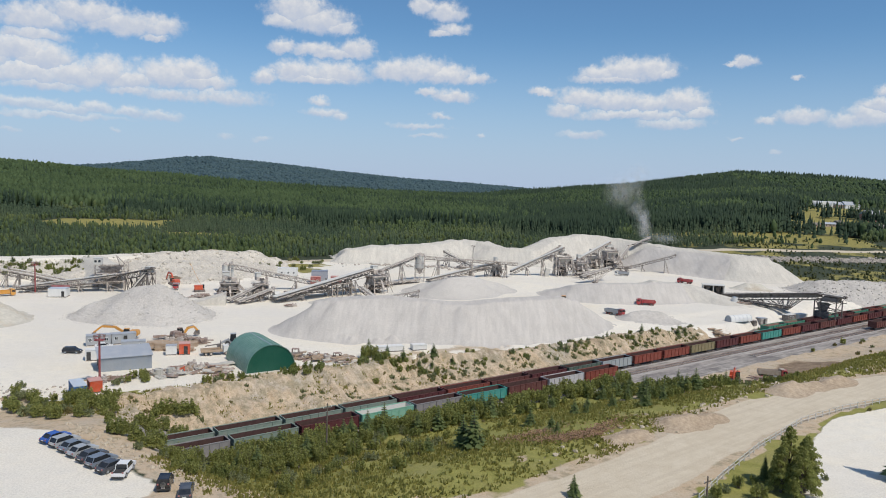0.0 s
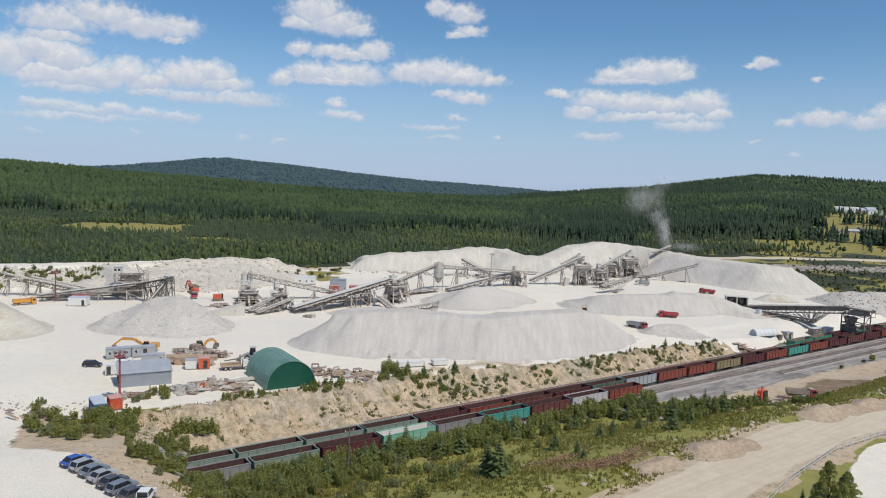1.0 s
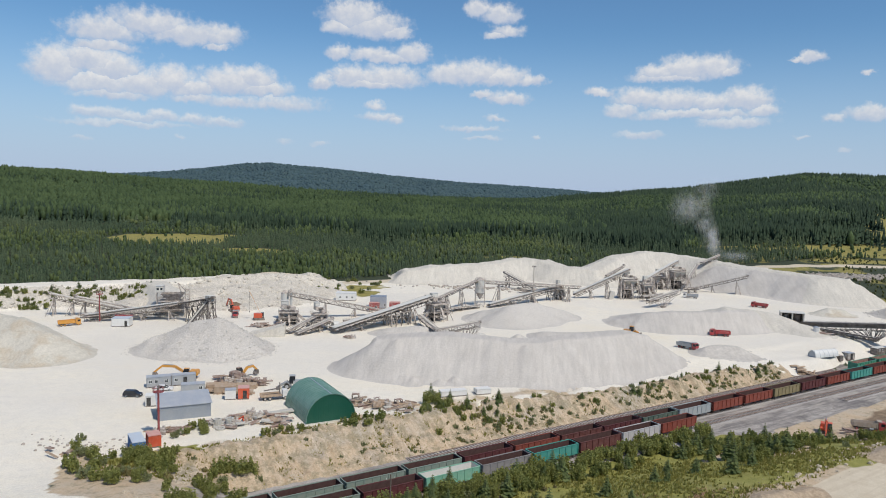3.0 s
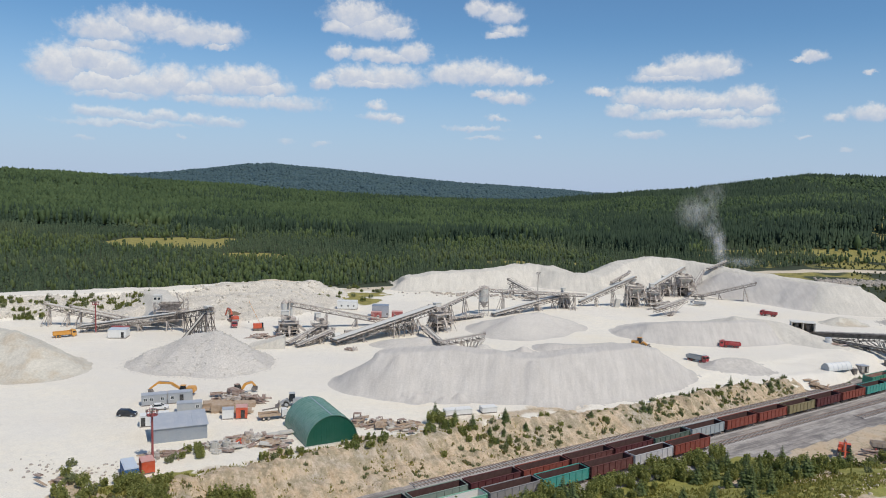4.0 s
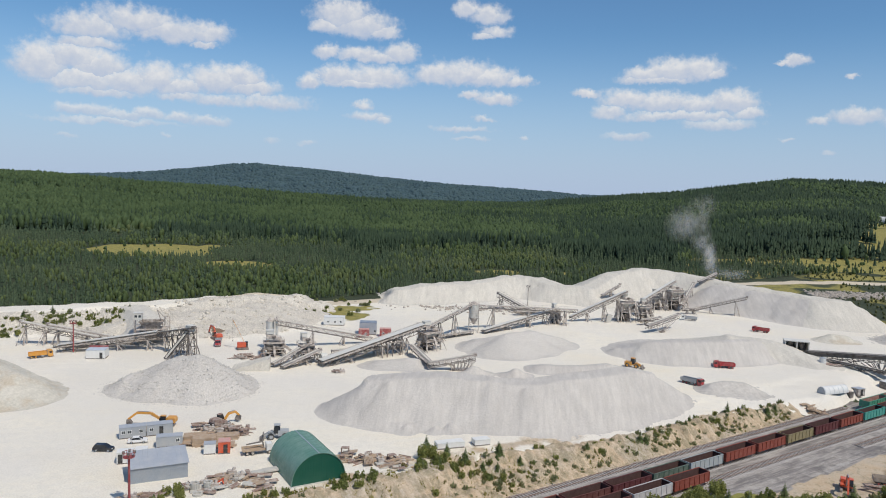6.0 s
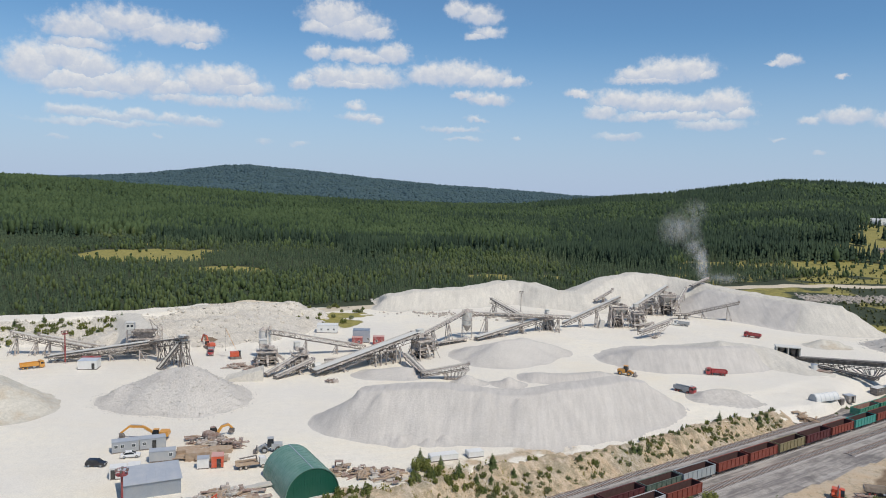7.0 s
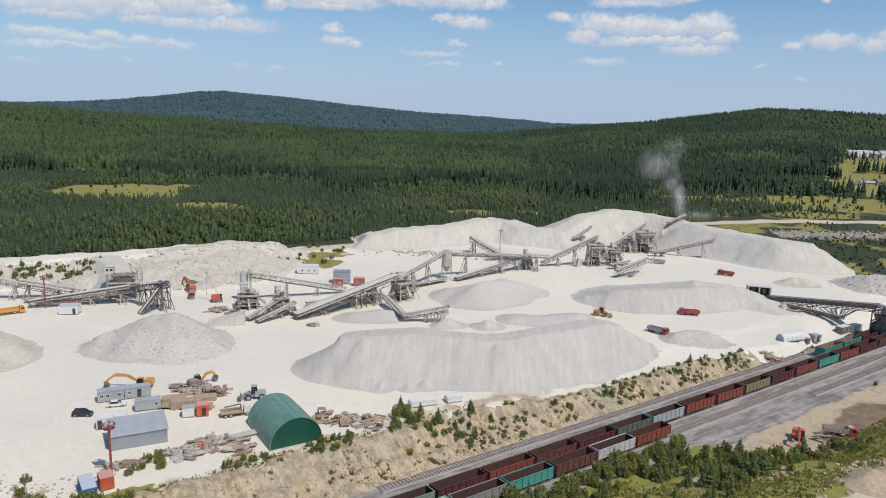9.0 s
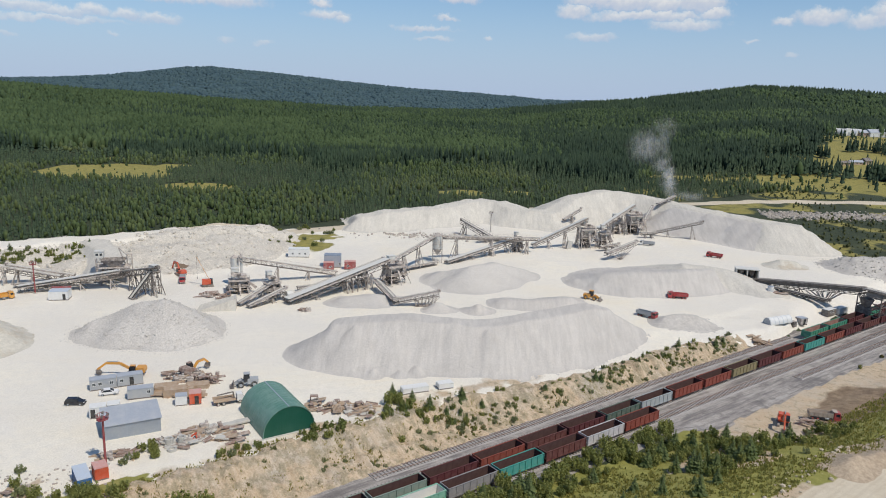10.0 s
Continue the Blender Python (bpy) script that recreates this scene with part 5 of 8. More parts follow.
cabin("loader_cabin", spot(138.2, 286.6, 36), 5.6, 2.5, 2.4, "steel_dark", "white", "dark loader cabin with a white roof", "cabin", windows=(-1, 1))
cabin("loader_cabin", spot(144.2, 289.8, 36), 6.0, 2.5, 2.5, "white", "white", "white container cabin under the loading conveyor", "cabin")
cabin("small_cabin", spot(116.2, 266.8, 28), 1.6, 1.6, 1.8, "steel_dark", "steel", "small dark kiosk by the white tunnel shelter", "kiosk")
cabin("yard_kiosk", spot(-14.1, 186.6, 25), 7.0, 2.4, 1.3, "white", "white", "low white container on the yard's edge", "container")
cabin("yard_kiosk", spot(-6.5, 190.3, 25), 4.0, 2.4, 1.3, "white", "white", "low white container on the yard's edge", "container")


def tunnel_shelter():
    s = thing("arched_shelter", put(109.6, 264.4, 28 - 90), "white arched sheet shelter with a dark open end", "shelter")
    half, high, long = 1.7, 2.4, 11.0
    skin = Shape()
    for ring in (arched(half, high, 12), arched(half - 0.08, high - 0.08, 12)):
        skin.prism(ring, -long / 2, long / 2, close=False)
    part("roof", skin, "white", s)
    part("back_wall", Shape().prism(arched(half - 0.1, high - 0.1, 12), long / 2 - 0.2, long / 2 - 0.1), "white", s)
    # near-black sheet added a little way in, as the shade of the open end
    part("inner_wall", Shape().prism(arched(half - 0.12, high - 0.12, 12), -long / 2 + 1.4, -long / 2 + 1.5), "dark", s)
    for k in range(6):
        part("rib", Shape().prism(arched(half + 0.03, high + 0.03, 12), -long / 2 + 0.1 + k * 2.1, -long / 2 + 0.2 + k * 2.1), "zinc", s)


tunnel_shelter()


def mast(x, y, high, label, colour="mast_red"):
    m = thing("lamp_mast", put(x, y), label, "lamp mast", "lamp masts")
    part("pole", Shape().tube((0, 0, -0.3), (0, 0, high), 0.26, 10, 0.2), colour, m)
    part("base", Shape().box(0, 0, -0.2, 1.2, 1.2, 0.5), "concrete", m)
    ring = Shape()
    for k in range(10):
        a, b = 2 * math.pi * k / 10, 2 * math.pi * (k + 1) / 10
        for z in (high - 0.5, high + 0.5):
            ring.beam((1.1 * math.cos(a), 1.1 * math.sin(a), z), (1.1 * math.cos(b), 1.1 * math.sin(b), z), 0.08)
        ring.beam((1.1 * math.cos(a), 1.1 * math.sin(a), high - 0.5), (1.1 * math.cos(a), 1.1 * math.sin(a), high + 0.5), 0.06)
    part("platform_rail", ring, colour, m)
    part("platform", Shape().tube((0, 0, high - 0.55), (0, 0, high - 0.45), 1.1, 10), colour, m)
    for k in range(4):
        a = math.pi / 2 * k + 0.4
        part("floodlight", Shape().box(1.0 * math.cos(a), 1.0 * math.sin(a), high + 0.2, 0.5, 0.4, 0.45, math.degrees(a)), "steel_dark", m)


mast(-73.0, 143.2, 10.6, "tall red steel lamp mast with a round platform")
mast(-157.0, 256.6, 11.2, "dark red lamp mast near the primary crusher")
mast(9.6, 403.0, 10.4, "dusty grey lamp mast before the spoil bank", "steel")

# ---- crushing and screening plant ----
def conveyor(label, p, q, wide=1.3, deep=1.1, legs=(0.35, 0.75), belt="belt", frame_mat="steel", cover=False, walkway=True, group="belt conveyors", feet=None):
    """A belt conveyor from p up to q: two lattice girders, belt, rollers, end drums and trestles."""
    p, q = Vector(p), Vector(q)
    base, deep, wide = Vector((p.x, p.y, float(land(p.x, p.y)))), deep * 1.3, wide * 1.15
    c = thing("belt_conveyor", pose(*base), label, "conveyor", group)
    a, b = p - base, q - base
    d = b - a
    n = max(3, int(d.length / 2.0))
    side = d.cross(Vector((0, 0, 1))).normalized()
    for sgn in (-1, 1):
        g = Shape()
        o = side * (sgn * wide / 2)
        dn = Vector((0, 0, -deep))
        part("top_chord", Shape().beam(a + o, b + o, 0.24, 0.4), frame_mat, c)
        g.beam(a + o + dn, b + o + dn, 0.18, 0.22)
        for k in range(n):
            s0, s1 = a + d * (k / n) + o, a + d * ((k + 1) / n) + o
            g.beam(s0, s0 + dn, 0.13)
            g.beam(s0 + dn, s1, 0.12) if k % 2 else g.beam(s0, s1 + dn, 0.12)
        g.beam(b + o, b + o + dn, 0.1)
        part("lattice_girder", g, "steel_mid" if frame_mat == "steel" else frame_mat, c)
    up = side.cross(d).normalized()
    up = up if up.z > 0 else -up
    band = Shape()
    for lift, w2, th in ((0.22, wide * 0.8, 0.06), (-0.25, wide * 0.75, 0.05)):
        band.beam(a + up * lift, b + up * lift, w2, th)
    part("belt", band, belt, c)
    load = Shape()
    load.beam(a + up * 0.3, b + up * 0.3, wide * 0.42, 0.12)
    part("belt_load", load, "spoil", c)
    rolls = Shape()
    m = max(4, int(d.length / 1.5))
    for k in range(1, m):
        e = a + d * (k / m) + up * 0.12
        rolls.tube(e - side * (wide * 0.42), e + side * (wide * 0.42), 0.07, 6)
    part("roller_row", rolls, "steel_dark", c)
    for end in (a, b):
        part("drum", Shape().tube(end - side * (wide * 0.5), end + side * (wide * 0.5), 0.32, 12), "steel_dark", c)
    part("head_box", Shape().box(b.x, b.y, b.z - 0.4, 1.1, 1.1, 1.0, math.degrees(math.atan2(d.y, d.x))), frame_mat, c)
    if cover:
        part("cover", Shape().beam(a + up * 0.75, b + up * 0.75, wide * 1.05, 0.08), "cover", c, "pale sheet cover")
    if walkway:
        wk = Shape()
        o = side * (wide / 2 + 0.5)
        wk.beam(a + o, b + o, 0.75, 0.06)
        for k in range(n + 1):
            s0 = a + d * (k / n) + side * (wide / 2 + 0.85)
            wk.beam(s0, s0 + Vector((0, 0, 1.0)), 0.05)
        wk.beam(a + side * (wide / 2 + 0.85) + Vector((0, 0, 1)), b + side * (wide / 2 + 0.85) + Vector((0, 0, 1)), 0.05)
        part("walkway", wk, frame_mat, c)
    for f in legs:
        top = a + d * f
        ground_z = float(land(base.x + top.x, base.y + top.y)) - base.z
        if top.z - deep - ground_z < 0.5:
            continue
        spread = 0.5 + 0.12 * (top.z - ground_z)
        for sgn in (-1, 1):
            h = top + side * (sgn * wide / 2) + Vector((0, 0, -deep))
            ft = Vector((top.x, top.y, ground_z - 0.1)) + side * (sgn * (wide / 2 + spread * 0.4))
            run = d.normalized() * spread
            part("leg", Shape().beam(h, ft, 0.32), frame_mat, c)
            part("leg", Shape().beam(h, ft + Vector((run.x, run.y, 0)) * 1.8, 0.24), frame_mat, c)
            far = Vector((top.x, top.y, ground_z)) - side * (sgn * wide / 2)
            part("brace", Shape().beam(h, far, 0.17), frame_mat, c)
    return c


def frame_tower(shape, x, y, z0, z1, sx, sy, levels, bar=0.22):
    """Posts, rings and cross braces of an open steel tower."""
    cs = [(x - sx / 2, y - sy / 2), (x + sx / 2, y - sy / 2), (x + sx / 2, y + sy / 2), (x - sx / 2, y + sy / 2)]
    for cx, cy in cs:
        shape.beam((cx, cy, z0), (cx, cy, z1), bar)
    for k in range(levels):
        a, b = z0 + (z1 - z0) * k / levels, z0 + (z1 - z0) * (k + 1) / levels
        for i in range(4):
            (x0, y0), (x1, y1) = cs[i], cs[(i + 1) % 4]
            shape.beam((x0, y0, b), (x1, y1, b), bar * 0.8)
            shape.beam((x0, y0, a), (x1, y1, b), bar * 0.5) if (k + i) % 2 else shape.beam((x1, y1, a), (x0, y0, b), bar * 0.5)
    return shape


def handrail(shape, x, y, z, sx, sy):
    cs = [(x - sx / 2, y - sy / 2), (x + sx / 2, y - sy / 2), (x + sx / 2, y + sy / 2), (x - sx / 2, y + sy / 2)]
    for i in range(4):
        (x0, y0), (x1, y1) = cs[i], cs[(i + 1) % 4]
        for h in (0.55, 1.05):
            shape.beam((x0, y0, z + h), (x1, y1, z + h), 0.05)
        for k in range(4):
            f = k / 4
            shape.beam((x0 + (x1 - x0) * f, y0 + (y1 - y0) * f, z), (x0 + (x1 - x0) * f, y0 + (y1 - y0) * f, z + 1.05), 0.05)
    return shape


def screen_house(x, y, rz, high, label, sx=6.0, sy=5.0, lift=0.0):
    """A vibrating screen on a steel tower: frame, decks, screen box, motors, hoppers and chutes."""
    s = thing("screening_tower", put(x, y, rz, lift), label, "screening tower", "screening towers")
    part("frame", frame_tower(Shape(), 0, 0, 0, high * 0.72, sx, sy, 3, 0.28), "steel", s)
    for z in (high * 0.38, high * 0.72):
        dk = part("deck", Shape().box(0, 0, z, sx + 1.2, sy + 1.2, 0.14), "steel", s)
        part("handrail", handrail(Shape(), 0, 0, z + 0.14, sx + 1.1, sy + 1.1), "steel", dk)
    box = Shape()
    z = high * 0.74
    c = [(-sx * 0.42, -1.3, z + 1.6), (sx * 0.42, -1.3, z + 0.5), (sx * 0.42, 1.3, z + 0.5), (-sx * 0.42, 1.3, z + 1.6)]
    c += [(px, py, pz + 1.3) for px, py, pz in c]
    box.add(c, [(0, 3, 2, 1), (4, 5, 6, 7), (0, 1, 5, 4), (1, 2, 6, 5), (2, 3, 7, 6), (3, 0, 4, 7)])
    part("screen_box", box, "steel", s)
    part("motor", Shape().tube((-0.7, -1.9, z + 2.2), (0.7, -1.9, z + 2.2), 0.42, 10), "steel_dark", s)
    for k in (-1, 0, 1):
        hop = Shape()
        cx = k * sx * 0.3
        a, b = sx * 0.14, 0.3
        c = [(cx - a, -1.3, high * 0.66), (cx + a, -1.3, high * 0.66), (cx + a, 1.3, high * 0.66), (cx - a, 1.3, high * 0.66),
             (cx - b, -0.4, high * 0.4), (cx + b, -0.4, high * 0.4), (cx + b, 0.4, high * 0.4), (cx - b, 0.4, high * 0.4)]
        hop.add(c, [(0, 1, 2, 3), (7, 6, 5, 4), (0, 4, 5, 1), (1, 5, 6, 2), (2, 6, 7, 3), (3, 7, 4, 0)])
        part("hopper", hop, "steel", s)
    part("chute", Shape().beam((sx * 0.45, 0, high * 0.66), (sx * 0.95, 0, high * 0.25), 1.1, 0.9), "steel", s)
    stair = Shape()
    for k in range(12):
        stair.box(-sx / 2 - 1.1, -sy / 2 + k * sy / 12, k * high * 0.38 / 12, 0.9, 0.3, 0.06)
    stair.beam((-sx / 2 - 1.5, -sy / 2, 0), (-sx / 2 - 1.5, sy / 2, high * 0.38), 0.08, 0.2)
    stair.beam((-sx / 2 - 0.7, -sy / 2, 0), (-sx / 2 - 0.7, sy / 2, high * 0.38), 0.08, 0.2)
    part("stair", stair, "steel", s)
    # near-black sheets added inside the frame as the shade below the decks
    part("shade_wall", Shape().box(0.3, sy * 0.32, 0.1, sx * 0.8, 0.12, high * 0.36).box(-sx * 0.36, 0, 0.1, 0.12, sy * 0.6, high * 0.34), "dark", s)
    for k, (cx, cy) in enumerate(((-sx * 0.62, 0.6), (sx * 0.55, -0.9), (0.2, -sy * 0.66))):
        part("side_chute", Shape().beam((cx * 0.55, cy * 0.55, high * 0.64), (cx * 1.15, cy * 1.15, high * 0.2), 0.8, 0.7), "steel_dark" if k % 2 else "steel", s)
    props = Shape()
    for cx in (-sx / 2, 0, sx / 2):
        props.beam((cx, -sy / 2, high * 0.55), (cx * 1.35 + 0.4, -sy / 2 - 1.8, 0), 0.24).beam((cx, sy / 2, high * 0.5), (cx * 1.2, sy / 2 + 1.6, 0), 0.24)
    part("raking_leg", props, "steel", s)
    for k, (cx, cy, w2, h2) in enumerate(((-sx * 0.5, 0, 0.1, sy), (0, sy * 0.5, sx, 0.1), (sx * 0.5, sy * 0.1, 0.1, sy * 0.6))):
        part("cladding", Shape().box(cx, cy, high * (0.4 + 0.05 * k), w2, h2, high * 0.3), "steel", s)
    bin_ = Shape()
    a, b = sx * 0.46, sx * 0.16
    c = [(-a, -sy * 0.4, high * 0.72), (a, -sy * 0.4, high * 0.72), (a, sy * 0.4, high * 0.72), (-a, sy * 0.4, high * 0.72),
         (-b, -0.5, high * 0.5), (b, -0.5, high * 0.5), (b, 0.5, high * 0.5), (-b, 0.5, high * 0.5)]
    bin_.add(c, [(0, 1, 2, 3), (7, 6, 5, 4), (0, 4, 5, 1), (1, 5, 6, 2), (2, 6, 7, 3), (3, 7, 4, 0)])
    part("bin", bin_, "cover", s)
    part("drive_house", Shape().box(-sx * 0.2, 0.4, high * 0.74 + 2.9, sx * 0.4, 2.0, 1.4).box(-sx * 0.2, 0.4, high * 0.74 + 4.3, sx * 0.46, 2.4, 0.1), "cover", s)
    clutter = Shape()
    rr = random.Random(int(x * 7 + y))
    for _ in range(14):
        a = Vector((rr.uniform(-0.6, 0.6) * sx, rr.uniform(-0.6, 0.6) * sy, rr.uniform(0.1, 0.7) * high))
        clutter.beam(a, a + Vector((rr.uniform(-2, 2), rr.uniform(-2, 2), rr.uniform(-1.5, 1.5))), rr.uniform(0.12, 0.4))
    part("pipework", clutter, "steel_dark", s)
    part("crusher_body", Shape().tube((0.4, 0.2, high * 0.0), (0.4, 0.2, high * 0.3), 1.5, 14, 1.1), "steel_dark", s)
    return s


def silo(x, y, high, r, label, legs=True):
    s = thing("silo", put(x, y), label, "silo", "silos")
    z0 = high * 0.45 if legs else 0.0
    part("shell", Shape().tube((0, 0, z0), (0, 0, high * 0.9), r, 18), "cover", s, smooth=False)
    part("roof", Shape().tube((0, 0, high * 0.9), (0, 0, high), r, 18, 0.3), "steel", s)
    if legs:
        part("cone", Shape().tube((0, 0, z0 * 0.55), (0, 0, z0), 0.4, 18, r), "steel", s)
        part("frame", frame_tower(Shape(), 0, 0, 0, high * 0.95, r * 2.1, r * 2.1, 3, 0.22), "steel", s)
    for z in (z0 + 0.1, (z0 + high * 0.9) / 2, high * 0.88):
        part("hoop", Shape().tube((0, 0, z), (0, 0, z + 0.12), r + 0.05, 18), "steel", s)


def crusher():
    """The primary crusher: feed hopper, jaw housing, cabin on a tower and the apron feeder."""
    c = thing("jaw_crusher", put(-136.5, 275.0, 18), "dusty grey primary jaw crusher with cabin tower", "crusher")
    part("frame", frame_tower(Shape(), 0, 0, 0, 6.5, 9, 6, 2, 0.35), "steel", c)
    part("housing", Shape().box(0.5, 0, 2.2, 5.0, 4.2, 4.0), "steel_dark", c)
    part("flywheel", Shape().tube((0.5, -2.5, 4.6), (0.5, -2.15, 4.6), 1.3, 18), "steel_dark", c)
    hop = Shape()
    a = [(-4.6, -3, 9.4), (4.2, -3, 9.4), (4.2, 3, 9.4), (-4.6, 3, 9.4), (-1.5, -1.4, 6.2), (1.8, -1.4, 6.2), (1.8, 1.4, 6.2), (-1.5, 1.4, 6.2)]
    hop.add(a, [(0, 4, 5, 1), (1, 5, 6, 2), (2, 6, 7, 3), (3, 7, 4, 0), (0, 1, 5, 4), (1, 2, 6, 5), (2, 3, 7, 6), (3, 0, 4, 7)])
    part("feed_hopper", hop, "steel", c)
    part("cabin_tower", frame_tower(Shape(), -5.6, 2.4, 0, 9.6, 2.6, 2.6, 4, 0.22), "steel", c)
    cab = part("cabin", Shape().box(-5.6, 2.4, 9.6, 3.0, 2.8, 2.5).box(-5.6, 2.4, 12.1, 3.4, 3.2, 0.18), "cover", c, "pale operator's cabin")
    for x in (-6.3, -4.9):
        part("pane", Shape().box(x, 0.98, 10.5, 0.9, 0.06, 0.9), "glass", cab)
    jib = Shape().beam((3.5, 2.5, 6.5), (1.2, 2.5, 13.2), 0.35).beam((1.2, 2.5, 13.2), (4.6, 2.5, 9.6), 0.28)
    part("rock_breaker_arm", jib, "steel", c)
    part("back_tower", frame_tower(Shape(), 4.8, 3.2, 0, 10.5, 1.8, 1.8, 5, 0.16), "steel", c)
    part("deck", Shape().box(0, 0, 6.4, 11.0, 7.4, 0.15), "steel", c)
    part("handrail", handrail(Shape(), 0, 0, 6.55, 10.9, 7.3), "steel", c)


crusher()
conveyor("long dusty conveyor on a timber-coloured trestle beside the quarry wall", (-155, 270, 3.0), (-182, 263.4, 9.0), 1.8, 1.5, (0.35, 0.7, 0.95), belt="cover")
conveyor("second conveyor beside the quarry wall", (-152, 274, 2.6), (-173, 266, 7.8), 1.6, 1.2, (0.4, 0.85), belt="cover")
conveyor("wide pale main conveyor rising to the primary crusher", (-163, 256.8, 1.8), (-131, 267.9, 6.3), 2.4, 1.5, (0.3, 0.6, 0.9), cover=True)
conveyor("low conveyor below the main belt", (-168, 262, 1.4), (-138, 271, 2.6), 1.6, 1.0, (0.3, 0.7))
conveyor("dark discharge conveyor on a lattice tower", (-131, 269, 6.2), (-113.4, 260.2, 10.6), 2.0, 1.6, (0.3, 0.62, 0.92), frame_mat="steel_dark")
conveyor("steep dark chute conveyor down to the yard", (-120.8, 254.2, 0.4), (-116.0, 261.0, 9.0), 2.2, 1.2, (), belt="dark", frame_mat="steel_dark", walkway=False)
st = thing("discharge_tower", put(-116.0, 262.0, -25), "dusty lattice tower with a pale drive house on top", "conveyor tower")
part("frame", frame_tower(Shape(), 0, 0, 0, 9.0, 4.4, 3.2, 3, 0.26), "steel", st)
part("deck", Shape().box(0, 0, 9.0, 5.4, 4.2, 0.14), "steel", st)
part("drive_house", Shape().box(0.8, 0, 9.14, 2.6, 2.2, 1.9).box(0.8, 0, 11.04, 2.9, 2.5, 0.14), "cover", st)
part("handrail", handrail(Shape(), 0, 0, 9.14, 5.3, 4.1), "steel", st)

silo(-91.5, 279.0, 12.0, 1.5, "tall narrow dusty silo beside a mixer tower", legs=False)
silo(-88.6, 278.2, 12.6, 0.5, "thin vertical pipe stack", legs=False)
screen_house(-86.5, 268.5, 20, 7.0, "low dusty crusher unit among pipes", 6.5, 4.5)
screen_house(-73.0, 264.5, 35, 7.6, "dusty screening unit at the head of twin conveyors", 4.6, 4.2)
conveyor("thin lattice conveyor descending behind the screens", (-55.5, 297.0, 2.4), (-89.0, 277.7, 11.4), 1.2, 1.3, (0.3, 0.62))
conveyor("short inclined feed conveyor", (-81.5, 252.5, 1.0), (-72.0, 265.0, 6.4), 1.6, 1.0, (0.6,))
conveyor("short inclined feed conveyor, the lower of a pair", (-77.5, 250.5, 0.8), (-67.5, 262.5, 4.6), 1.6, 1.0, (0.6,))
conveyor("level transfer conveyor behind the long belts", (-66, 274, 1.6), (-40, 283, 3.2), 1.4, 0.9, (0.3, 0.7))
conveyor("broad long conveyor rising to the main screen", (-65.5, 256.5, 1.6), (-33.6, 289.5, 10.0), 2.6, 1.6, (0.25, 0.55, 0.8), cover=True)
conveyor("second long conveyor beside the first", (-67.5, 260.5, 1.4), (-36.0, 293.5, 9.6), 1.6, 1.4, (0.25, 0.55, 0.8))
lt = thing("lattice_support", put(-44.0, 279.0, 46), "heavy braced lattice support below the long conveyor", "support")
part("frame", frame_tower(Shape(), 0, 0, -0.2, 5.2, 7.0, 4.0, 1, 0.34), "steel", lt)
part("brace", frame_tower(Shape(), 0.5, 0, -0.2, 5.0, 3.5, 4.2, 1, 0.3), "steel_dark", lt)
screen_house(-31.2, 291.0, 44, 9.6, "main screening house with dark openings and chutes", 7.0, 5.6)
wh = thing("drive_unit", put(-66.0, 262.0, 40), "pale rounded drive housing at the conveyor's foot", "machine")
part("housing", Shape().tube((-1.2, 0, 1.9), (1.2, 0, 1.9), 1.5, 14).box(0, 0, 0, 2.2, 2.0, 1.6), "cover", wh)
part("pulley", Shape().tube((1.2, 1.1, 1.5), (1.2, 1.4, 1.5), 0.9, 14), "steel_dark", wh)
conveyor("dusty gantry conveyor climbing to the silo top", (-34.0, 296.0, 7.6), (-16.4, 327.5, 13.4), 1.0, 0.9, (0.3, 0.6))
silo(-15.8, 327.0, 13.4, 2.0, "grey cement silo in an open steel frame")
conveyor("nearly level gantry conveyor from the silo", (31.5, 355.0, 8.2), (-14.2, 330.5, 12.2), 1.2, 1.0, (0.12, 0.5, 0.85))
conveyor("low level conveyor along the ground", (-33.0, 306.0, 1.9), (-16.0, 321.5, 2.2), 1.6, 0.8, (0.2, 0.5, 0.8))
conveyor("pale covered conveyor rising from the silo", (-11.5, 323.5, 2.0), (19.5, 353.5, 7.4), 2.0, 1.3, (0.35, 0.65, 0.9), cover=True)
conveyor("dark stacked conveyor before the spoil bank", (12.0, 377.5, 2.0), (-6.4, 391.5, 9.2), 2.0, 1.5, (0.4, 0.9), frame_mat="steel_dark")
conveyor("low conveyor behind the gantry", (22, 383, 1.6), (3.0, 371, 3.6), 1.6, 1.0, (0.4, 0.8))
conveyor("small stacker conveyor over a gravel cone", (-28.2, 260.4, 2.4), (-11.8, 263.2, 5.6), 1.6, 1.3, (0.5,), frame_mat="steel")
conveyor("short feeder below the main screen", (-36.5, 281.0, 3.8), (-27.5, 262.5, 2.2), 1.6, 1.0, (0.5,))
screen_house(21.5, 355.5, 30, 7.2, "dark transfer tower between conveyors", 3.4, 3.4)
conveyor("long conveyor rising to the second screen", (29.5, 365.5, 2.6), (57.2, 375.0, 15.0), 1.8, 1.3, (0.3, 0.6, 0.85), cover=True)
screen_house(58.0, 376.5, 15, 13.0, "tall dusty screening house with hoppers", 7.6, 6.0)
screen_house(67.5, 380.0, 15, 9.6, "lower screening unit with open chutes", 5.0, 4.6)
conveyor("conveyor from the second screen to the third", (67.0, 396.0, 6.4), (91.0, 423.0, 15.8), 1.6, 1.2, (0.3, 0.7), cover=True)
screen_house(91.5, 421.0, 20, 14.0, "tall dusty screening house near the mound", 8.4, 6.4)
screen_house(81.0, 418.0, 20, 9.6, "dusty crusher house with braced legs", 6.0, 5.0)
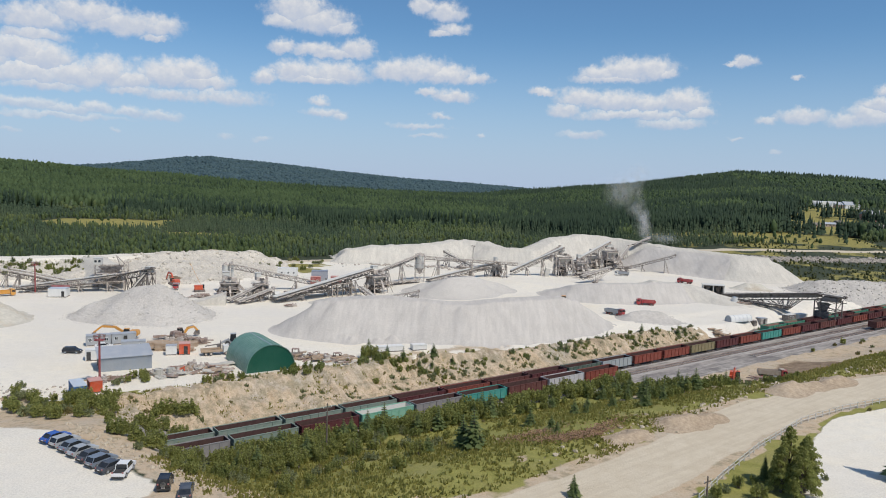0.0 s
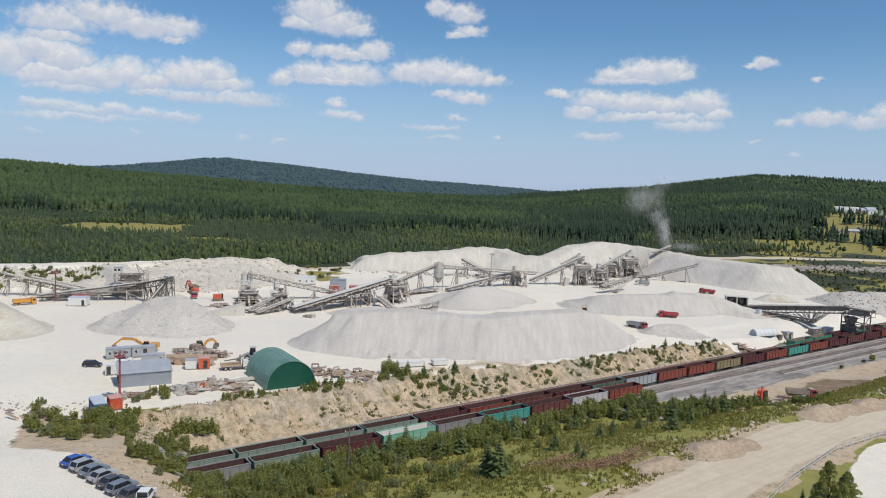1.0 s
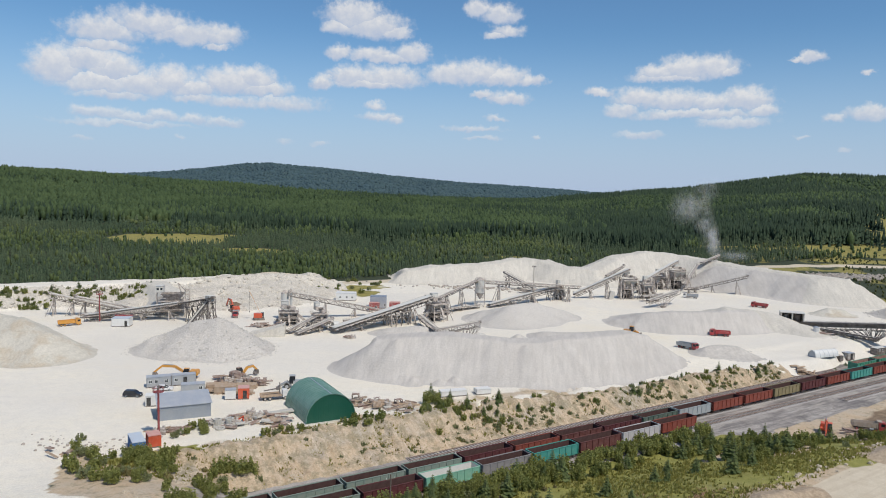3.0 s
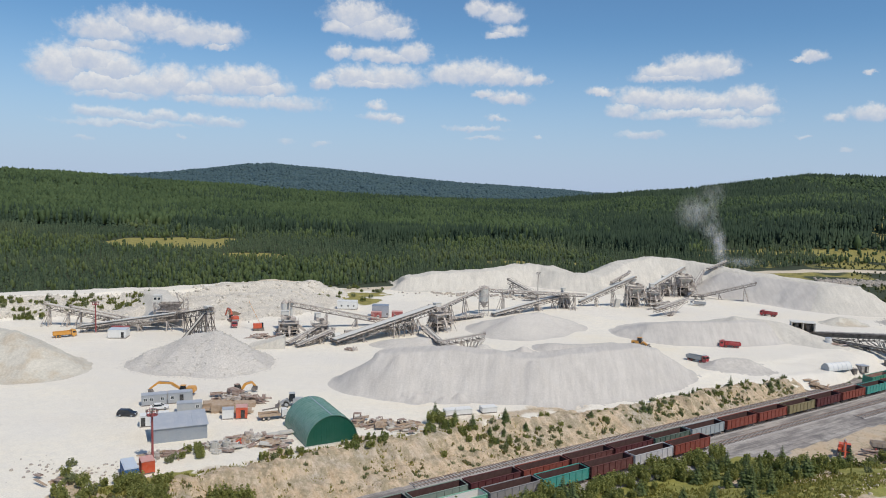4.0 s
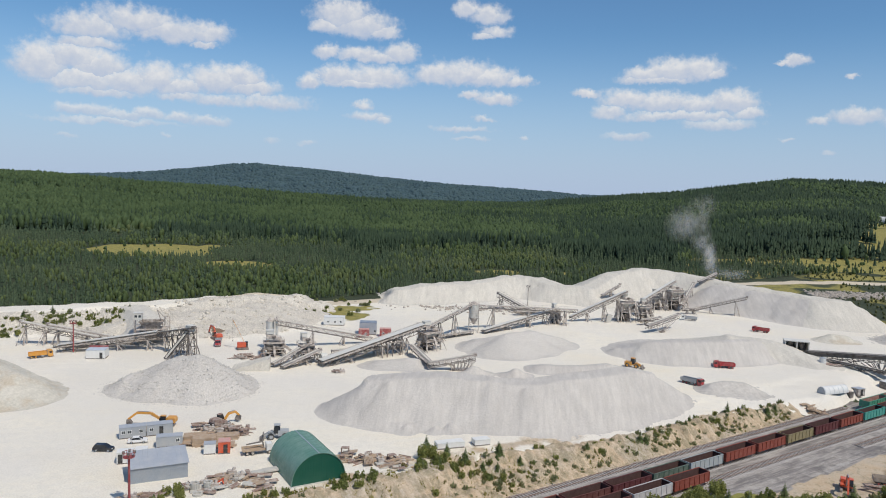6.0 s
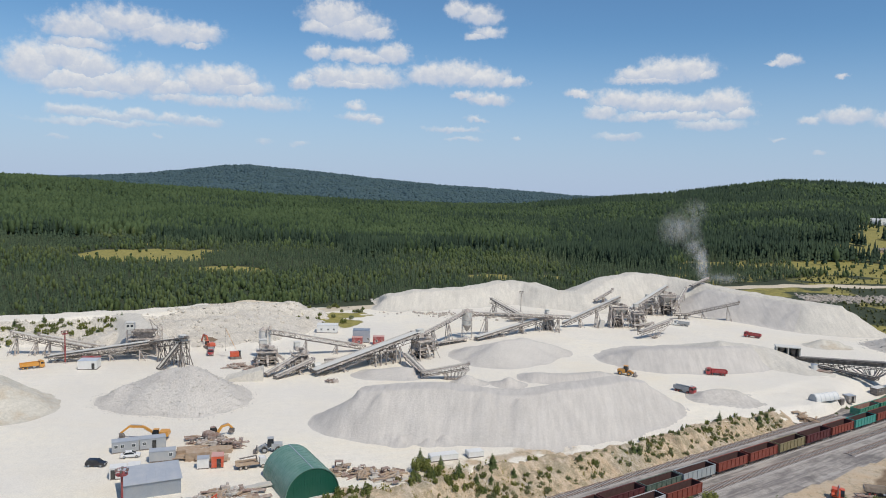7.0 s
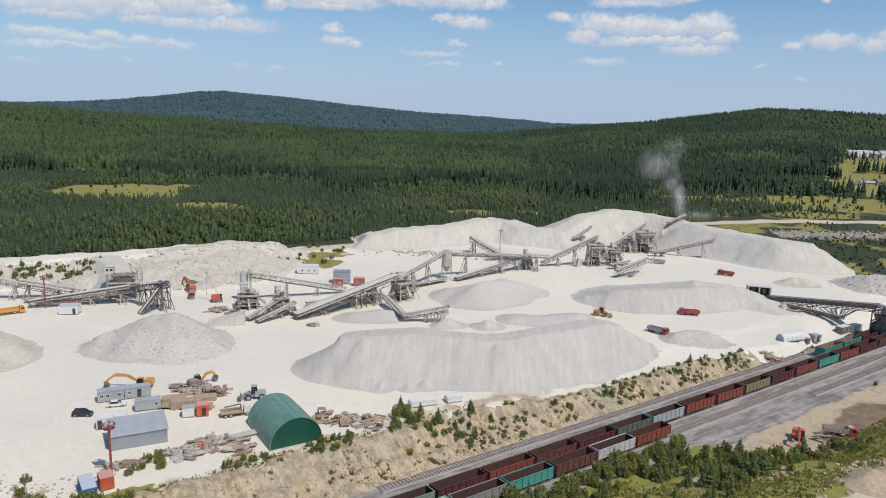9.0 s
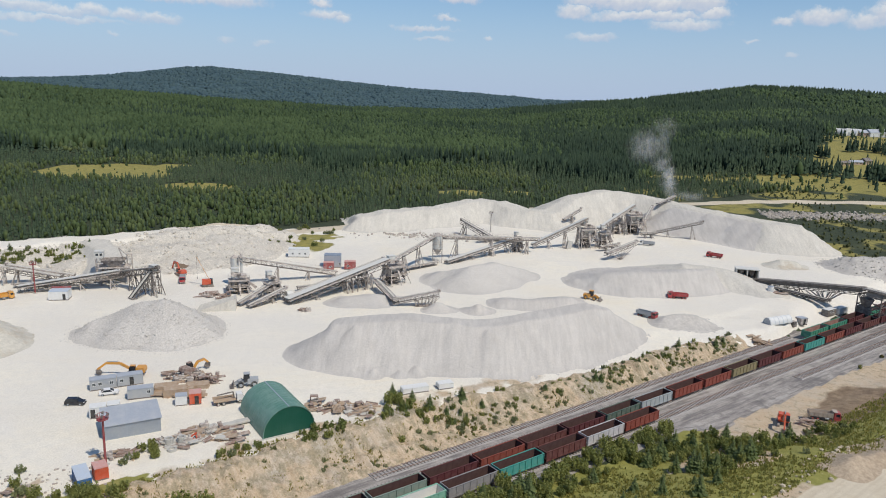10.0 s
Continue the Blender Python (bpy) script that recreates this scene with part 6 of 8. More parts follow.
conveyor("conveyor from the screen up the white mound", (93.0, 414.0, 4.0), (108.5, 452.0, 11.6), 1.4, 1.2, (0.4, 0.8))
conveyor("short conveyor at the mound's top", (112.0, 455.0, 12.6), (123.5, 461.0, 17.0), 1.6, 1.2, (0.5,))
conveyor("slim radial stacker reaching over the yard", (99.5, 418.0, 1.2), (125.5, 407.0, 10.8), 1.2, 1.0, (0.35, 0.8))
conveyor("stacker conveyor with a splayed lattice frame", (63.0, 348.5, 3.6), (80.0, 362.5, 7.2), 1.8, 1.3, (), frame_mat="steel")
sp = thing("splayed_trestle", put(70.8, 352.5, 40), "splayed lattice trestle on a single foot", "support")
tr = Shape()
for k in range(-3, 4):
    for y in (-0.9, 0.9):
        tr.beam((0.2 * k, y * 0.5, 0), (k * 2.3 + 1.5, y, 4.0 + 0.42 * k), 0.15)
part("frame", tr, "steel", sp)
part("foot", Shape().box(0, 0, -0.1, 2.4, 1.6, 0.7), "steel_dark", sp)
conveyor("short low conveyor between screens", (63.5, 368.0, 2.6), (73.5, 372.0, 3.6), 1.6, 0.9, (0.3, 0.7))
conveyor("short low conveyor below the third screen", (92.5, 408.0, 2.8), (101.0, 409.0, 3.4), 1.6, 0.9, (0.3, 0.7))
conveyor("thin raised jib conveyor before the mound", (51.5, 424.0, 6.0), (62.5, 432.0, 11.5), 1.0, 0.9, (0.5,))
fan = thing("stacker_trestle", put(-18.0, 261.8, 10), "dusty lattice fan below the small stacker", "support")
tr = Shape()
for k in range(-2, 5):
    for y in (-0.8, 0.8):
        tr.beam((k * 0.9, y * 0.8, 0), (k * 1.5 + 0.6, y, 3.0 + 0.2 * k), 0.16)
        tr.beam((k * 0.9 + 0.9, y * 0.8, 0), (k * 1.5 - 0.4, y, 3.0 + 0.2 * k), 0.13)
part("frame", tr, "steel", fan)
part("axle", Shape().box(1.0, 0, -0.05, 6.0, 2.0, 0.4), "steel_dark", fan)
bl = thing("concrete_block", put(48.6, 370.5, 20), "leaning pale concrete slab", "slab")
part("slab", Shape().box(0, 0, -0.1, 2.6, 1.4, 4.2, 0, 12), "concrete", bl)
rw = thing("retaining_block", put(-81.2, 249.0, 15), "pale concrete ramp wall below the crusher unit", "wall")
ramp = Shape()
ramp.add([(-15, -2.6, -0.3), (0, -2.6, -0.3), (0, 3.4, -0.3), (-13, 3.4, -0.3), (-13, -1.0, 0.4), (0, -1.6, 4.1), (0, 3.0, 4.3), (-12, 3.0, 1.2)],
         [(0, 3, 2, 1), (4, 5, 6, 7), (0, 1, 5, 4), (1, 2, 6, 5), (2, 3, 7, 6), (3, 0, 4, 7)])
part("wall", ramp, "spoil", rw)
part("kerb", Shape().box(-0.25, 0.7, 4.15, 0.5, 4.8, 0.3), "concrete", rw)

# the loading conveyor over the siding
lc = thing("feed_shed", put(118.6, 321.0, -12), "grey three-bay feed shed against the gravel slope", "shed")
for x in (-4.4, 0.0, 4.4):
    part("wall", Shape().box(x, 0, -0.3, 0.45, 5.0, 5.4), "concrete", lc)
part("roof", Shape().box(0, 0.2, 5.1, 9.6, 5.6, 0.3), "cover", lc)
part("back_wall", Shape().box(0, 2.3, -0.2, 9.0, 0.3, 5.2), "steel_dark", lc)
for x in (-2.2, 2.2):
    part("hopper", Shape().tube((x, 0.3, 0.4), (x, 0.3, 4.4), 0.5, 10, 1.3), "steel_dark", lc)
conveyor("long dark covered loading conveyor toward the siding", (122.0, 319.0, 1.3), (149.0, 284.5, 7.9), 3.0, 1.9, (0.3, 0.42), frame_mat="steel_dark", belt="belt")
conveyor("loading conveyor's level end above the wagons", (149.0, 284.5, 7.9), (155.0, 277.0, 7.6), 3.0, 1.9, (), frame_mat="steel_dark")
conveyor("ground conveyor below the loading belt", (124.0, 308.0, 1.2), (139.0, 289.0, 1.4), 1.6, 0.8, (0.3, 0.6), frame_mat="steel_dark", belt="dark")
gal = thing("conveyor_gallery", pose(122.0, 319.0, 0), "dark dusty sheet-clad gallery of the loading conveyor", "conveyor gallery")
g0, g1 = Vector((0, 0, 1.1)), Vector((27.0, -34.5, 7.7))
sidew = (g1 - g0).cross(Vector((0, 0, 1))).normalized()
for sgn in (-1, 1):
    part("side_sheet", Shape().beam(g0 + sidew * (1.62 * sgn) + Vector((0, 0, -0.5)), g1 + sidew * (1.62 * sgn) + Vector((0, 0, -0.5)), 0.08, 1.5), "gallery", gal)
    post = Shape()
    for k in range(19):
        e = g0.lerp(g1, k / 18) + sidew * (1.7 * sgn)
        post.beam(e + Vector((0, 0, -1.4)), e + Vector((0, 0, 0.5)), 0.14)
    part("stiffener_row", post, "steel_dark", gal)
part("roof_sheet", Shape().beam(g0 + Vector((0, 0, 0.55)), g1 + Vector((0, 0, 0.55)), 3.5, 0.1), "gallery", gal)
sp2 = thing("splayed_trestle", put(140.3, 295.6, -52), "splayed dusty trestle below the loading conveyor", "support")
tr = Shape()
for k in (-3, -1, 1, 3):
    for y in (-1.4, 1.4):
        tr.beam((0.15 * k, y * 0.7, 0), (k * 2.3, y, 4.3 + 0.44 * k), 0.34)
        tr.beam((0.15 * k, -y * 0.7, 0), (k * 1.5, y, 4.2 + 0.29 * k), 0.24)
part("frame", tr, "steel", sp2)
bunker = thing("loading_bunker", put(151.0, 281.5, -52), "dark steel loading bunker with dusty frame", "bunker")
part("frame", frame_tower(Shape(), 0, 0, -0.5, 10.4, 8.5, 5.0, 3, 0.36), "steel_dark", bunker)
part("hopper", Shape().tube((-2.0, 0, 4.6), (-2.0, 0, 9.0), 1.0, 4, 2.9), "steel_dark", bunker)
part("control_box", Shape().box(-2.6, 0, 3.0, 4.6, 3.4, 2.6), "steel_dark", bunker)
part("head_cover", Shape().box(1.2, 0, 10.4, 6.0, 3.4, 1.2).box(1.2, 0, 11.6, 6.4, 3.8, 0.15), "gallery", bunker)
tk = thing("water_tank", put(121.2, 301.0), "small white upright tank beside the loading conveyor", "tank")
part("shell", Shape().tube((0, 0, -0.1), (0, 0, 2.8), 1.2, 16), "white", tk)
part("lid", Shape().tube((0, 0, 2.8), (0, 0, 3.1), 1.2, 16, 0.3), "zinc", tk)


# ---- vehicles ----
def wheel(parent, x, y, r, w, mat="tyre", hub="steel"):
    t = part("wheel", Shape().tube((x, y - w / 2, r), (x, y + w / 2, r), r, 16), mat, parent)
    s = 1 if y > 0 else -1
    part("rim", Shape().tube((x, y + s * (w / 2 - 0.02), r), (x, y + s * (w / 2 + 0.03), r), r * 0.55, 12), hub, t)


def block(shape, profile, wide, cx=0.0):
    """A side profile of (x, z) as wide as given, slightly drawn in at the top."""
    zs = [z for _, z in profile]
    lo, hi = min(zs), max(zs)
    n = len(profile)
    c = []
    for s in (-1, 1):
        for x, z in profile:
            k = 1 - 0.1 * ((z - lo) / (hi - lo)) ** 2
            c.append((x, cx + s * wide / 2 * k, z))
    return shape.add(c, [tuple(range(n)), tuple(range(2 * n - 1, n - 1, -1))] + [(k, n + k, n + (k + 1) % n, (k + 1) % n) for k in range(n)])


def car(at, mat, label, kind="saloon"):
    c = thing("car", at, label, "car", "cars in the car park")
    L, Wd = (4.5, 1.78)
    if kind == "saloon":
        body = [(-2.2, 0.35), (-2.25, 0.75), (-2.15, 0.95), (1.0, 1.0), (2.1, 0.85), (2.25, 0.6), (2.2, 0.35)]
        cabin_p = [(-1.75, 0.95), (-1.15, 1.42), (0.35, 1.46), (1.15, 0.98)]
    elif kind == "estate":
        body = [(-2.2, 0.38), (-2.25, 0.8), (-2.2, 1.0), (1.1, 1.05), (2.1, 0.9), (2.25, 0.65), (2.2, 0.38)]
        cabin_p = [(-2.15, 1.0), (-1.8, 1.6), (0.4, 1.62), (1.2, 1.03)]
    elif kind == "pickup":
        L = 5.3
        body = [(-2.65, 0.5), (-2.65, 1.08), (0.1, 1.08), (1.5, 1.12), (2.5, 1.0), (2.65, 0.8), (2.6, 0.5)]
        cabin_p = [(-1.05, 1.08), (-0.95, 1.75), (0.75, 1.75), (1.5, 1.1)]
    else:
        body = [(-1.9, 0.55), (-1.95, 1.1), (0.75, 1.12), (1.8, 1.08), (1.9, 0.8), (1.9, 0.55)]
        cabin_p = [(-1.92, 1.1), (-1.85, 1.85), (0.4, 1.85), (0.8, 1.1)]
    b = part("body", block(Shape(), body, Wd), mat, c)
    g = part("cabin", block(Shape(), cabin_p, Wd * 0.94), "car_glass", c, "dark glazed cabin")
    top = max(p[1] for p in cabin_p)
    part("roof", Shape().box((cabin_p[1][0] + cabin_p[2][0]) / 2, 0, top - 0.03, cabin_p[2][0] - cabin_p[1][0], Wd * 0.84, 0.06), mat, c)
    for sgn in (-1, 1):
        for i in (0, 3):
            lo, hi = (cabin_p[0], cabin_p[1]) if i == 0 else (cabin_p[3], cabin_p[2])
            part("pillar", Shape().beam((lo[0], sgn * Wd * 0.46, lo[1]), (hi[0], sgn * Wd * 0.43, hi[1]), 0.09, 0.1), mat, g)
        part("headlight", Shape().box(body[-2][0] - 0.08, sgn * Wd * 0.34, body[-2][1] + 0.02, 0.16, 0.4, 0.16), "lamp_glass", b)
        part("tail_light", Shape().box(body[1][0] + 0.04, sgn * Wd * 0.4, body[1][1] - 0.02, 0.1, 0.24, 0.2), "red", b)
        part("mirror", Shape().box(cabin_p[3][0] - 0.3, sgn * (Wd / 2 + 0.08), 1.0 if kind != "pickup" else 1.2, 0.14, 0.16, 0.14), mat, b)
    part("bumper", Shape().box(body[-1][0] + 0.02, 0, 0.36, 0.12, Wd * 0.92, 0.2).box(body[0][0] - 0.02, 0, 0.36, 0.12, Wd * 0.92, 0.2), "dark", b)
    part("number_plate", Shape().box(body[1][0] - 0.03, 0, 0.62, 0.03, 0.5, 0.12), "white", b)
    if kind == "pickup":
        part("load_bed", Shape().box(-1.85, 0, 1.0, 1.5, Wd * 0.82, 0.1), "dark", c)
    if kind == "jeep":
        part("spare_wheel", Shape().tube((-2.12, 0, 1.15), (-1.92, 0, 1.15), 0.36, 14), "tyre", c)
    r = 0.33 if kind in ("saloon", "estate") else 0.4
    for x in (-1.38 if kind != "pickup" else -1.6, 1.38 if kind != "jeep" else 1.2):
        for y in (-Wd / 2 + 0.08, Wd / 2 - 0.08):
            wheel(c, x, y, r, 0.22, "tyre", "zinc")
    return c


KERB = [(-59.6, 100.9), (-57.2, 99.4), (-54.8, 97.7), (-52.5, 96.0), (-50.0, 94.2), (-47.7, 92.5), (-45.2, 90.7)]
for (x, y), (mat, label, kind) in zip(KERB, (
        ("car_blue", "bright blue saloon car parked in the row", "saloon"), ("car_silver", "silver estate car parked in the row", "estate"),
        ("car_steel", "blue-grey saloon car parked in the row", "saloon"), ("car_silver", "pale silver saloon car parked in the row", "saloon"),
        ("car_dark", "dark grey saloon car parked in the row", "saloon"), ("car_steel", "grey-blue estate car parked in the row", "estate"),
        ("car_dark", "charcoal saloon car parked in the row", "saloon"))):
    car(put(x + 0.6, y + 1.6, 64), M[mat], label, kind)
car(put(-42.3, 91.2, 97), M["car_white"], "white pickup truck with an open load bed", "pickup")
car(put(-34.6, 87.4, 104), M["car_black"], "black off-road car with a spare wheel behind", "jeep")
car(put(-30.8, 85.2, 106), M["car_dark"], "dark grey hatchback parked apart", "estate")
car(put(-93.8, 169.4, 8), M["car_black"], "black car parked beside the site cabins", "estate")
car(put(-89.0, 176.0, 24), M["car_white"], "white car between the site cabins", "saloon")


def dump_truck(at, cab, bed, label, axles=4, load=False):
    t = thing("dump_truck", at @ Matrix.Scale(0.86, 4), label, "dump truck", "dump trucks")
    part("chassis", Shape().box(-0.3, 0.45, 0.75, 8.0, 0.2, 0.32).box(-0.3, -0.45, 0.75, 8.0, 0.2, 0.32).box(-1, 0, 0.8, 0.4, 1.1, 0.2), "steel_dark", t)
    c = part("cab", block(Shape(), [(2.5, 0.6), (2.5, 2.75), (2.75, 2.95), (4.1, 2.9), (4.35, 1.8), (4.4, 0.6)], 2.45), cab, t)
    part("windscreen", Shape().beam((4.32, 0, 1.9), (4.16, 0, 2.7), 2.1, 0.06), "car_glass", c)
    for s in (-1, 1):
        part("side_window", Shape().box(3.5, s * 1.2, 1.8, 1.0, 0.08, 0.75), "car_glass", c)
        part("headlight", Shape().box(4.42, s * 0.9, 0.8, 0.08, 0.35, 0.22), "lamp_glass", c)
        part("mirror", Shape().box(4.3, s * 1.4, 1.9, 0.1, 0.2, 0.5), "dark", c)
    part("bumper", Shape().box(4.45, 0, 0.45, 0.2, 2.4, 0.35), "steel_dark", c)
    b = Shape()
    b.prism([(-4.4, 1.15), (-4.5, 1.25), (-4.5, 2.45), (2.15, 2.6), (2.2, 1.15)], -1.24, -1.14)
    b.prism([(-4.4, 1.15), (-4.5, 1.25), (-4.5, 2.45), (2.15, 2.6), (2.2, 1.15)], 1.14, 1.24)
    b.box(-1.1, 0, 1.12, 6.7, 2.3, 0.14).box(2.17, 0, 1.15, 0.12, 2.3, 1.6)
    body = part("tipper_body", b, bed, t)
    part("tailgate", Shape().box(-4.46, 0, 1.25, 0.1, 2.26, 1.15), bed, body)
    part("cab_guard", Shape().box(2.75, 0, 3.02, 1.3, 2.3, 0.1), bed, body)
    for k in range(6):
        for s in (-1, 1):
            part("rib", Shape().box(-4.1 + k * 1.2, s * 1.29, 1.2, 0.14, 0.1, 1.25), bed, body)
    if load:
        part("load", Shape().add([(-4.2, -1.1, 2.3), (2.0, -1.1, 2.3), (2.0, 1.1, 2.3), (-4.2, 1.1, 2.3), (-2.6, 0, 2.9), (0.8, 0, 3.0)],
                                 [(0, 1, 5, 4), (1, 2, 5), (2, 3, 4, 5), (3, 0, 4)]), "gravel", t)
    for x in ((3.4, 1.7, -1.9, -3.3) if axles == 4 else (3.4, -1.9, -3.3)):
        for s in (-1, 1):
            wheel(t, x, s * 1.02, 0.52, 0.36, "tyre", cab)
    part("fuel_tank", Shape().tube((0.1, -1.05, 0.75), (1.1, -1.05, 0.75), 0.3, 10), "zinc", t)
    return t


dump_truck(put(80.2, 287.3, 176), "truck_red", "truck_red", "red tipper lorry below the gravel bank")
dump_truck(put(62.3, 260.8, -42), "truck_red", "grey", "tipper lorry with a red cab and grey body")
dump_truck(put(119.0, 364.5, 150), "truck_red", "truck_red", "dusty red tipper lorry on the haul road")
dump_truck(put(91.5, 388.0, 165), "white", "grey", "white-cabbed tipper lorry under a stacker", 3)
dump_truck(put(91.6, 190.0, -12), "truck_red", "sand_bed", "sand-coloured tipper lorry with a red cab beside the siding")
dump_truck(put(-163.6, 248.0, 40), "yellow", "yellow", "orange-yellow quarry lorry near the conveyors", 3)
dump_truck(put(-112.8, 280.6, -70), "truck_red", "grey", "small red-cabbed lorry beside the excavator", 3)


def excavator(at, paint_mat, label, swing=0.0, reach=1.0, boom_mat=None, rise=1.0):
    e = thing("excavator", at, label, "excavator", "excavators")
    for s in (-1, 1):
        tr = Shape().prism([(-2.0, 0.25), (-1.75, 0.0), (1.75, 0.0), (2.0, 0.25), (2.0, 0.6), (1.7, 0.9), (-1.7, 0.9), (-2.0, 0.6)], s * 1.25 - 0.3, s * 1.25 + 0.3)
        t = part("track", tr, "steel_dark", e)
        for k in range(5):
            part("roller", Shape().tube((-1.5 + k * 0.75, s * 1.25 - 0.33, 0.35), (-1.5 + k * 0.75, s * 1.25 + 0.33, 0.35), 0.22, 8), "rust", t)
    part("turntable", Shape().tube((0, 0, 0.7), (0, 0, 1.05), 0.9, 14), "steel_dark", e)
    m = Matrix.Rotation(radians(swing), 4, "Z")
    up = Shape().box(-0.9, -0.1, 1.05, 3.6, 2.6, 0.5).box(-1.7, 0, 1.5, 2.0, 2.5, 0.9)
    up.v = [tuple(m @ Vector(v)) for v in up.v]
    house = part("upper_body", up, paint_mat, e)
    cw = block(Shape(), [(-2.9, 1.1), (-3.0, 1.6), (-2.85, 2.3), (-2.3, 2.35), (-2.3, 1.1)], 2.5)
    cw.v = [tuple(m @ Vector(v)) for v in cw.v]
    part("counterweight", cw, paint_mat, house)
    cb = block(Shape(), [(-0.5, 1.5), (-0.5, 2.95), (0.7, 2.95), (1.05, 2.2), (1.05, 1.5)], 1.0, 0.75)
    cb.v = [tuple(m @ Vector(v)) for v in cb.v]
    cabp = part("cab", cb, "car_glass", e)
    rf = Shape().box(0.1, 0.75, 2.95, 1.35, 1.05, 0.1)
    rf.v = [tuple(m @ Vector(v)) for v in rf.v]
    part("cab_roof", rf, paint_mat, cabp)
    r = reach
    joints = [(0.9, 1.6), (2.6 * r, 1.6 + 2.8 * rise), (5.2 * r, 1.6 + 3.0 * rise), (6.9 * r, 1.6)]
    boom = Shape()
    for i in range(2):
        (x0, z0), (x1, z1) = joints[i], joints[i + 1]
        boom.beam((x0, -0.25, z0), (x1, -0.25, z1), 0.42, 0.62)
    boom.v = [tuple(m @ Vector(v)) for v in boom.v]
    part("boom", boom, boom_mat or paint_mat, e)
    stick = Shape().beam((joints[2][0], -0.25, joints[2][1]), (joints[3][0], -0.25, joints[3][1]), 0.36, 0.5)
    stick.v = [tuple(m @ Vector(v)) for v in stick.v]
    part("stick", stick, boom_mat or paint_mat, e)
    bk = Shape().prism([(joints[3][0] - 0.3, 1.7), (joints[3][0] + 0.3, 1.6), (joints[3][0] + 0.2, 0.5), (joints[3][0] - 0.9, 0.35), (joints[3][0] - 1.0, 0.8)], -0.85, 0.35)
    bk.v = [tuple(m @ Vector(v)) for v in bk.v]
    part("bucket", bk, "steel_dark", e)
    ram = Shape().beam((1.3, -0.25, 1.6), (2.6 * r, -0.25, 1.6 + 2.0 * rise), 0.2).beam((3.0 * r, -0.25, 1.9 + 3.0 * rise), (5.0 * r, -0.25, 1.9 + 3.1 * rise), 0.18)
    ram.v = [tuple(m @ Vector(v)) for v in ram.v]
    part("ram", ram, "zinc", e)
    return e


excavator(put(-88.5, 188.6, 190), "yellow", "yellow crawler excavator with boom out behind the cabins", reach=1.35, rise=0.6)
excavator(put(80.5, 187.6, 250), "orange_red", "red crawler excavator on the bare ground by the siding")
excavator(put(-116.5, 287.5, 140), "orange_red", "orange-red excavator digging at the quarry wall")
excavator(put(-74.5, 191.5, 60), "rust", "rusty dismantled excavator among scrap", boom_mat="yellow", reach=0.8, rise=0.45)


def wheel_loader(at, mat, label):
    w = thing("wheel_loader", at, label, "wheel loader", "wheel loaders")
    part("rear_body", block(Shape(), [(-3.0, 0.8), (-3.1, 2.0), (-0.4, 2.2), (-0.3, 0.8)], 2.2), mat, w)
    part("front_frame", Shape().box(1.0, 0, 0.8, 2.0, 1.3, 0.9), mat, w)
    cab = part("cab", block(Shape(), [(-0.9, 2.1), (-0.9, 3.4), (0.5, 3.4), (0.7, 2.1), (0.5, 1.4), (-0.9, 1.4)], 1.6), "car_glass", w)
    part("cab_roof", Shape().box(-0.2, 0, 3.4, 1.6, 1.6, 0.12), mat, cab)
    for s in (-1, 1):
        part("lift_arm", Shape().beam((0.9, s * 0.55, 1.9), (3.2, s * 0.55, 0.7), 0.2, 0.4), mat, w)
        for x in (-2.0, 1.3):
            wheel(w, x, s * 1.15, 0.78, 0.55, "tyre", mat)
    part("bucket", Shape().prism([(3.0, 0.15), (4.1, 0.1), (3.4, 0.45), (3.2, 1.3), (3.0, 1.3)], -1.45, 1.45), "steel_dark", w)


wheel_loader(put(-57.6, 185.2, 200), "grey", "dusty grey-blue wheel loader behind the hangar")
wheel_loader(put(45.8, 280.0, -25), "yellow", "yellow wheel loader on the gravel bank")


def flatbed(at):
    t = thing("flatbed_truck", at, "old flatbed lorry with a white cab", "lorry")
    part("chassis", Shape().box(0, 0, 0.7, 7.0, 0.9, 0.3), "steel_dark", t)
    c = part("cab", block(Shape(), [(2.0, 0.7), (2.0, 2.4), (3.3, 2.4), (3.6, 1.6), (3.7, 0.7)], 2.2), "white", t)
    part("windscreen", Shape().beam((3.58, 0, 1.65), (3.34, 0, 2.3), 1.9, 0.06), "car_glass", c)
    bed = part("load_bed", Shape().box(-0.9, 0, 1.0, 5.2, 2.4, 0.14), "wood", t)
    for s in (-1, 1):
        part("side_board", Shape().box(-0.9, s * 1.18, 1.14, 5.2, 0.06, 0.5), "wood", bed)
        for x in (2.7, -1.2, -2.4):
            wheel(t, x, s * 0.95, 0.48, 0.3)
    part("jib", Shape().beam((1.5, 0, 1.2), (1.2, 0, 2.8), 0.3).beam((1.2, 0, 2.8), (-2.6, 0, 2.4), 0.25), "steel_dark", t)


flatbed(put(-58.6, 174.4, 28))


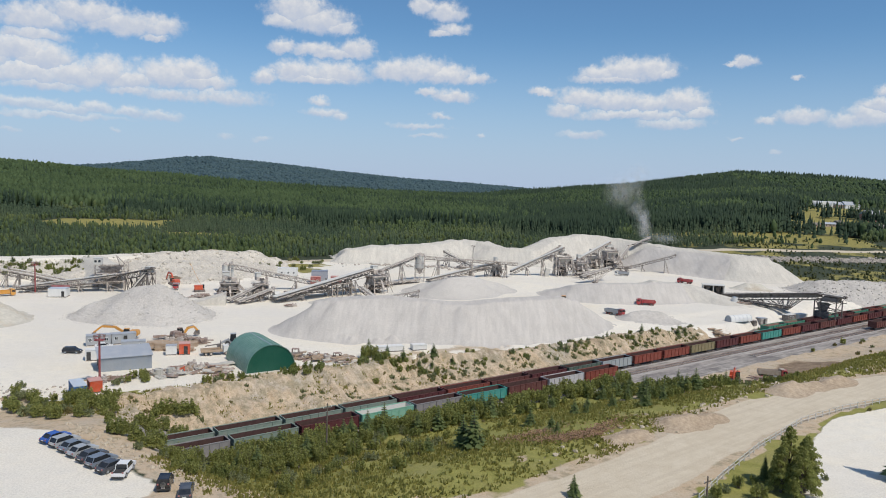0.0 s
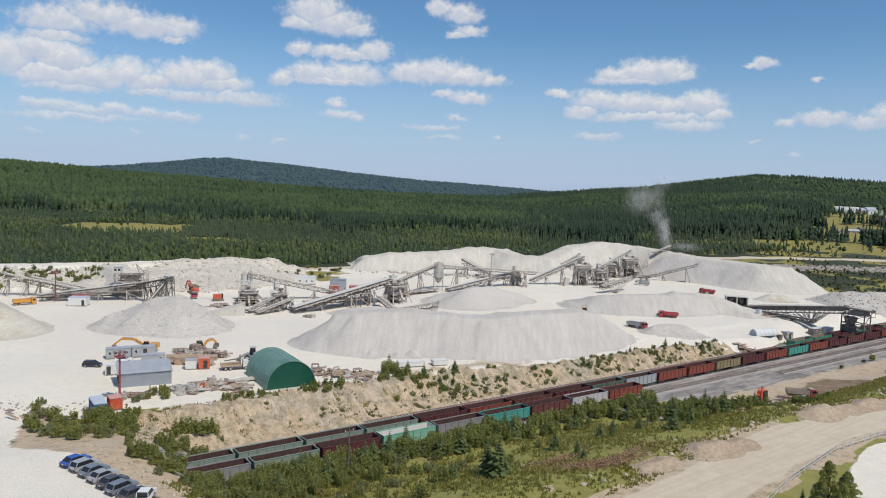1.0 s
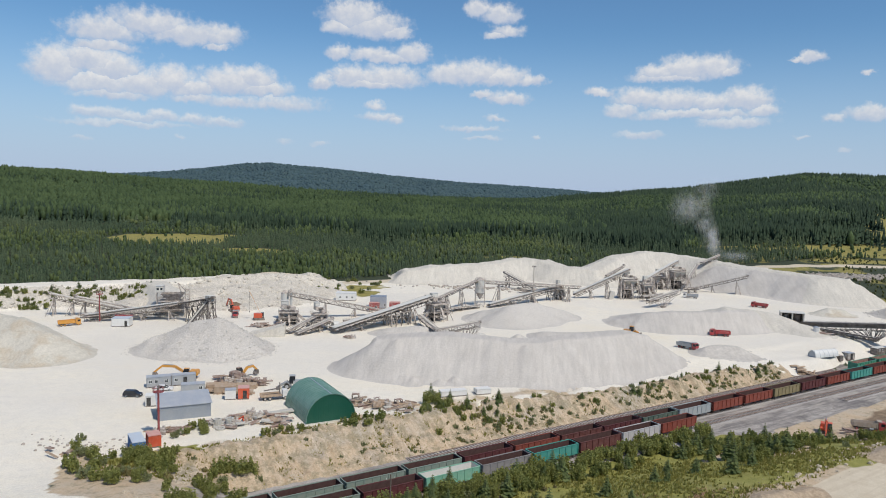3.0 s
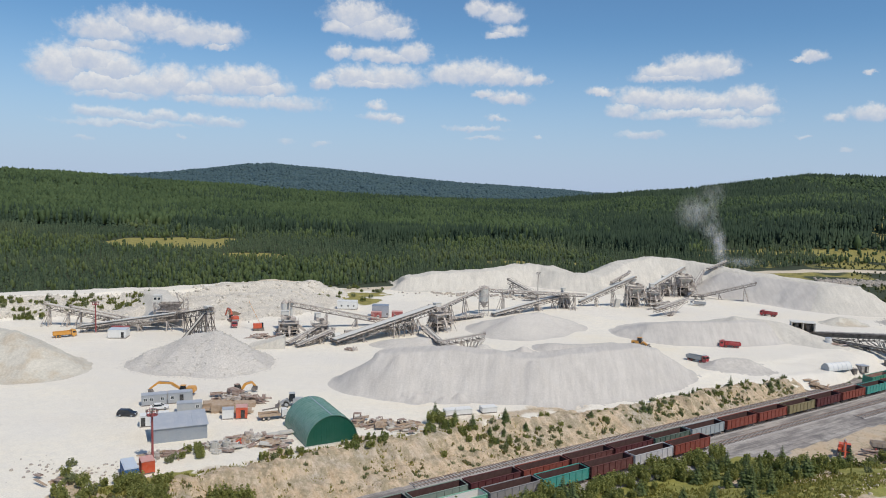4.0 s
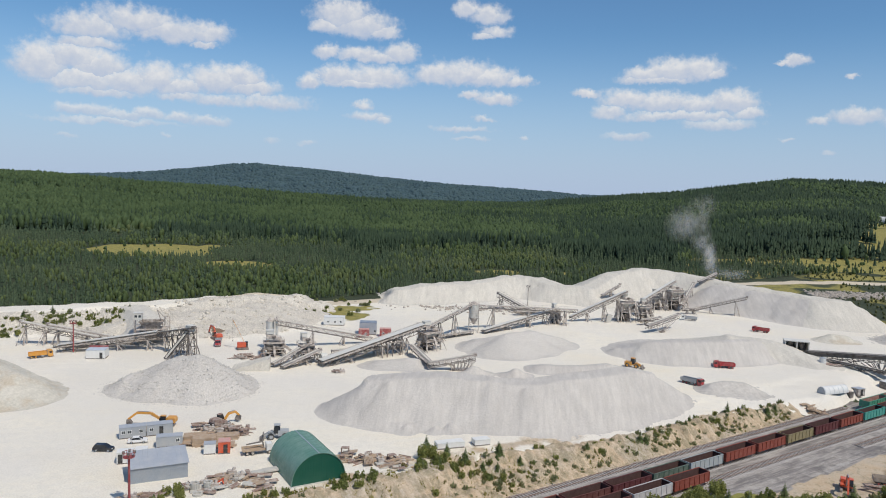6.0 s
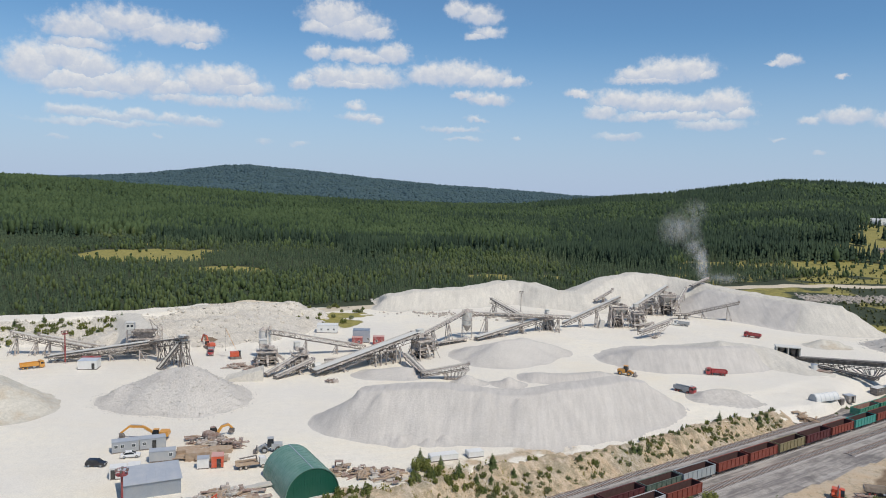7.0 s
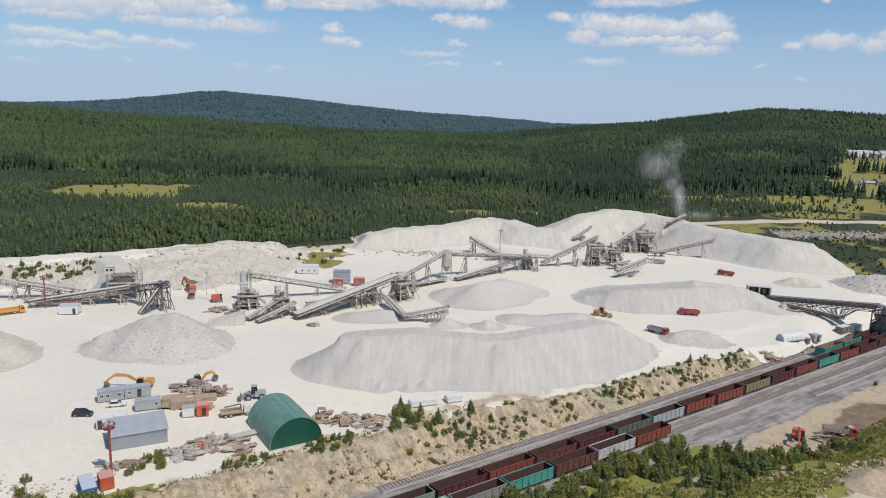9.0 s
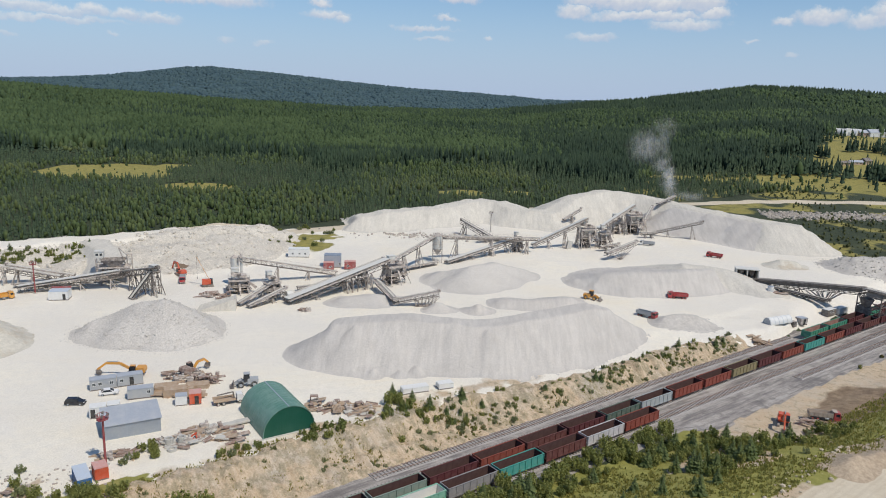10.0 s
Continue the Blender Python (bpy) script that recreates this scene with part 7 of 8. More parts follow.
def mobile_crane(at):
    c = thing("mobile_crane", at, "small crawler crane with raised yellow jib", "crane")
    for s in (-1, 1):
        part("track", Shape().prism([(-2.2, 0.2), (-1.9, 0), (1.9, 0), (2.2, 0.2), (2.0, 0.9), (-2.0, 0.9)], s * 1.2 - 0.3, s * 1.2 + 0.3), "steel_dark", c)
    part("house", Shape().box(-0.4, 0, 1.0, 3.2, 2.4, 1.7), "orange_red", c)
    part("cab", Shape().box(1.4, 0.7, 1.2, 1.0, 1.0, 1.6), "car_glass", c)
    jib = Shape()
    a, b = Vector((1.2, 0, 1.4)), Vector((-3.6, 1.0, 11.5))
    for k in range(9):
        p, q = a.lerp(b, k / 9), a.lerp(b, (k + 1) / 9)
        for dy in (-0.35, 0.35):
            jib.beam(p + Vector((0, dy, 0)), q + Vector((0, dy, 0)), 0.1)
            jib.beam(p + Vector((0, dy, 0)), q + Vector((0, -dy, 0)), 0.07)
    part("jib", jib, "yellow", c)
    part("rope", Shape().beam((-3.6, 1.0, 11.5), (-3.6, 1.0, 3.5), 0.06), "dark", c)
    part("hook", Shape().box(-3.6, 1.0, 3.0, 0.3, 0.3, 0.5), "steel_dark", c)


mobile_crane(put(-101.0, 275.5, 25))

# ---- trees and bushes near the works ----
def leaf_cloud(rng, lobes, count, leaf):
    """Small leaves on the skin of a few lobes (x, y, z, r)."""
    w = np.array([l[3] ** 2 for l in lobes])
    pick = rng.choice(len(lobes), count, p=w / w.sum())
    c = np.array(lobes)[pick]
    d = rng.normal(size=(count, 3))
    d /= np.linalg.norm(d, axis=1)[:, None]
    d[:, 2] = np.where(d[:, 2] < -0.3, -d[:, 2] * 0.6, d[:, 2])
    p = c[:, :3] + d * c[:, 3:4] * (0.72 + 0.34 * rng.random((count, 1)))
    a = np.cross(d, rng.normal(size=(count, 3)))
    a /= np.linalg.norm(a, axis=1)[:, None]
    n = d * 0.7 + rng.normal(size=(count, 3)) * 0.45
    b = np.cross(n, a)
    b /= np.linalg.norm(b, axis=1)[:, None] + 1e-9
    s = leaf * (0.6 + 0.8 * rng.random((count, 1)))
    q = np.stack([p - a * s * 0.5, p + b * s * 0.4, p + a * s * 0.5, p - b * s * 0.4], 1)
    return q.reshape(-1, 3)


def quads(name, co):
    return raw_mesh(name, co, np.arange(len(co)).reshape(-1, 4))


def bush_template(seed, wide, high, count, leaf, mat, label):
    r = np.random.default_rng(seed)
    b = thing("bush", pose(0, 0, -60), label, "bush", "bushes on the banks")
    lobes = []
    for _ in range(9):  # upright shoots, the outer ones lower
        a, out = r.random() * 6.283, math.sqrt(r.random()) * 0.46
        x, y, tall = out * wide * math.cos(a), out * wide * math.sin(a), high * (1.12 - 0.9 * out) * (0.7 + 0.4 * r.random())
        for f, fat in ((0.26, 0.17), (0.52, 0.15), (0.76, 0.11), (0.95, 0.065)):
            lobes.append((x * (0.75 + 0.3 * f), y * (0.75 + 0.3 * f), tall * f, wide * fat * (0.8 + 0.4 * r.random())))
    part("crown", quads("crown", leaf_cloud(r, lobes, count, leaf)), mat, b)
    st = Shape()
    for x, y, z, _ in lobes[3::4][:5]:
        st.tube((x * 0.15, y * 0.15, -0.3), (x, y, z), 0.06, 5, 0.02)
    part("stem", st, "bark", b)
    return b


def pine_template(seed, high, wide, label, mat="conifer_near", dense=1.0):
    r = np.random.default_rng(seed)
    t = thing("pine_tree", pose(0, 0, -60), label, "pine tree", "young conifers")
    part("trunk", Shape().tube((0, 0, -0.3), (0, 0, high * 0.95), high * 0.022 + 0.03, 7, 0.02), "bark", t)
    out = []
    whorls = int(9 * dense + high)
    for k in range(whorls):
        f = k / whorls
        z = high * (0.1 + 0.88 * f)
        reach = wide * (1 - f) ** 0.85 * (0.8 + 0.4 * r.random()) + 0.08
        n = int(7 + 5 * (1 - f))
        for j in range(n):
            a = 6.283 * (j + r.random() * 0.8) / n
            ln = reach * (0.7 + 0.45 * r.random())
            d = np.array([math.cos(a), math.sin(a), 0.0])
            sd = np.array([-math.sin(a), math.cos(a), 0.0])
            for s0, s1 in ((0.1, 0.6), (0.45, 1.0)):
                w = ln * 0.26 * (1.2 - s0) + 0.05
                tilt = 0.16 - 0.42 * s1
                p0 = d * ln * s0 + np.array([0, 0, z + ln * 0.1 * s0])
                p1 = d * ln * s1 + np.array([0, 0, z + ln * tilt * 0.6])
                out += [p0, (p0 + p1) / 2 + sd * w + [0, 0, -0.05 * ln], p1, (p0 + p1) / 2 - sd * w + [0, 0, -0.05 * ln]]
    part("crown", quads("crown", np.array(out)), mat, t)
    return t


def tree_template(seed, high, wide, label, mat="bush"):
    r = np.random.default_rng(seed)
    t = thing("leafy_tree", pose(0, 0, -60), label, "tree", "leafy trees")
    tr = Shape().tube((0, 0, -0.3), (0, 0, high * 0.5), high * 0.025, 8, high * 0.014)
    lobes = []
    for k in range(60):
        f = k / 60
        a, z = r.random() * 6.283, high * (0.08 + 0.86 * f)
        reach = wide * 0.42 * (1 - f) ** 0.6 * (0.4 + 0.6 * r.random())
        x, y = reach * math.cos(a), reach * math.sin(a)
        lobes.append((x, y, z, wide * (0.085 + 0.07 * r.random()) * (1.2 - 0.7 * f)))
        if k % 3 == 0:
            tr.tube((0, 0, min(z * 0.6, high * 0.48)), (x, y, z), high * 0.009, 5, 0.02)
    part("trunk", tr, "bark", t)
    part("crown", quads("crown", leaf_cloud(r, lobes, 9000, 0.24)), mat, t)
    return t


BUSH = [bush_template(11 + k, w, h, int(n * 2.2), 0.21, mat, label) for k, (w, h, n, mat, label) in enumerate((
    (2.6, 2.4, 620, "bush", "dense green willow bush on the bank"), (2.0, 1.7, 460, "bush_dull", "grey-green scrub bush on the bank"),
    (3.2, 3.2, 800, "bush", "tall green willow thicket"), (1.5, 1.1, 300, "bush_dry", "low yellowing bush on dry soil"),
    (2.4, 2.0, 520, "bush_dark", "dark green bush beside the track")))]
PINE = [pine_template(31 + k, h, w, label) for k, (h, w, label) in enumerate((
    (3.2, 1.1, "small young pine tree"), (4.6, 1.5, "young pine tree with a pointed top"), (2.2, 0.9, "very small young spruce")))]
SPRUCE = pine_template(41, 13.0, 2.6, "tall dark spruce beside the fence", dense=2.0)
BIRCH = tree_template(51, 9.4, 6.2, "leafy birch tree beside the white road")
used, placed, thicket = set(), [], {}


def plant(template, x, y, scale, turn):
    placed.append((math.hypot(x, y - 20), template, x, y, scale, turn))


def set_out():
    """Sets out the nearest plants one by one and joins the rest into one thicket of each kind."""
    count = 0
    for _, template, x, y, scale, turn in sorted(placed, key=lambda p: p[0]):
        m = put(x, y, turn)
        is_bush = template.name.startswith("bush")
        count += is_bush
        if is_bush and count > 280:
            crown = next(o for o in template.children if o.name.startswith("crown")).data
            co = np.empty(len(crown.vertices) * 3, np.float32)
            crown.vertices.foreach_get("co", co)
            co = co.reshape(-1, 4, 3)[::2]
            mid = co.mean(1, keepdims=True)
            co = (mid + (co - mid) * 1.45).reshape(-1, 3) * scale  # fewer, larger leaves farther off
            c, s = math.cos(radians(turn)), math.sin(radians(turn))
            moved = np.stack([co[:, 0] * c - co[:, 1] * s + x, co[:, 0] * s + co[:, 1] * c + y, co[:, 2] + m.translation.z], -1)
            thicket.setdefault(crown.materials[0], []).append(moved)
        elif template.name not in used:
            used.add(template.name)
            template.matrix_basis = m @ Matrix.Scale(scale, 4)
        else:
            copy_thing(template, m).scale = (scale, scale, scale)
    for mat, pieces in thicket.items():
        tagged(part("thicket", quads("thicket", np.concatenate(pieces)), mat), "green scrub on the far banks of the yard", "scrub", kind="stuff")


rs = random.Random(5)


def strip(n, u0, u1, s0, s1, kinds, lo=0.6, hi=1.2, skip=None):
    """Plants scattered along the railway's sides."""
    for _ in range(n):
        u, s = rs.uniform(u0, u1), rs.uniform(s0, s1)
        x, y = plan(u, s)
        if road_distance(np.array(x), np.array(y), DIRT_ROAD) < 9 or float(road_side(np.array(x), np.array(y))) < 3:
            continue
        if skip and skip(x, y, u, s):
            continue
        plant(rs.choice(kinds), x, y, rs.uniform(lo, hi), rs.uniform(0, 360))


B0, B1, B2, B3, B4 = BUSH
# rim of the yard
strip(30, 92, 128, 138, 146, [B1, B0, PINE[0], B3, B4], 0.6, 1.1)
strip(190, 108, 224, 133, 139.5, [B1, B1, B3, B0, B1, B4, B1], 0.3, 0.85)
strip(11, 100, 224, 135, 139.5, [PINE[0], PINE[1], PINE[2]], 0.6, 1.0)
for x, y, k, s in ((-68.5, 146.0, 0, 0.8), (-66.0, 148.2, 2, 0.75), (-69.8, 143.8, 1, 0.9), (-64.0, 147.8, 0, 0.7), (-34.5, 162.4, 4, 1.0), (-31.8, 163.6, 4, 1.1), (-29.2, 165.4, 4, 1.0),
                   (-37.0, 160.2, 4, 0.7), (-49.5, 152.0, 0, 0.75), (-47.5, 152.6, 1, 0.75), (-51.5, 150.5, 0, 0.6), (-43.5, 153.0, 4, 0.5), (-39.8, 156.0, 4, 0.55), (-18.4, 179.2, 2, 1.2), (-16.0, 177.5, 0, 0.9),
                   (-12.0, 174.6, 4, 0.9), (-10.5, 172.8, 0, 0.9), (-20.2, 174.5, 0, 0.7), (-7.5, 174.2, 0, 0.9), (-23.2, 172.0, 3, 1.0), (-76.5, 128.6, 0, 0.7)):
    plant(BUSH[k], x, y, s, x * 37 % 360)
for x, y, k, s in ((-68.2, 148.6, 0, 1.0), (-69.4, 146.0, 1, 0.9), (-67.0, 151.2, 0, 0.9), (-64.6, 147.4, 0, 0.9), (-66.0, 149.5, 2, 0.75), (-49.3, 149.6, 1, 0.9), (-47.2, 152.1, 0, 0.8), (-45.2, 153.6, 4, 0.8),
                   (-51.2, 148.4, 0, 0.9), (-34.0, 158.4, 4, 1.1), (-31.3, 160.4, 2, 0.8), (-28.9, 163.0, 4, 1.0), (-35.3, 156.6, 4, 0.9), (-18.8, 178.0, 2, 1.3), (-16.4, 175.5, 4, 1.1), (-14.5, 177.0, 0, 1.1),
                   (-19.6, 174.2, 4, 0.9), (-11.4, 174.2, 2, 0.9)):
    plant(BUSH[k], x, y, s, x * 47 % 360)
for x, y, s in ((-19.2, 180.4, 1.15), (-9.6, 177.5, 0.9), (-2.0, 184.2, 0.8), (-14.2, 180.5, 0.8)):
    plant(PINE[1], x, y, s, x * 53 % 360)
# face of the cutting
strip(12, 30, 110, 134, 146, [B3, B1], 0.5, 1.0)
strip(210, 66, 222, 132.2, 138, [B3, B1, B3, B1], 0.3, 0.7)
for x, y, k, s in ((-53.5, 133.6, 2, 1.4), (-51.0, 135.0, 2, 1.4), (-56.0, 132.5, 0, 1.3), (-48.6, 136.2, 0, 1.2), (-66.5, 132.0, 0, 1.3), (-68.5, 130.8, 2, 0.9), (-64.5, 134.2, 0, 1.0)):
    plant(BUSH[k], x, y, s, x * 71 % 360)
for x, y, k, s in ((-81, 125, 0, 1.3), (-78, 123, 2, 1.2), (-74.5, 119.5, 1, 1.4), (-71, 118, 0, 1.2), (-67.5, 116.5, 2, 1.0), (-83, 131, 1, 1.3), (-86, 134, 0, 1.1), (-65, 125, 2, 1.2), (-63, 127, 4, 1.2),
                   (-79, 130, 2, 1.1), (-76, 126.5, 1, 1.2), (-55, 125, 0, 1.2), (-57, 128, 3, 1.2), (-60, 122, 3, 1.3), (-62, 118, 1, 1.0), (-88, 139, 1, 1.0)):
    plant(BUSH[k], x, y, s, x * 43 % 360)
# thicket at the end of the siding
strip(105, 22, 60, 98, 117, [B0, B2, B1, B4, B2], 0.7, 1.25)
strip(50, 16, 44, 118, 142, [B0, B2, B1, B3], 0.7, 1.25)
strip(34, 44, 100, 88, 103, [B1, B3, B0], 0.5, 0.9)
strip(26, 10, 30, 132, 150, [B0, B1, B2], 0.8, 1.2, lambda x, y, u, s: float(road_side(np.array(x), np.array(y))) < 4)
strip(30, 30, 75, 90, 104, [B1, B2, B0, B4], 0.7, 1.1)
# along the near side of the track
strip(46, 100, 150, 101, 106, [B0, B1, B4, B4, B2], 0.6, 1.1)
strip(95, 46, 152, 105.6, 110.0, [B2, B2, B0, B4, B2], 0.95, 1.4)
strip(110, 42, 104, 102, 111.2, [B0, B2, B1, B2, B4, PINE[1]], 0.75, 1.3)
strip(105, 130, 172, 84, 103, [B2, B4, B4, B4, B0, PINE[1]], 0.8, 1.35, lambda x, y, u, s: u > 158 and s > 92)
strip(30, 150, 190, 78, 88, [B0, B4, B1], 0.6, 1.0)
strip(36, 185, 330, 80, 104, [B0, B1, B3], 0.6, 1.1, lambda x, y, u, s: 86 < s and u < 240)
strip(9, 70, 140, 78, 98, [PINE[0], PINE[1], PINE[2]], 0.7, 1.0)
strip(12, 40, 70, 80, 98, [B0, B1, B2], 0.6, 1.0)
for x, y, s in ((8.4, 111.7, 1.6), (6.6, 114.0, 1.35), (44.8, 141.3, 1.0), (38.2, 143.0, 0.8), (33.5, 146.0, 0.75), (26.5, 152.5, 0.8), (20.0, 133.0, 0.9), (22.4, 90.8, 0.75), (29.5, 138.0, 0.8)):
    plant(PINE[1], x, y, s, x * 91 % 360)
# beside the roads
for x, y, s in ((52.6, 99.8, 0.34), (74.6, 101.8, 1.0)):
    plant(SPRUCE, x, y, s, x * 17 % 360)
for x, y, s in ((55.0, 97.5, 1.05), (57.0, 96.2, 0.95), (55.4, 94.0, 0.85), (58.2, 98.6, 0.75), (53.4, 95.8, 0.8)):
    plant(BIRCH, x, y, s, x * 29 % 360)
for x, y, k, s in ((47.5, 96.5, 0, 0.9), (45.0, 95.0, 1, 0.8), (43.5, 93.0, 0, 0.9), (50.5, 98.5, 0, 0.7), (49.0, 92.5, 2, 0.9), (41.0, 90.0, 1, 0.9), (62.5, 101.5, 1, 0.6), (104, 146.5, 3, 0.8), (112, 150, 1, 0.6), (90, 139.5, 3, 0.6)):
    plant(BUSH[k], x, y, s, x * 61 % 360)
# foot of the quarry bench
for _ in range(170):
    x = rs.uniform(-236, -158)
    y = float(np.interp(x, [-236, -202, -188, -178, -160], [262, 285, 291, 302, 310])) - rs.uniform(1.5, 15)
    plant(rs.choice([B4, B4, B0, PINE[0], B1, B1]), x, y, rs.uniform(0.5, 1.25), rs.uniform(0, 360))
for _ in range(16):
    plant(rs.choice([B4, B1]), rs.uniform(-96, -72), rs.uniform(338, 396), rs.uniform(0.7, 1.3), rs.uniform(0, 360))
set_out()
for ob in (*BUSH, *PINE, SPRUCE, BIRCH):
    if ob.name not in used:
        for o in (*ob.children_recursive, ob):
            bpy.data.objects.remove(o)


def scrub(name, label, xs, ys, hs, mat, sides=6):
    wood(name, label, xs, ys, hs, hs * 1.25, "birch", sides, mat, rng, 0.35)


# scrub on the wild ground east of the mounds and round the village
n = 6500
x, y = rng.uniform(170, 420, n), rng.uniform(300, 640, n)
ok = (x > 182 + (y - 300) * 0.12) & (y < site_edge(x) + 20) & (road_distance(x, y, FAR_ROAD) > 7) & (fractal(x, y, 45, 77) + rng.random(n) * 0.5 > 0.12)
scrub("scrub", "green scrub on rough ground beyond the mounds", x[ok], y[ok], 0.7 + 1.7 * rng.random(ok.sum()) ** 2, "scrub")
n = 4200
x, y = rng.uniform(170, 760, n), rng.uniform(550, 1120, n)
ok = (meadows(x, y) > 0.3) & (fractal(x, y, 60, 79) + rng.random(n) * 0.45 > 0.31)
hv = 3.5 + 8.0 * rng.random(ok.sum()) ** 2
wood("village_trees", "dark spruces scattered over the village meadows", x[ok][::2], y[ok][::2], hv[::2] * 1.3, hv[::2] * 0.8, "conifer", 6, "conifer", rng, 0.3)
wood("village_bushes", "green bushes scattered over the village meadows", x[ok][1::2], y[ok][1::2], hv[1::2] * 0.5, hv[1::2] * 0.55, "birch", 6, "birch", rng, 0.35)
n = 500
x, y = rng.uniform(-340, 80, n), rng.uniform(500, 620, n)
ok = (meadows(x, y) > 0.3) & (rng.random(n) < 0.5)
scrub("clearing_bushes", "low bushes in the yellow forest clearings", x[ok], y[ok], 1.2 + 2.2 * rng.random(ok.sum()), "birch")


def grass_tufts():
    """Weeds and tall grass on the banks and slopes, too many to count."""
    r = np.random.default_rng(77)
    n = 44000
    u, s = r.uniform(18, 260, n), r.uniform(64, 148, n)
    x, y = plan(u, s)
    ok = ((s < 103) | (s > 132.5)) & (road_side(x, y) > 1) & (road_distance(x, y, DIRT_ROAD) > 7.5) & (fractal(x, y, 9, 43) + r.random(n) * 0.5 > 0.1)
    ok &= ~((u > 160) & (s > 88) & (s < 104)) & ((s < 103) | (r.random(n) < 0.9)) & ((s < 137.5) | (u < 120)) & ((s < 120) | (u < 222))
    x, y = x[ok], y[ok]
    z = land(x, y)
    n = len(x)
    co = []
    for k in range(3):
        a = r.random(n) * 6.283
        h, w = 0.25 + 0.5 * r.random(n), 0.12 + 0.2 * r.random(n)
        px, py = x + r.normal(size=n) * 0.25, y + r.normal(size=n) * 0.25
        c, d = np.cos(a) * w, np.sin(a) * w
        lean = r.normal(size=(2, n)) * 0.18
        co.append(np.stack([np.stack([px - c, py - d, z - 0.05], -1), np.stack([px + c, py + d, z - 0.05], -1), np.stack([px + lean[0], py + lean[1], z + h], -1)], 1))
    co = np.concatenate(co).reshape(-1, 3)
    tagged(part("grass", raw_mesh("grass", co, np.arange(len(co)).reshape(-1, 3)), "grass"), "tall green and dry grass on the banks", "grass", kind="stuff")


grass_tufts()

# ---- stones ----
def stones(name, label, xs, ys, rs_, mat, sink=0.3):
    sh, rr = Shape(), random.Random(3)
    z = land(np.array(xs), np.array(ys))
    for x, y, r, h in zip(xs, ys, rs_, z):
        sh.lump(float(x), float(y), float(h) + r * (0.5 - sink), float(r), rr)
    return tagged(part(name, sh, mat), label, "rocks", kind="stuff")


r = np.random.default_rng(19)
n = 5200
x, y = r.uniform(-240, -92, n), r.uniform(240, 362, n)
hb = bench_height(x, y)
crest = np.interp(x, [-330, -202, -188, -178, -160, -140, -119, -98], [205, 285, 291, 302, 310, 325, 343, 350])
ok = (hb > 1.0) & (y < crest + np.where(x > -150, 8, 0.5)) & (r.random(n) < np.where(x > -150, 0.95, 0.55))
x, y = x[ok], y[ok]
stones("rubble", "pale broken rock on the quarry bench", x, y, 0.3 + 1.0 * r.random(len(x)) ** 3, "bench")
n = 900
u, s = r.uniform(28, 222, n), r.uniform(131, 138, n)
x, y = plan(u, s)
stones("bank_stones", "tan stones on the cutting's face", x, y, 0.1 + 0.35 * r.random(n) ** 3, "rock_tan")
n = 420
k = r.random(n)
x, y = np.interp(k, [0, 0.3, 0.7, 1], [20, 48, 78, 120]) + r.normal(size=n) * 2.4, np.interp(k, [0, 0.3, 0.7, 1], [106, 131, 158, 182]) + r.normal(size=n) * 2.4
stones("verge_rubble", "pale rubble pushed to the dirt road's edge", x, y, 0.1 + 0.5 * r.random(n) ** 4, "rock_tan")
n = 260
k = r.random(n)
x, y = -62 + 34 * k + r.normal(size=n) * 0.9, 111 - 24 * k + r.normal(size=n) * 0.9
stones("kerb_rubble", "tan boulders along the car park's edge", x, y, 0.1 + 0.3 * r.random(n) ** 3, "rock_tan")
n = 2200
x = r.uniform(188, 340, n)
y = 486 + r.normal(size=n) * 6 + (x - 235) * 0.05
stones("rock_fill", "grey rock fill below the far road", x, y, 0.4 + 0.9 * r.random(n) ** 2, "rock")
n = 260
x, y = r.normal(-20, 22, n), r.normal(383, 5, n)
stones("spoil_rubble", "tan rubble at the foot of the spoil bank", x, y, 0.2 + 0.8 * r.random(n) ** 2, "rock")
n = 140
x, y = r.normal(-84, 7, n), r.normal(128, 3, n) + 8
stones("yard_rubble", "scattered stones on the yard's edge", x, y, 0.1 + 0.35 * r.random(n) ** 2, "rock")


def heap_stones(name, label, heap_ob, n, mat, seed, big=0.42):
    """Loose blocks lying on a heap."""
    me = heap_ob.data
    co = np.empty(len(me.vertices) * 3, np.float32)
    me.vertices.foreach_get("co", co)
    co = co.reshape(-1, 3)
    r, sh, rr = np.random.default_rng(seed), Shape(), random.Random(seed)
    for k in r.integers(0, len(co), n):
        size = 0.1 + big * r.random() ** 2
        sh.lump(co[k, 0] + r.uniform(-0.6, 0.6), co[k, 1] + r.uniform(-0.6, 0.6), co[k, 2] + size * 0.1, size, rr)
    return tagged(part(name, sh, mat), label, "rocks", kind="stuff")


heap_stones("heap_rubble", "loose pale blocks on the coarse rock cone", ROCK_CONE, 3200, "gravel_coarse", 27, 0.14)
heap_stones("heap_rubble", "loose grey blocks on the dark rock heap", DARK_HEAP, 1800, "stone", 29, 0.4)


# ---- scrap and timber ----
def sample(name, shape, mat, label, category, group):
    t = thing(name, pose(0, 0, -60), label, category, group)
    part("body", shape, mat, t)
    t["fresh"] = 1
    return t


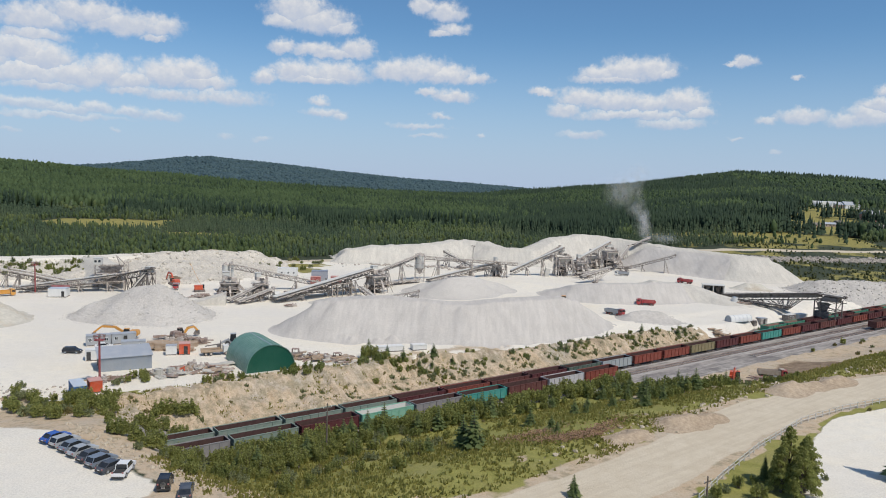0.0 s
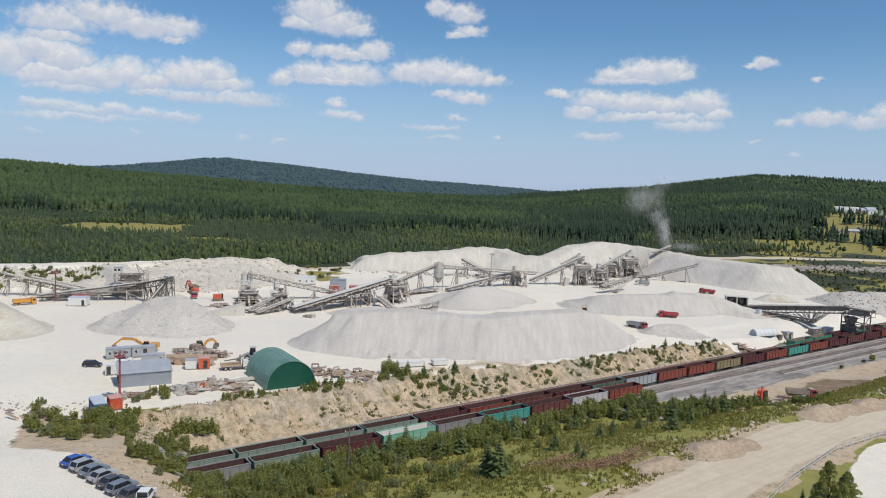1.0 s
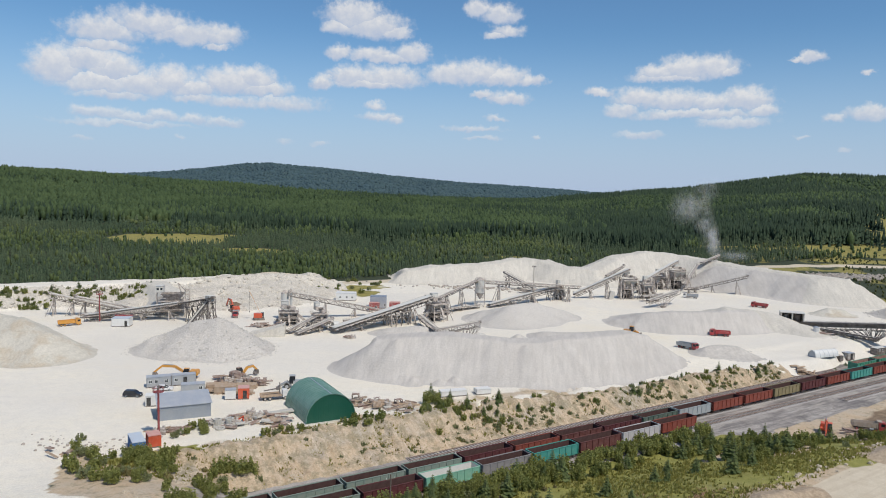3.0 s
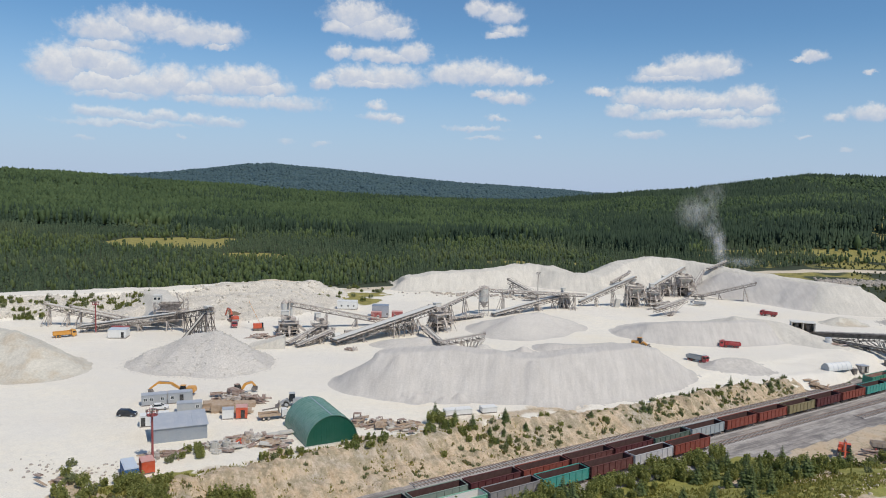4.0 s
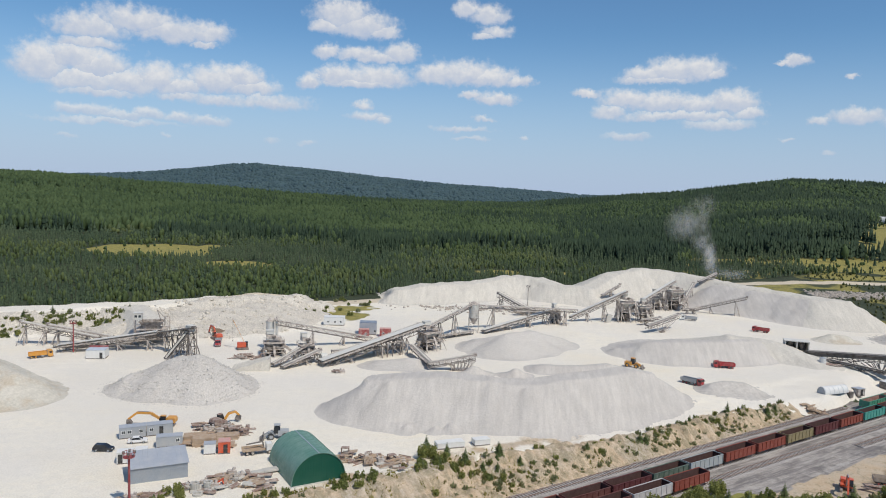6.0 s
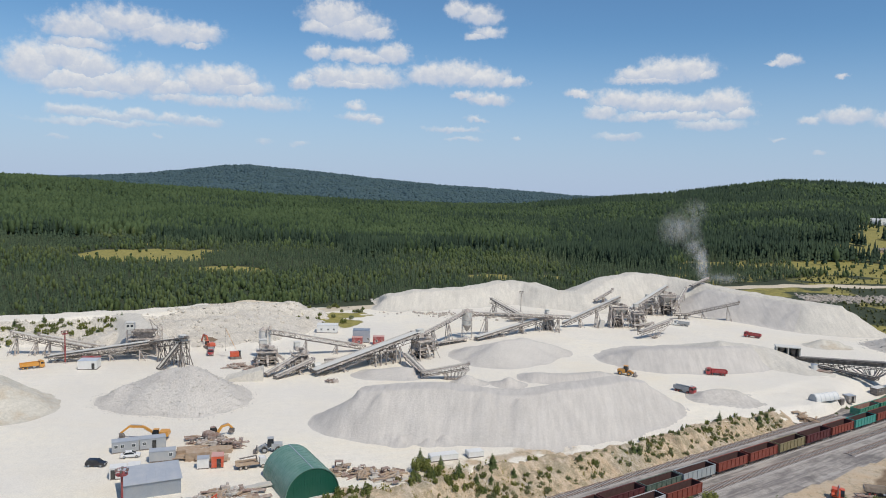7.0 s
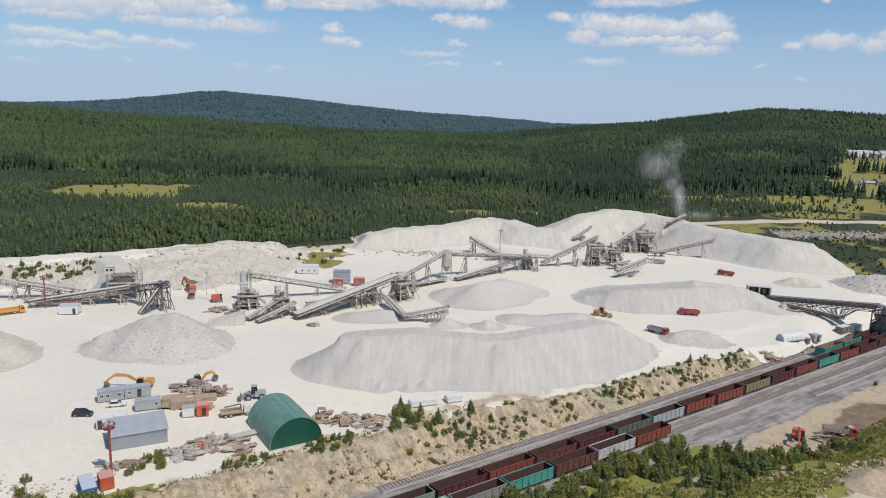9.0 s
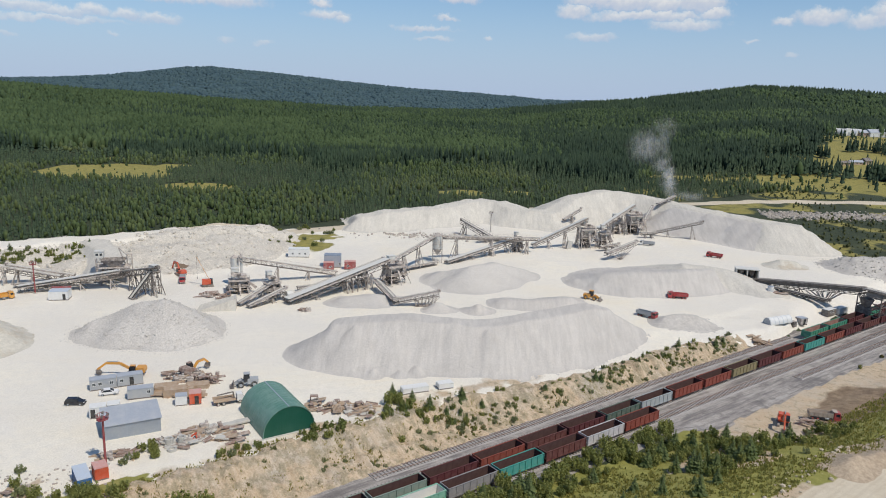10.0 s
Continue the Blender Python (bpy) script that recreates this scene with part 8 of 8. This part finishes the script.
stack = thing("plank_stack", pose(0, 0, -60), "stack of weathered wooden planks", "timber", "scrap of the yard")
for k in range(7):
    part("plank", Shape().box(0, -0.9 + k * 0.3, 0, 4.2, 0.24, 0.16), "wood", stack)
    part("plank", Shape().box(0.1, -0.85 + k * 0.29, 0.17, 4.0, 0.22, 0.16), "wood", stack)
stack["fresh"] = 1
crate = thing("steel_crate", pose(0, 0, -60), "rusty open steel crate", "crate", "scrap of the yard")
part("base", Shape().box(0, 0, 0, 1.6, 1.2, 0.1), "rust", crate)
part("lid", Shape().box(0, 0, 1.25, 1.6, 1.2, 0.1), "rust", crate)
for px in (-0.74, 0.74):
    for py in (-0.54, 0.54):
        part("post", Shape().box(px, py, 0.1, 0.12, 0.12, 1.15), "rust", crate)
    part("side_bar", Shape().box(px, 0, 0.5, 0.05, 0.96, 0.3), "rust", crate)
crate["fresh"] = 1
coil = Shape()
for k in range(16):
    a, b = 6.283 * k / 16, 6.283 * (k + 1) / 16
    coil.beam((0.75 * math.cos(a), 0.75 * math.sin(a), 0.2), (0.75 * math.cos(b), 0.75 * math.sin(b), 0.2), 0.4, 0.4)
bundle = Shape()
for k in range(5):
    bundle.tube((-2.6, -0.5 + 0.25 * k, 0.14), (2.6, -0.45 + 0.24 * k, 0.14), 0.12, 7)
plate = Shape().box(0, 0, 0, 3.0, 1.6, 0.08).box(0, 0.75, 0.05, 3.0, 0.08, 0.3).box(0, -0.75, 0.05, 3.0, 0.08, 0.3)
SCRAP = [
    stack,
    crate,
    sample("tyre_ring", coil, "concrete", "dusty old tyre lying flat", "tyre", "scrap of the yard"),
    sample("pipe_bundle", bundle, "rust", "bundle of rusty pipes", "pipe", "scrap of the yard"),
    sample("steel_plate", plate, "rust", "rusty flanged steel plate", "plate", "scrap of the yard"),
    sample("concrete_slab", Shape().box(0, 0, 0, 2.6, 1.5, 0.25).box(0, 0, 0.25, 2.2, 1.1, 0.06), "concrete", "grey concrete slab", "slab", "scrap of the yard"),
    sample("timber_beam", Shape().box(0, 0, 0, 5.0, 0.3, 0.3).box(0.4, 0.38, 0, 4.6, 0.28, 0.26), "wood", "weathered timber beam", "beam", "scrap of the yard"),
    sample("machine_part", Shape().box(0, 0, 0, 1.4, 0.9, 0.8).tube((-0.9, 0, 0.5), (0.9, 0, 0.5), 0.35, 10).box(0.4, 0.3, 0.7, 0.5, 0.4, 0.6), "steel", "dusty grey machine part", "machine part", "scrap of the yard"),
]


def lay(kind, x, y, turn, scale=1.0, tilt=0.0, lift=0.0):
    t = SCRAP[kind]
    m = put(x, y, turn, lift + 0.02) @ pose(0, 0, 0, 0, tilt, 0)
    if t.get("fresh"):
        t["fresh"] = 0
        t.matrix_basis = m @ Matrix.Scale(scale, 4)
        return
    ob = copy_thing(t, m)
    ob.scale = (scale, scale, scale)


sc = random.Random(8)
for count, cx, cy, dx, dy, kinds, turn in (
        (46, -73.0, 188.0, 7.0, 2.6, (1, 3, 4, 6, 7, 7, 4), 30), (40, -71.5, 178.5, 5.5, 2.4, (0, 0, 6, 3, 0), 20), (44, -30.5, 175.0, 8.5, 2.6, (0, 6, 1, 4, 7, 6), 12),
        (46, -57.0, 158.0, 7.0, 3.2, (4, 6, 3, 7, 0, 5), 35), (20, -62.5, 152.5, 4.0, 1.4, (2, 7, 4, 5), 35), (16, -24.0, 171.5, 5.0, 1.8, (5, 6, 4), 20),
        (14, -72.0, 147.0, 4.0, 2.0, (4, 6, 7), 30), (16, 97.5, 250.5, 4.5, 1.6, (6, 3, 4, 0), 36), (18, -94.0, 263.0, 5.5, 3.0, (1, 4, 7, 3), 20),
        (8, -86.0, 131.0, 5.0, 2.0, (6, 4), 60), (8, 121.0, 300.5, 4.5, 2.0, (4, 3, 6), 10), (5, -57.0, 250.0, 1.5, 1.0, (7, 4), 10), (6, 86.5, 187.5, 3.0, 1.6, (3, 4), 20)):
    for _ in range(count):
        x, y = cx + sc.uniform(-1, 1) * dx, cy + sc.uniform(-1, 1) * dy
        lay(sc.choice(kinds), x, y, turn + sc.choice((0, 0, 90, 25, -30)) + sc.uniform(-14, 14), sc.uniform(0.6, 1.15), sc.choice((0, 0, 0, 8, -10)), sc.choice((0, 0, 0.3, 0.6)))
lay(5, -51.8, 164.2, 35, 1.3, 0, 0.4), lay(5, -54.2, 162.6, 35, 1.2, 0, 0.3)
for k in range(4):
    lay(2, -64.0, 152.6, 0, 1.0, 0, 0.4 * k), lay(2, -61.6, 153.6, 0, 1.0, 0, 0.4 * k)
lay(2, -62.4, 150.4, 20, 1.1)

for x, y, turn, rows in ((-73.0, 177.6, 20, 7), (-76.5, 180.4, 24, 5), (-69.5, 183.0, 18, 4)):  # squared stacks of sawn timber
    t = thing("timber_stack", put(x, y, turn), "tall squared stack of sawn pale timber", "timber", "timber stacks")
    for k in range(rows):
        for j in range(5):
            part("timber", Shape().box(0.1 * ((k * 3 + j) % 3), -1.2 + j * 0.6, 0.3 * k, 5.6 - 0.3 * ((k + j) % 2), 0.5, 0.24), "wood", t)


red = thing("red_implement", put(-60.0, 155.2, 20), "bright red steel implement among scrap", "machine")
part("frame", Shape().box(0, 0, 0, 2.6, 1.4, 0.2).beam((-1.2, 0, 0.2), (1.0, 0.2, 1.6), 0.3).beam((1.2, -0.5, 0.2), (0.6, 0.4, 1.3), 0.25), "orange_red", red)
part("blade", Shape().box(1.4, 0, 0, 0.12, 1.8, 1.0, 0, 15), "pink", red)
wheel_t = thing("spoked_wheel", put(-57.4, 157.0, 40), "old grey spoked wheel leaning on scrap", "wheel")
ring = Shape()
for k in range(18):
    a, b = 6.283 * k / 18, 6.283 * (k + 1) / 18
    ring.beam((1.0 * math.cos(a), 0, 1.0 + 1.0 * math.sin(a)), (1.0 * math.cos(b), 0, 1.0 + 1.0 * math.sin(b)), 0.14)
part("rim", ring, "steel", wheel_t)
for k in range(6):
    a = 6.283 * k / 6
    part("spoke", Shape().beam((0, 0, 1.0), (0.95 * math.cos(a), 0, 1.0 + 0.95 * math.sin(a)), 0.09), "steel", wheel_t)

BRUSH = (19.5, 121.5)
brush = thing("brushwood_pile", put(*BRUSH, 40), "long pile of reddish-brown dead brushwood", "brushwood", "brushwood piles")
sticks = Shape()
rr = random.Random(21)
for _ in range(420):
    a = Vector((rr.gauss(0, 4.2), rr.gauss(0, 1.6), 0))
    a.z = max(0.05, 1.1 - abs(a.y) * 0.5 - abs(a.x) * 0.08) * rr.random() - 0.1 + float(land(19.5 + 0.77 * a.x - 0.64 * a.y, 121.5 + 0.64 * a.x + 0.77 * a.y)) - float(land(19.5, 121.5))
    sticks.beam(a, a + Vector((rr.uniform(-1.2, 1.2), rr.uniform(-1.0, 1.0), rr.uniform(0.0, 0.5))), rr.uniform(0.04, 0.1))
tagged(part("brushwood", sticks, "brush", brush), kind="stuff")
copy_thing(brush, put(31.0, 120.5, 48)), copy_thing(brush, put(26.0, 117.0, 30))

# ---- fence ----
fence = thing("fence", pose(46.4, 99.9, float(land(46.4, 99.9))), "pale weathered post-and-rail fence between the two roads", "fence")
line = [(40.0, 91.0), (46.4, 99.9), (57.2, 113.6), (71.4, 129.1), (84.0, 138.6), (97.4, 146.6), (118.0, 156.5), (150, 170)]
dense = []
for (x0, y0), (x1, y1) in zip(line[:-1], line[1:]):
    m = max(1, round(math.hypot(x1 - x0, y1 - y0) / 2.6))
    dense += [(x0 + (x1 - x0) * k / m, y0 + (y1 - y0) * k / m) for k in range(m)]
z0 = float(land(46.4, 99.9))
pts3 = [(x - 46.4, y - 99.9, float(land(x, y)) - z0) for x, y in dense]
for p in pts3:
    part("post", Shape().box(p[0], p[1], p[2] - 0.2, 0.16, 0.16, 1.5), "fence_pale", fence)
for p, q in zip(pts3[:-1], pts3[1:]):
    for h in (0.55, 1.15):
        part("rail", Shape().beam((p[0], p[1], p[2] + h), (q[0], q[1], q[2] + h), 0.07, 0.12), "fence_pale", fence)


def utility_pole(x, y, high, label):
    t = thing("utility_pole", put(x, y), label, "utility pole", "utility poles")
    part("pole", Shape().tube((0, 0, -0.5), (0, 0, high), 0.16, 8, 0.11), "bark", t)
    part("crossarm", Shape().box(0, 0, high - 0.9, 1.8, 0.14, 0.14, 40), "bark", t)
    for k in (-0.8, 0.0, 0.8):
        part("insulator", Shape().tube((k * 0.77, k * 0.64, high - 0.76), (k * 0.77, k * 0.64, high - 0.5), 0.06, 8), "white", t)


utility_pole(-17.9, 117.4, 9.5, "weathered wooden utility pole in the thicket")
utility_pole(41.6, 92.6, 3.2, "short dark post with a crossarm beside the road")


# ---- village beyond the works ----
def house(x, y, rz, L, Wd, H, wall, roof, label):
    h = thing("village_house", put(x, y, rz), label, "house", "village houses")
    part("wall", Shape().box(0, 0, -1, L, Wd, H + 1), wall, h)
    rf = Shape().add([(-L / 2 - 0.5, -Wd / 2 - 0.5, H - 0.1), (L / 2 + 0.5, -Wd / 2 - 0.5, H - 0.1), (L / 2 + 0.5, Wd / 2 + 0.5, H - 0.1), (-L / 2 - 0.5, Wd / 2 + 0.5, H - 0.1),
                      (-L / 2 - 0.5, 0, H + Wd * 0.38), (L / 2 + 0.5, 0, H + Wd * 0.38)], [(0, 1, 5, 4), (2, 3, 4, 5), (1, 2, 5), (3, 0, 4), (3, 2, 1, 0)])
    part("roof", rf, roof, h)
    for k in (-0.3, 0.0, 0.3):
        part("window", Shape().box(L * k, -Wd / 2 - 0.03, H * 0.4, 1.1, 0.1, 1.2), "glass", h)
    part("chimney", Shape().box(L * 0.2, 0.5, H + Wd * 0.2, 0.7, 0.7, 1.8), "rust", h)


def tent(x, y):
    t = thing("white_tent", put(x, y, 25), "white arched tent hall at the wood's edge", "tent", "white tent halls")
    part("canopy", Shape().prism(arched(9.0, 9.0, 14), -11, 11), "white", t)
    part("door", Shape().box(0, -11.06, 0, 4.5, 0.12, 4.5), "grey", t)


tent(506.5, 1044), tent(527, 1054)
house(556, 1052, 20, 30, 12, 6.0, "white", "roof_grey", "long white hall with a grey roof at the wood's edge")
house(535, 1046, 20, 16, 10, 5.0, "rust", "roof_grey", "dark open barn with a grey roof")
house(470, 838, 15, 22, 12, 7.5, "pink", "roof_grey", "long two-storey brick house in the village")
house(398, 700, 40, 9, 8, 4.5, "wood", "roof_grey", "wooden village house with a grey gable roof")
house(410, 712, 30, 8, 7, 4.5, "rust", "steel_dark", "dark wooden village house with a gable roof")
house(424, 705, 35, 9, 8, 4.5, "wood", "roof_grey", "wooden village house with a pale roof")
house(390, 752, 25, 9, 7, 3.6, "wood", "steel_dark", "dark farm shed in the meadow")
house(377, 746, 10, 14, 5, 2.6, "wood", "roof_grey", "low farm shed in the meadow")
house(362, 738, 15, 12, 5, 2.6, "wood", "steel_dark", "low dark farm shed in the meadow")
house(440, 730, 35, 10, 8, 4.5, "blue", "roof_grey", "blue-painted village house with a grey roof")


# ---- dust over the mound ----
def dust():
    m, t = material("stone_dust", 1.0)
    t.bsdf.inputs["Base Color"].default_value = (0.8, 0.8, 0.8, 1)
    t.bsdf.inputs["Specular IOR Level"].default_value = 0.0
    at = object_coords(t)
    flat = t.join(at, t.node("ShaderNodeVectorMath", operation="MULTIPLY", in_1=(1, 0, 1)))
    off = t.join(flat, t.node("ShaderNodeVectorMath", 1, operation="LENGTH"))
    thin = t.math("POWER", t.math("SUBTRACT", 1.0, off, clamp=True), 1.6)  # thinner towards its rim
    place = t.node("ShaderNodeNewGeometry", 0)
    wisp = t.ramp(t.noise(0.085, 5, 0.65, place), [(0.4, (0.0, 0.0, 0.0)), (0.72, (1, 1, 1))])
    t.join(t.math("MULTIPLY", t.math("MULTIPLY", thin, wisp), 0.46), t.bsdf, t.bsdf.inputs.find("Alpha"))
    d = thing("dust_plume", pose(124, 466, 14), "thin pale plume of stone dust over the mound", "dust")
    for x, z, r, h in ((1, 2, 6, 5), (-1, 7, 6, 8), (-4, 15, 7, 11), (-8, 25, 8, 12), (-11, 34, 10, 12), (-6, 42, 12, 10), (-2, 12, 5, 11), (-6, 22, 6, 12), (-19, 32, 12, 14), (12, 3, 14, 5)):
        bm = bmesh.new()
        bmesh.ops.create_icosphere(bm, subdivisions=3, radius=1.0)
        for v in bm.verts:
            v.co.y *= 0.35
        me = bpy.data.meshes.new("puff")
        bm.to_mesh(me)
        bm.free()
        puff = part("puff", me, m, d, smooth=True, at=Matrix.Translation((x, 0.3 * z, z)) @ Matrix.Diagonal((r, r, h, 1)))
        puff.visible_shadow = False
    return d


dust()
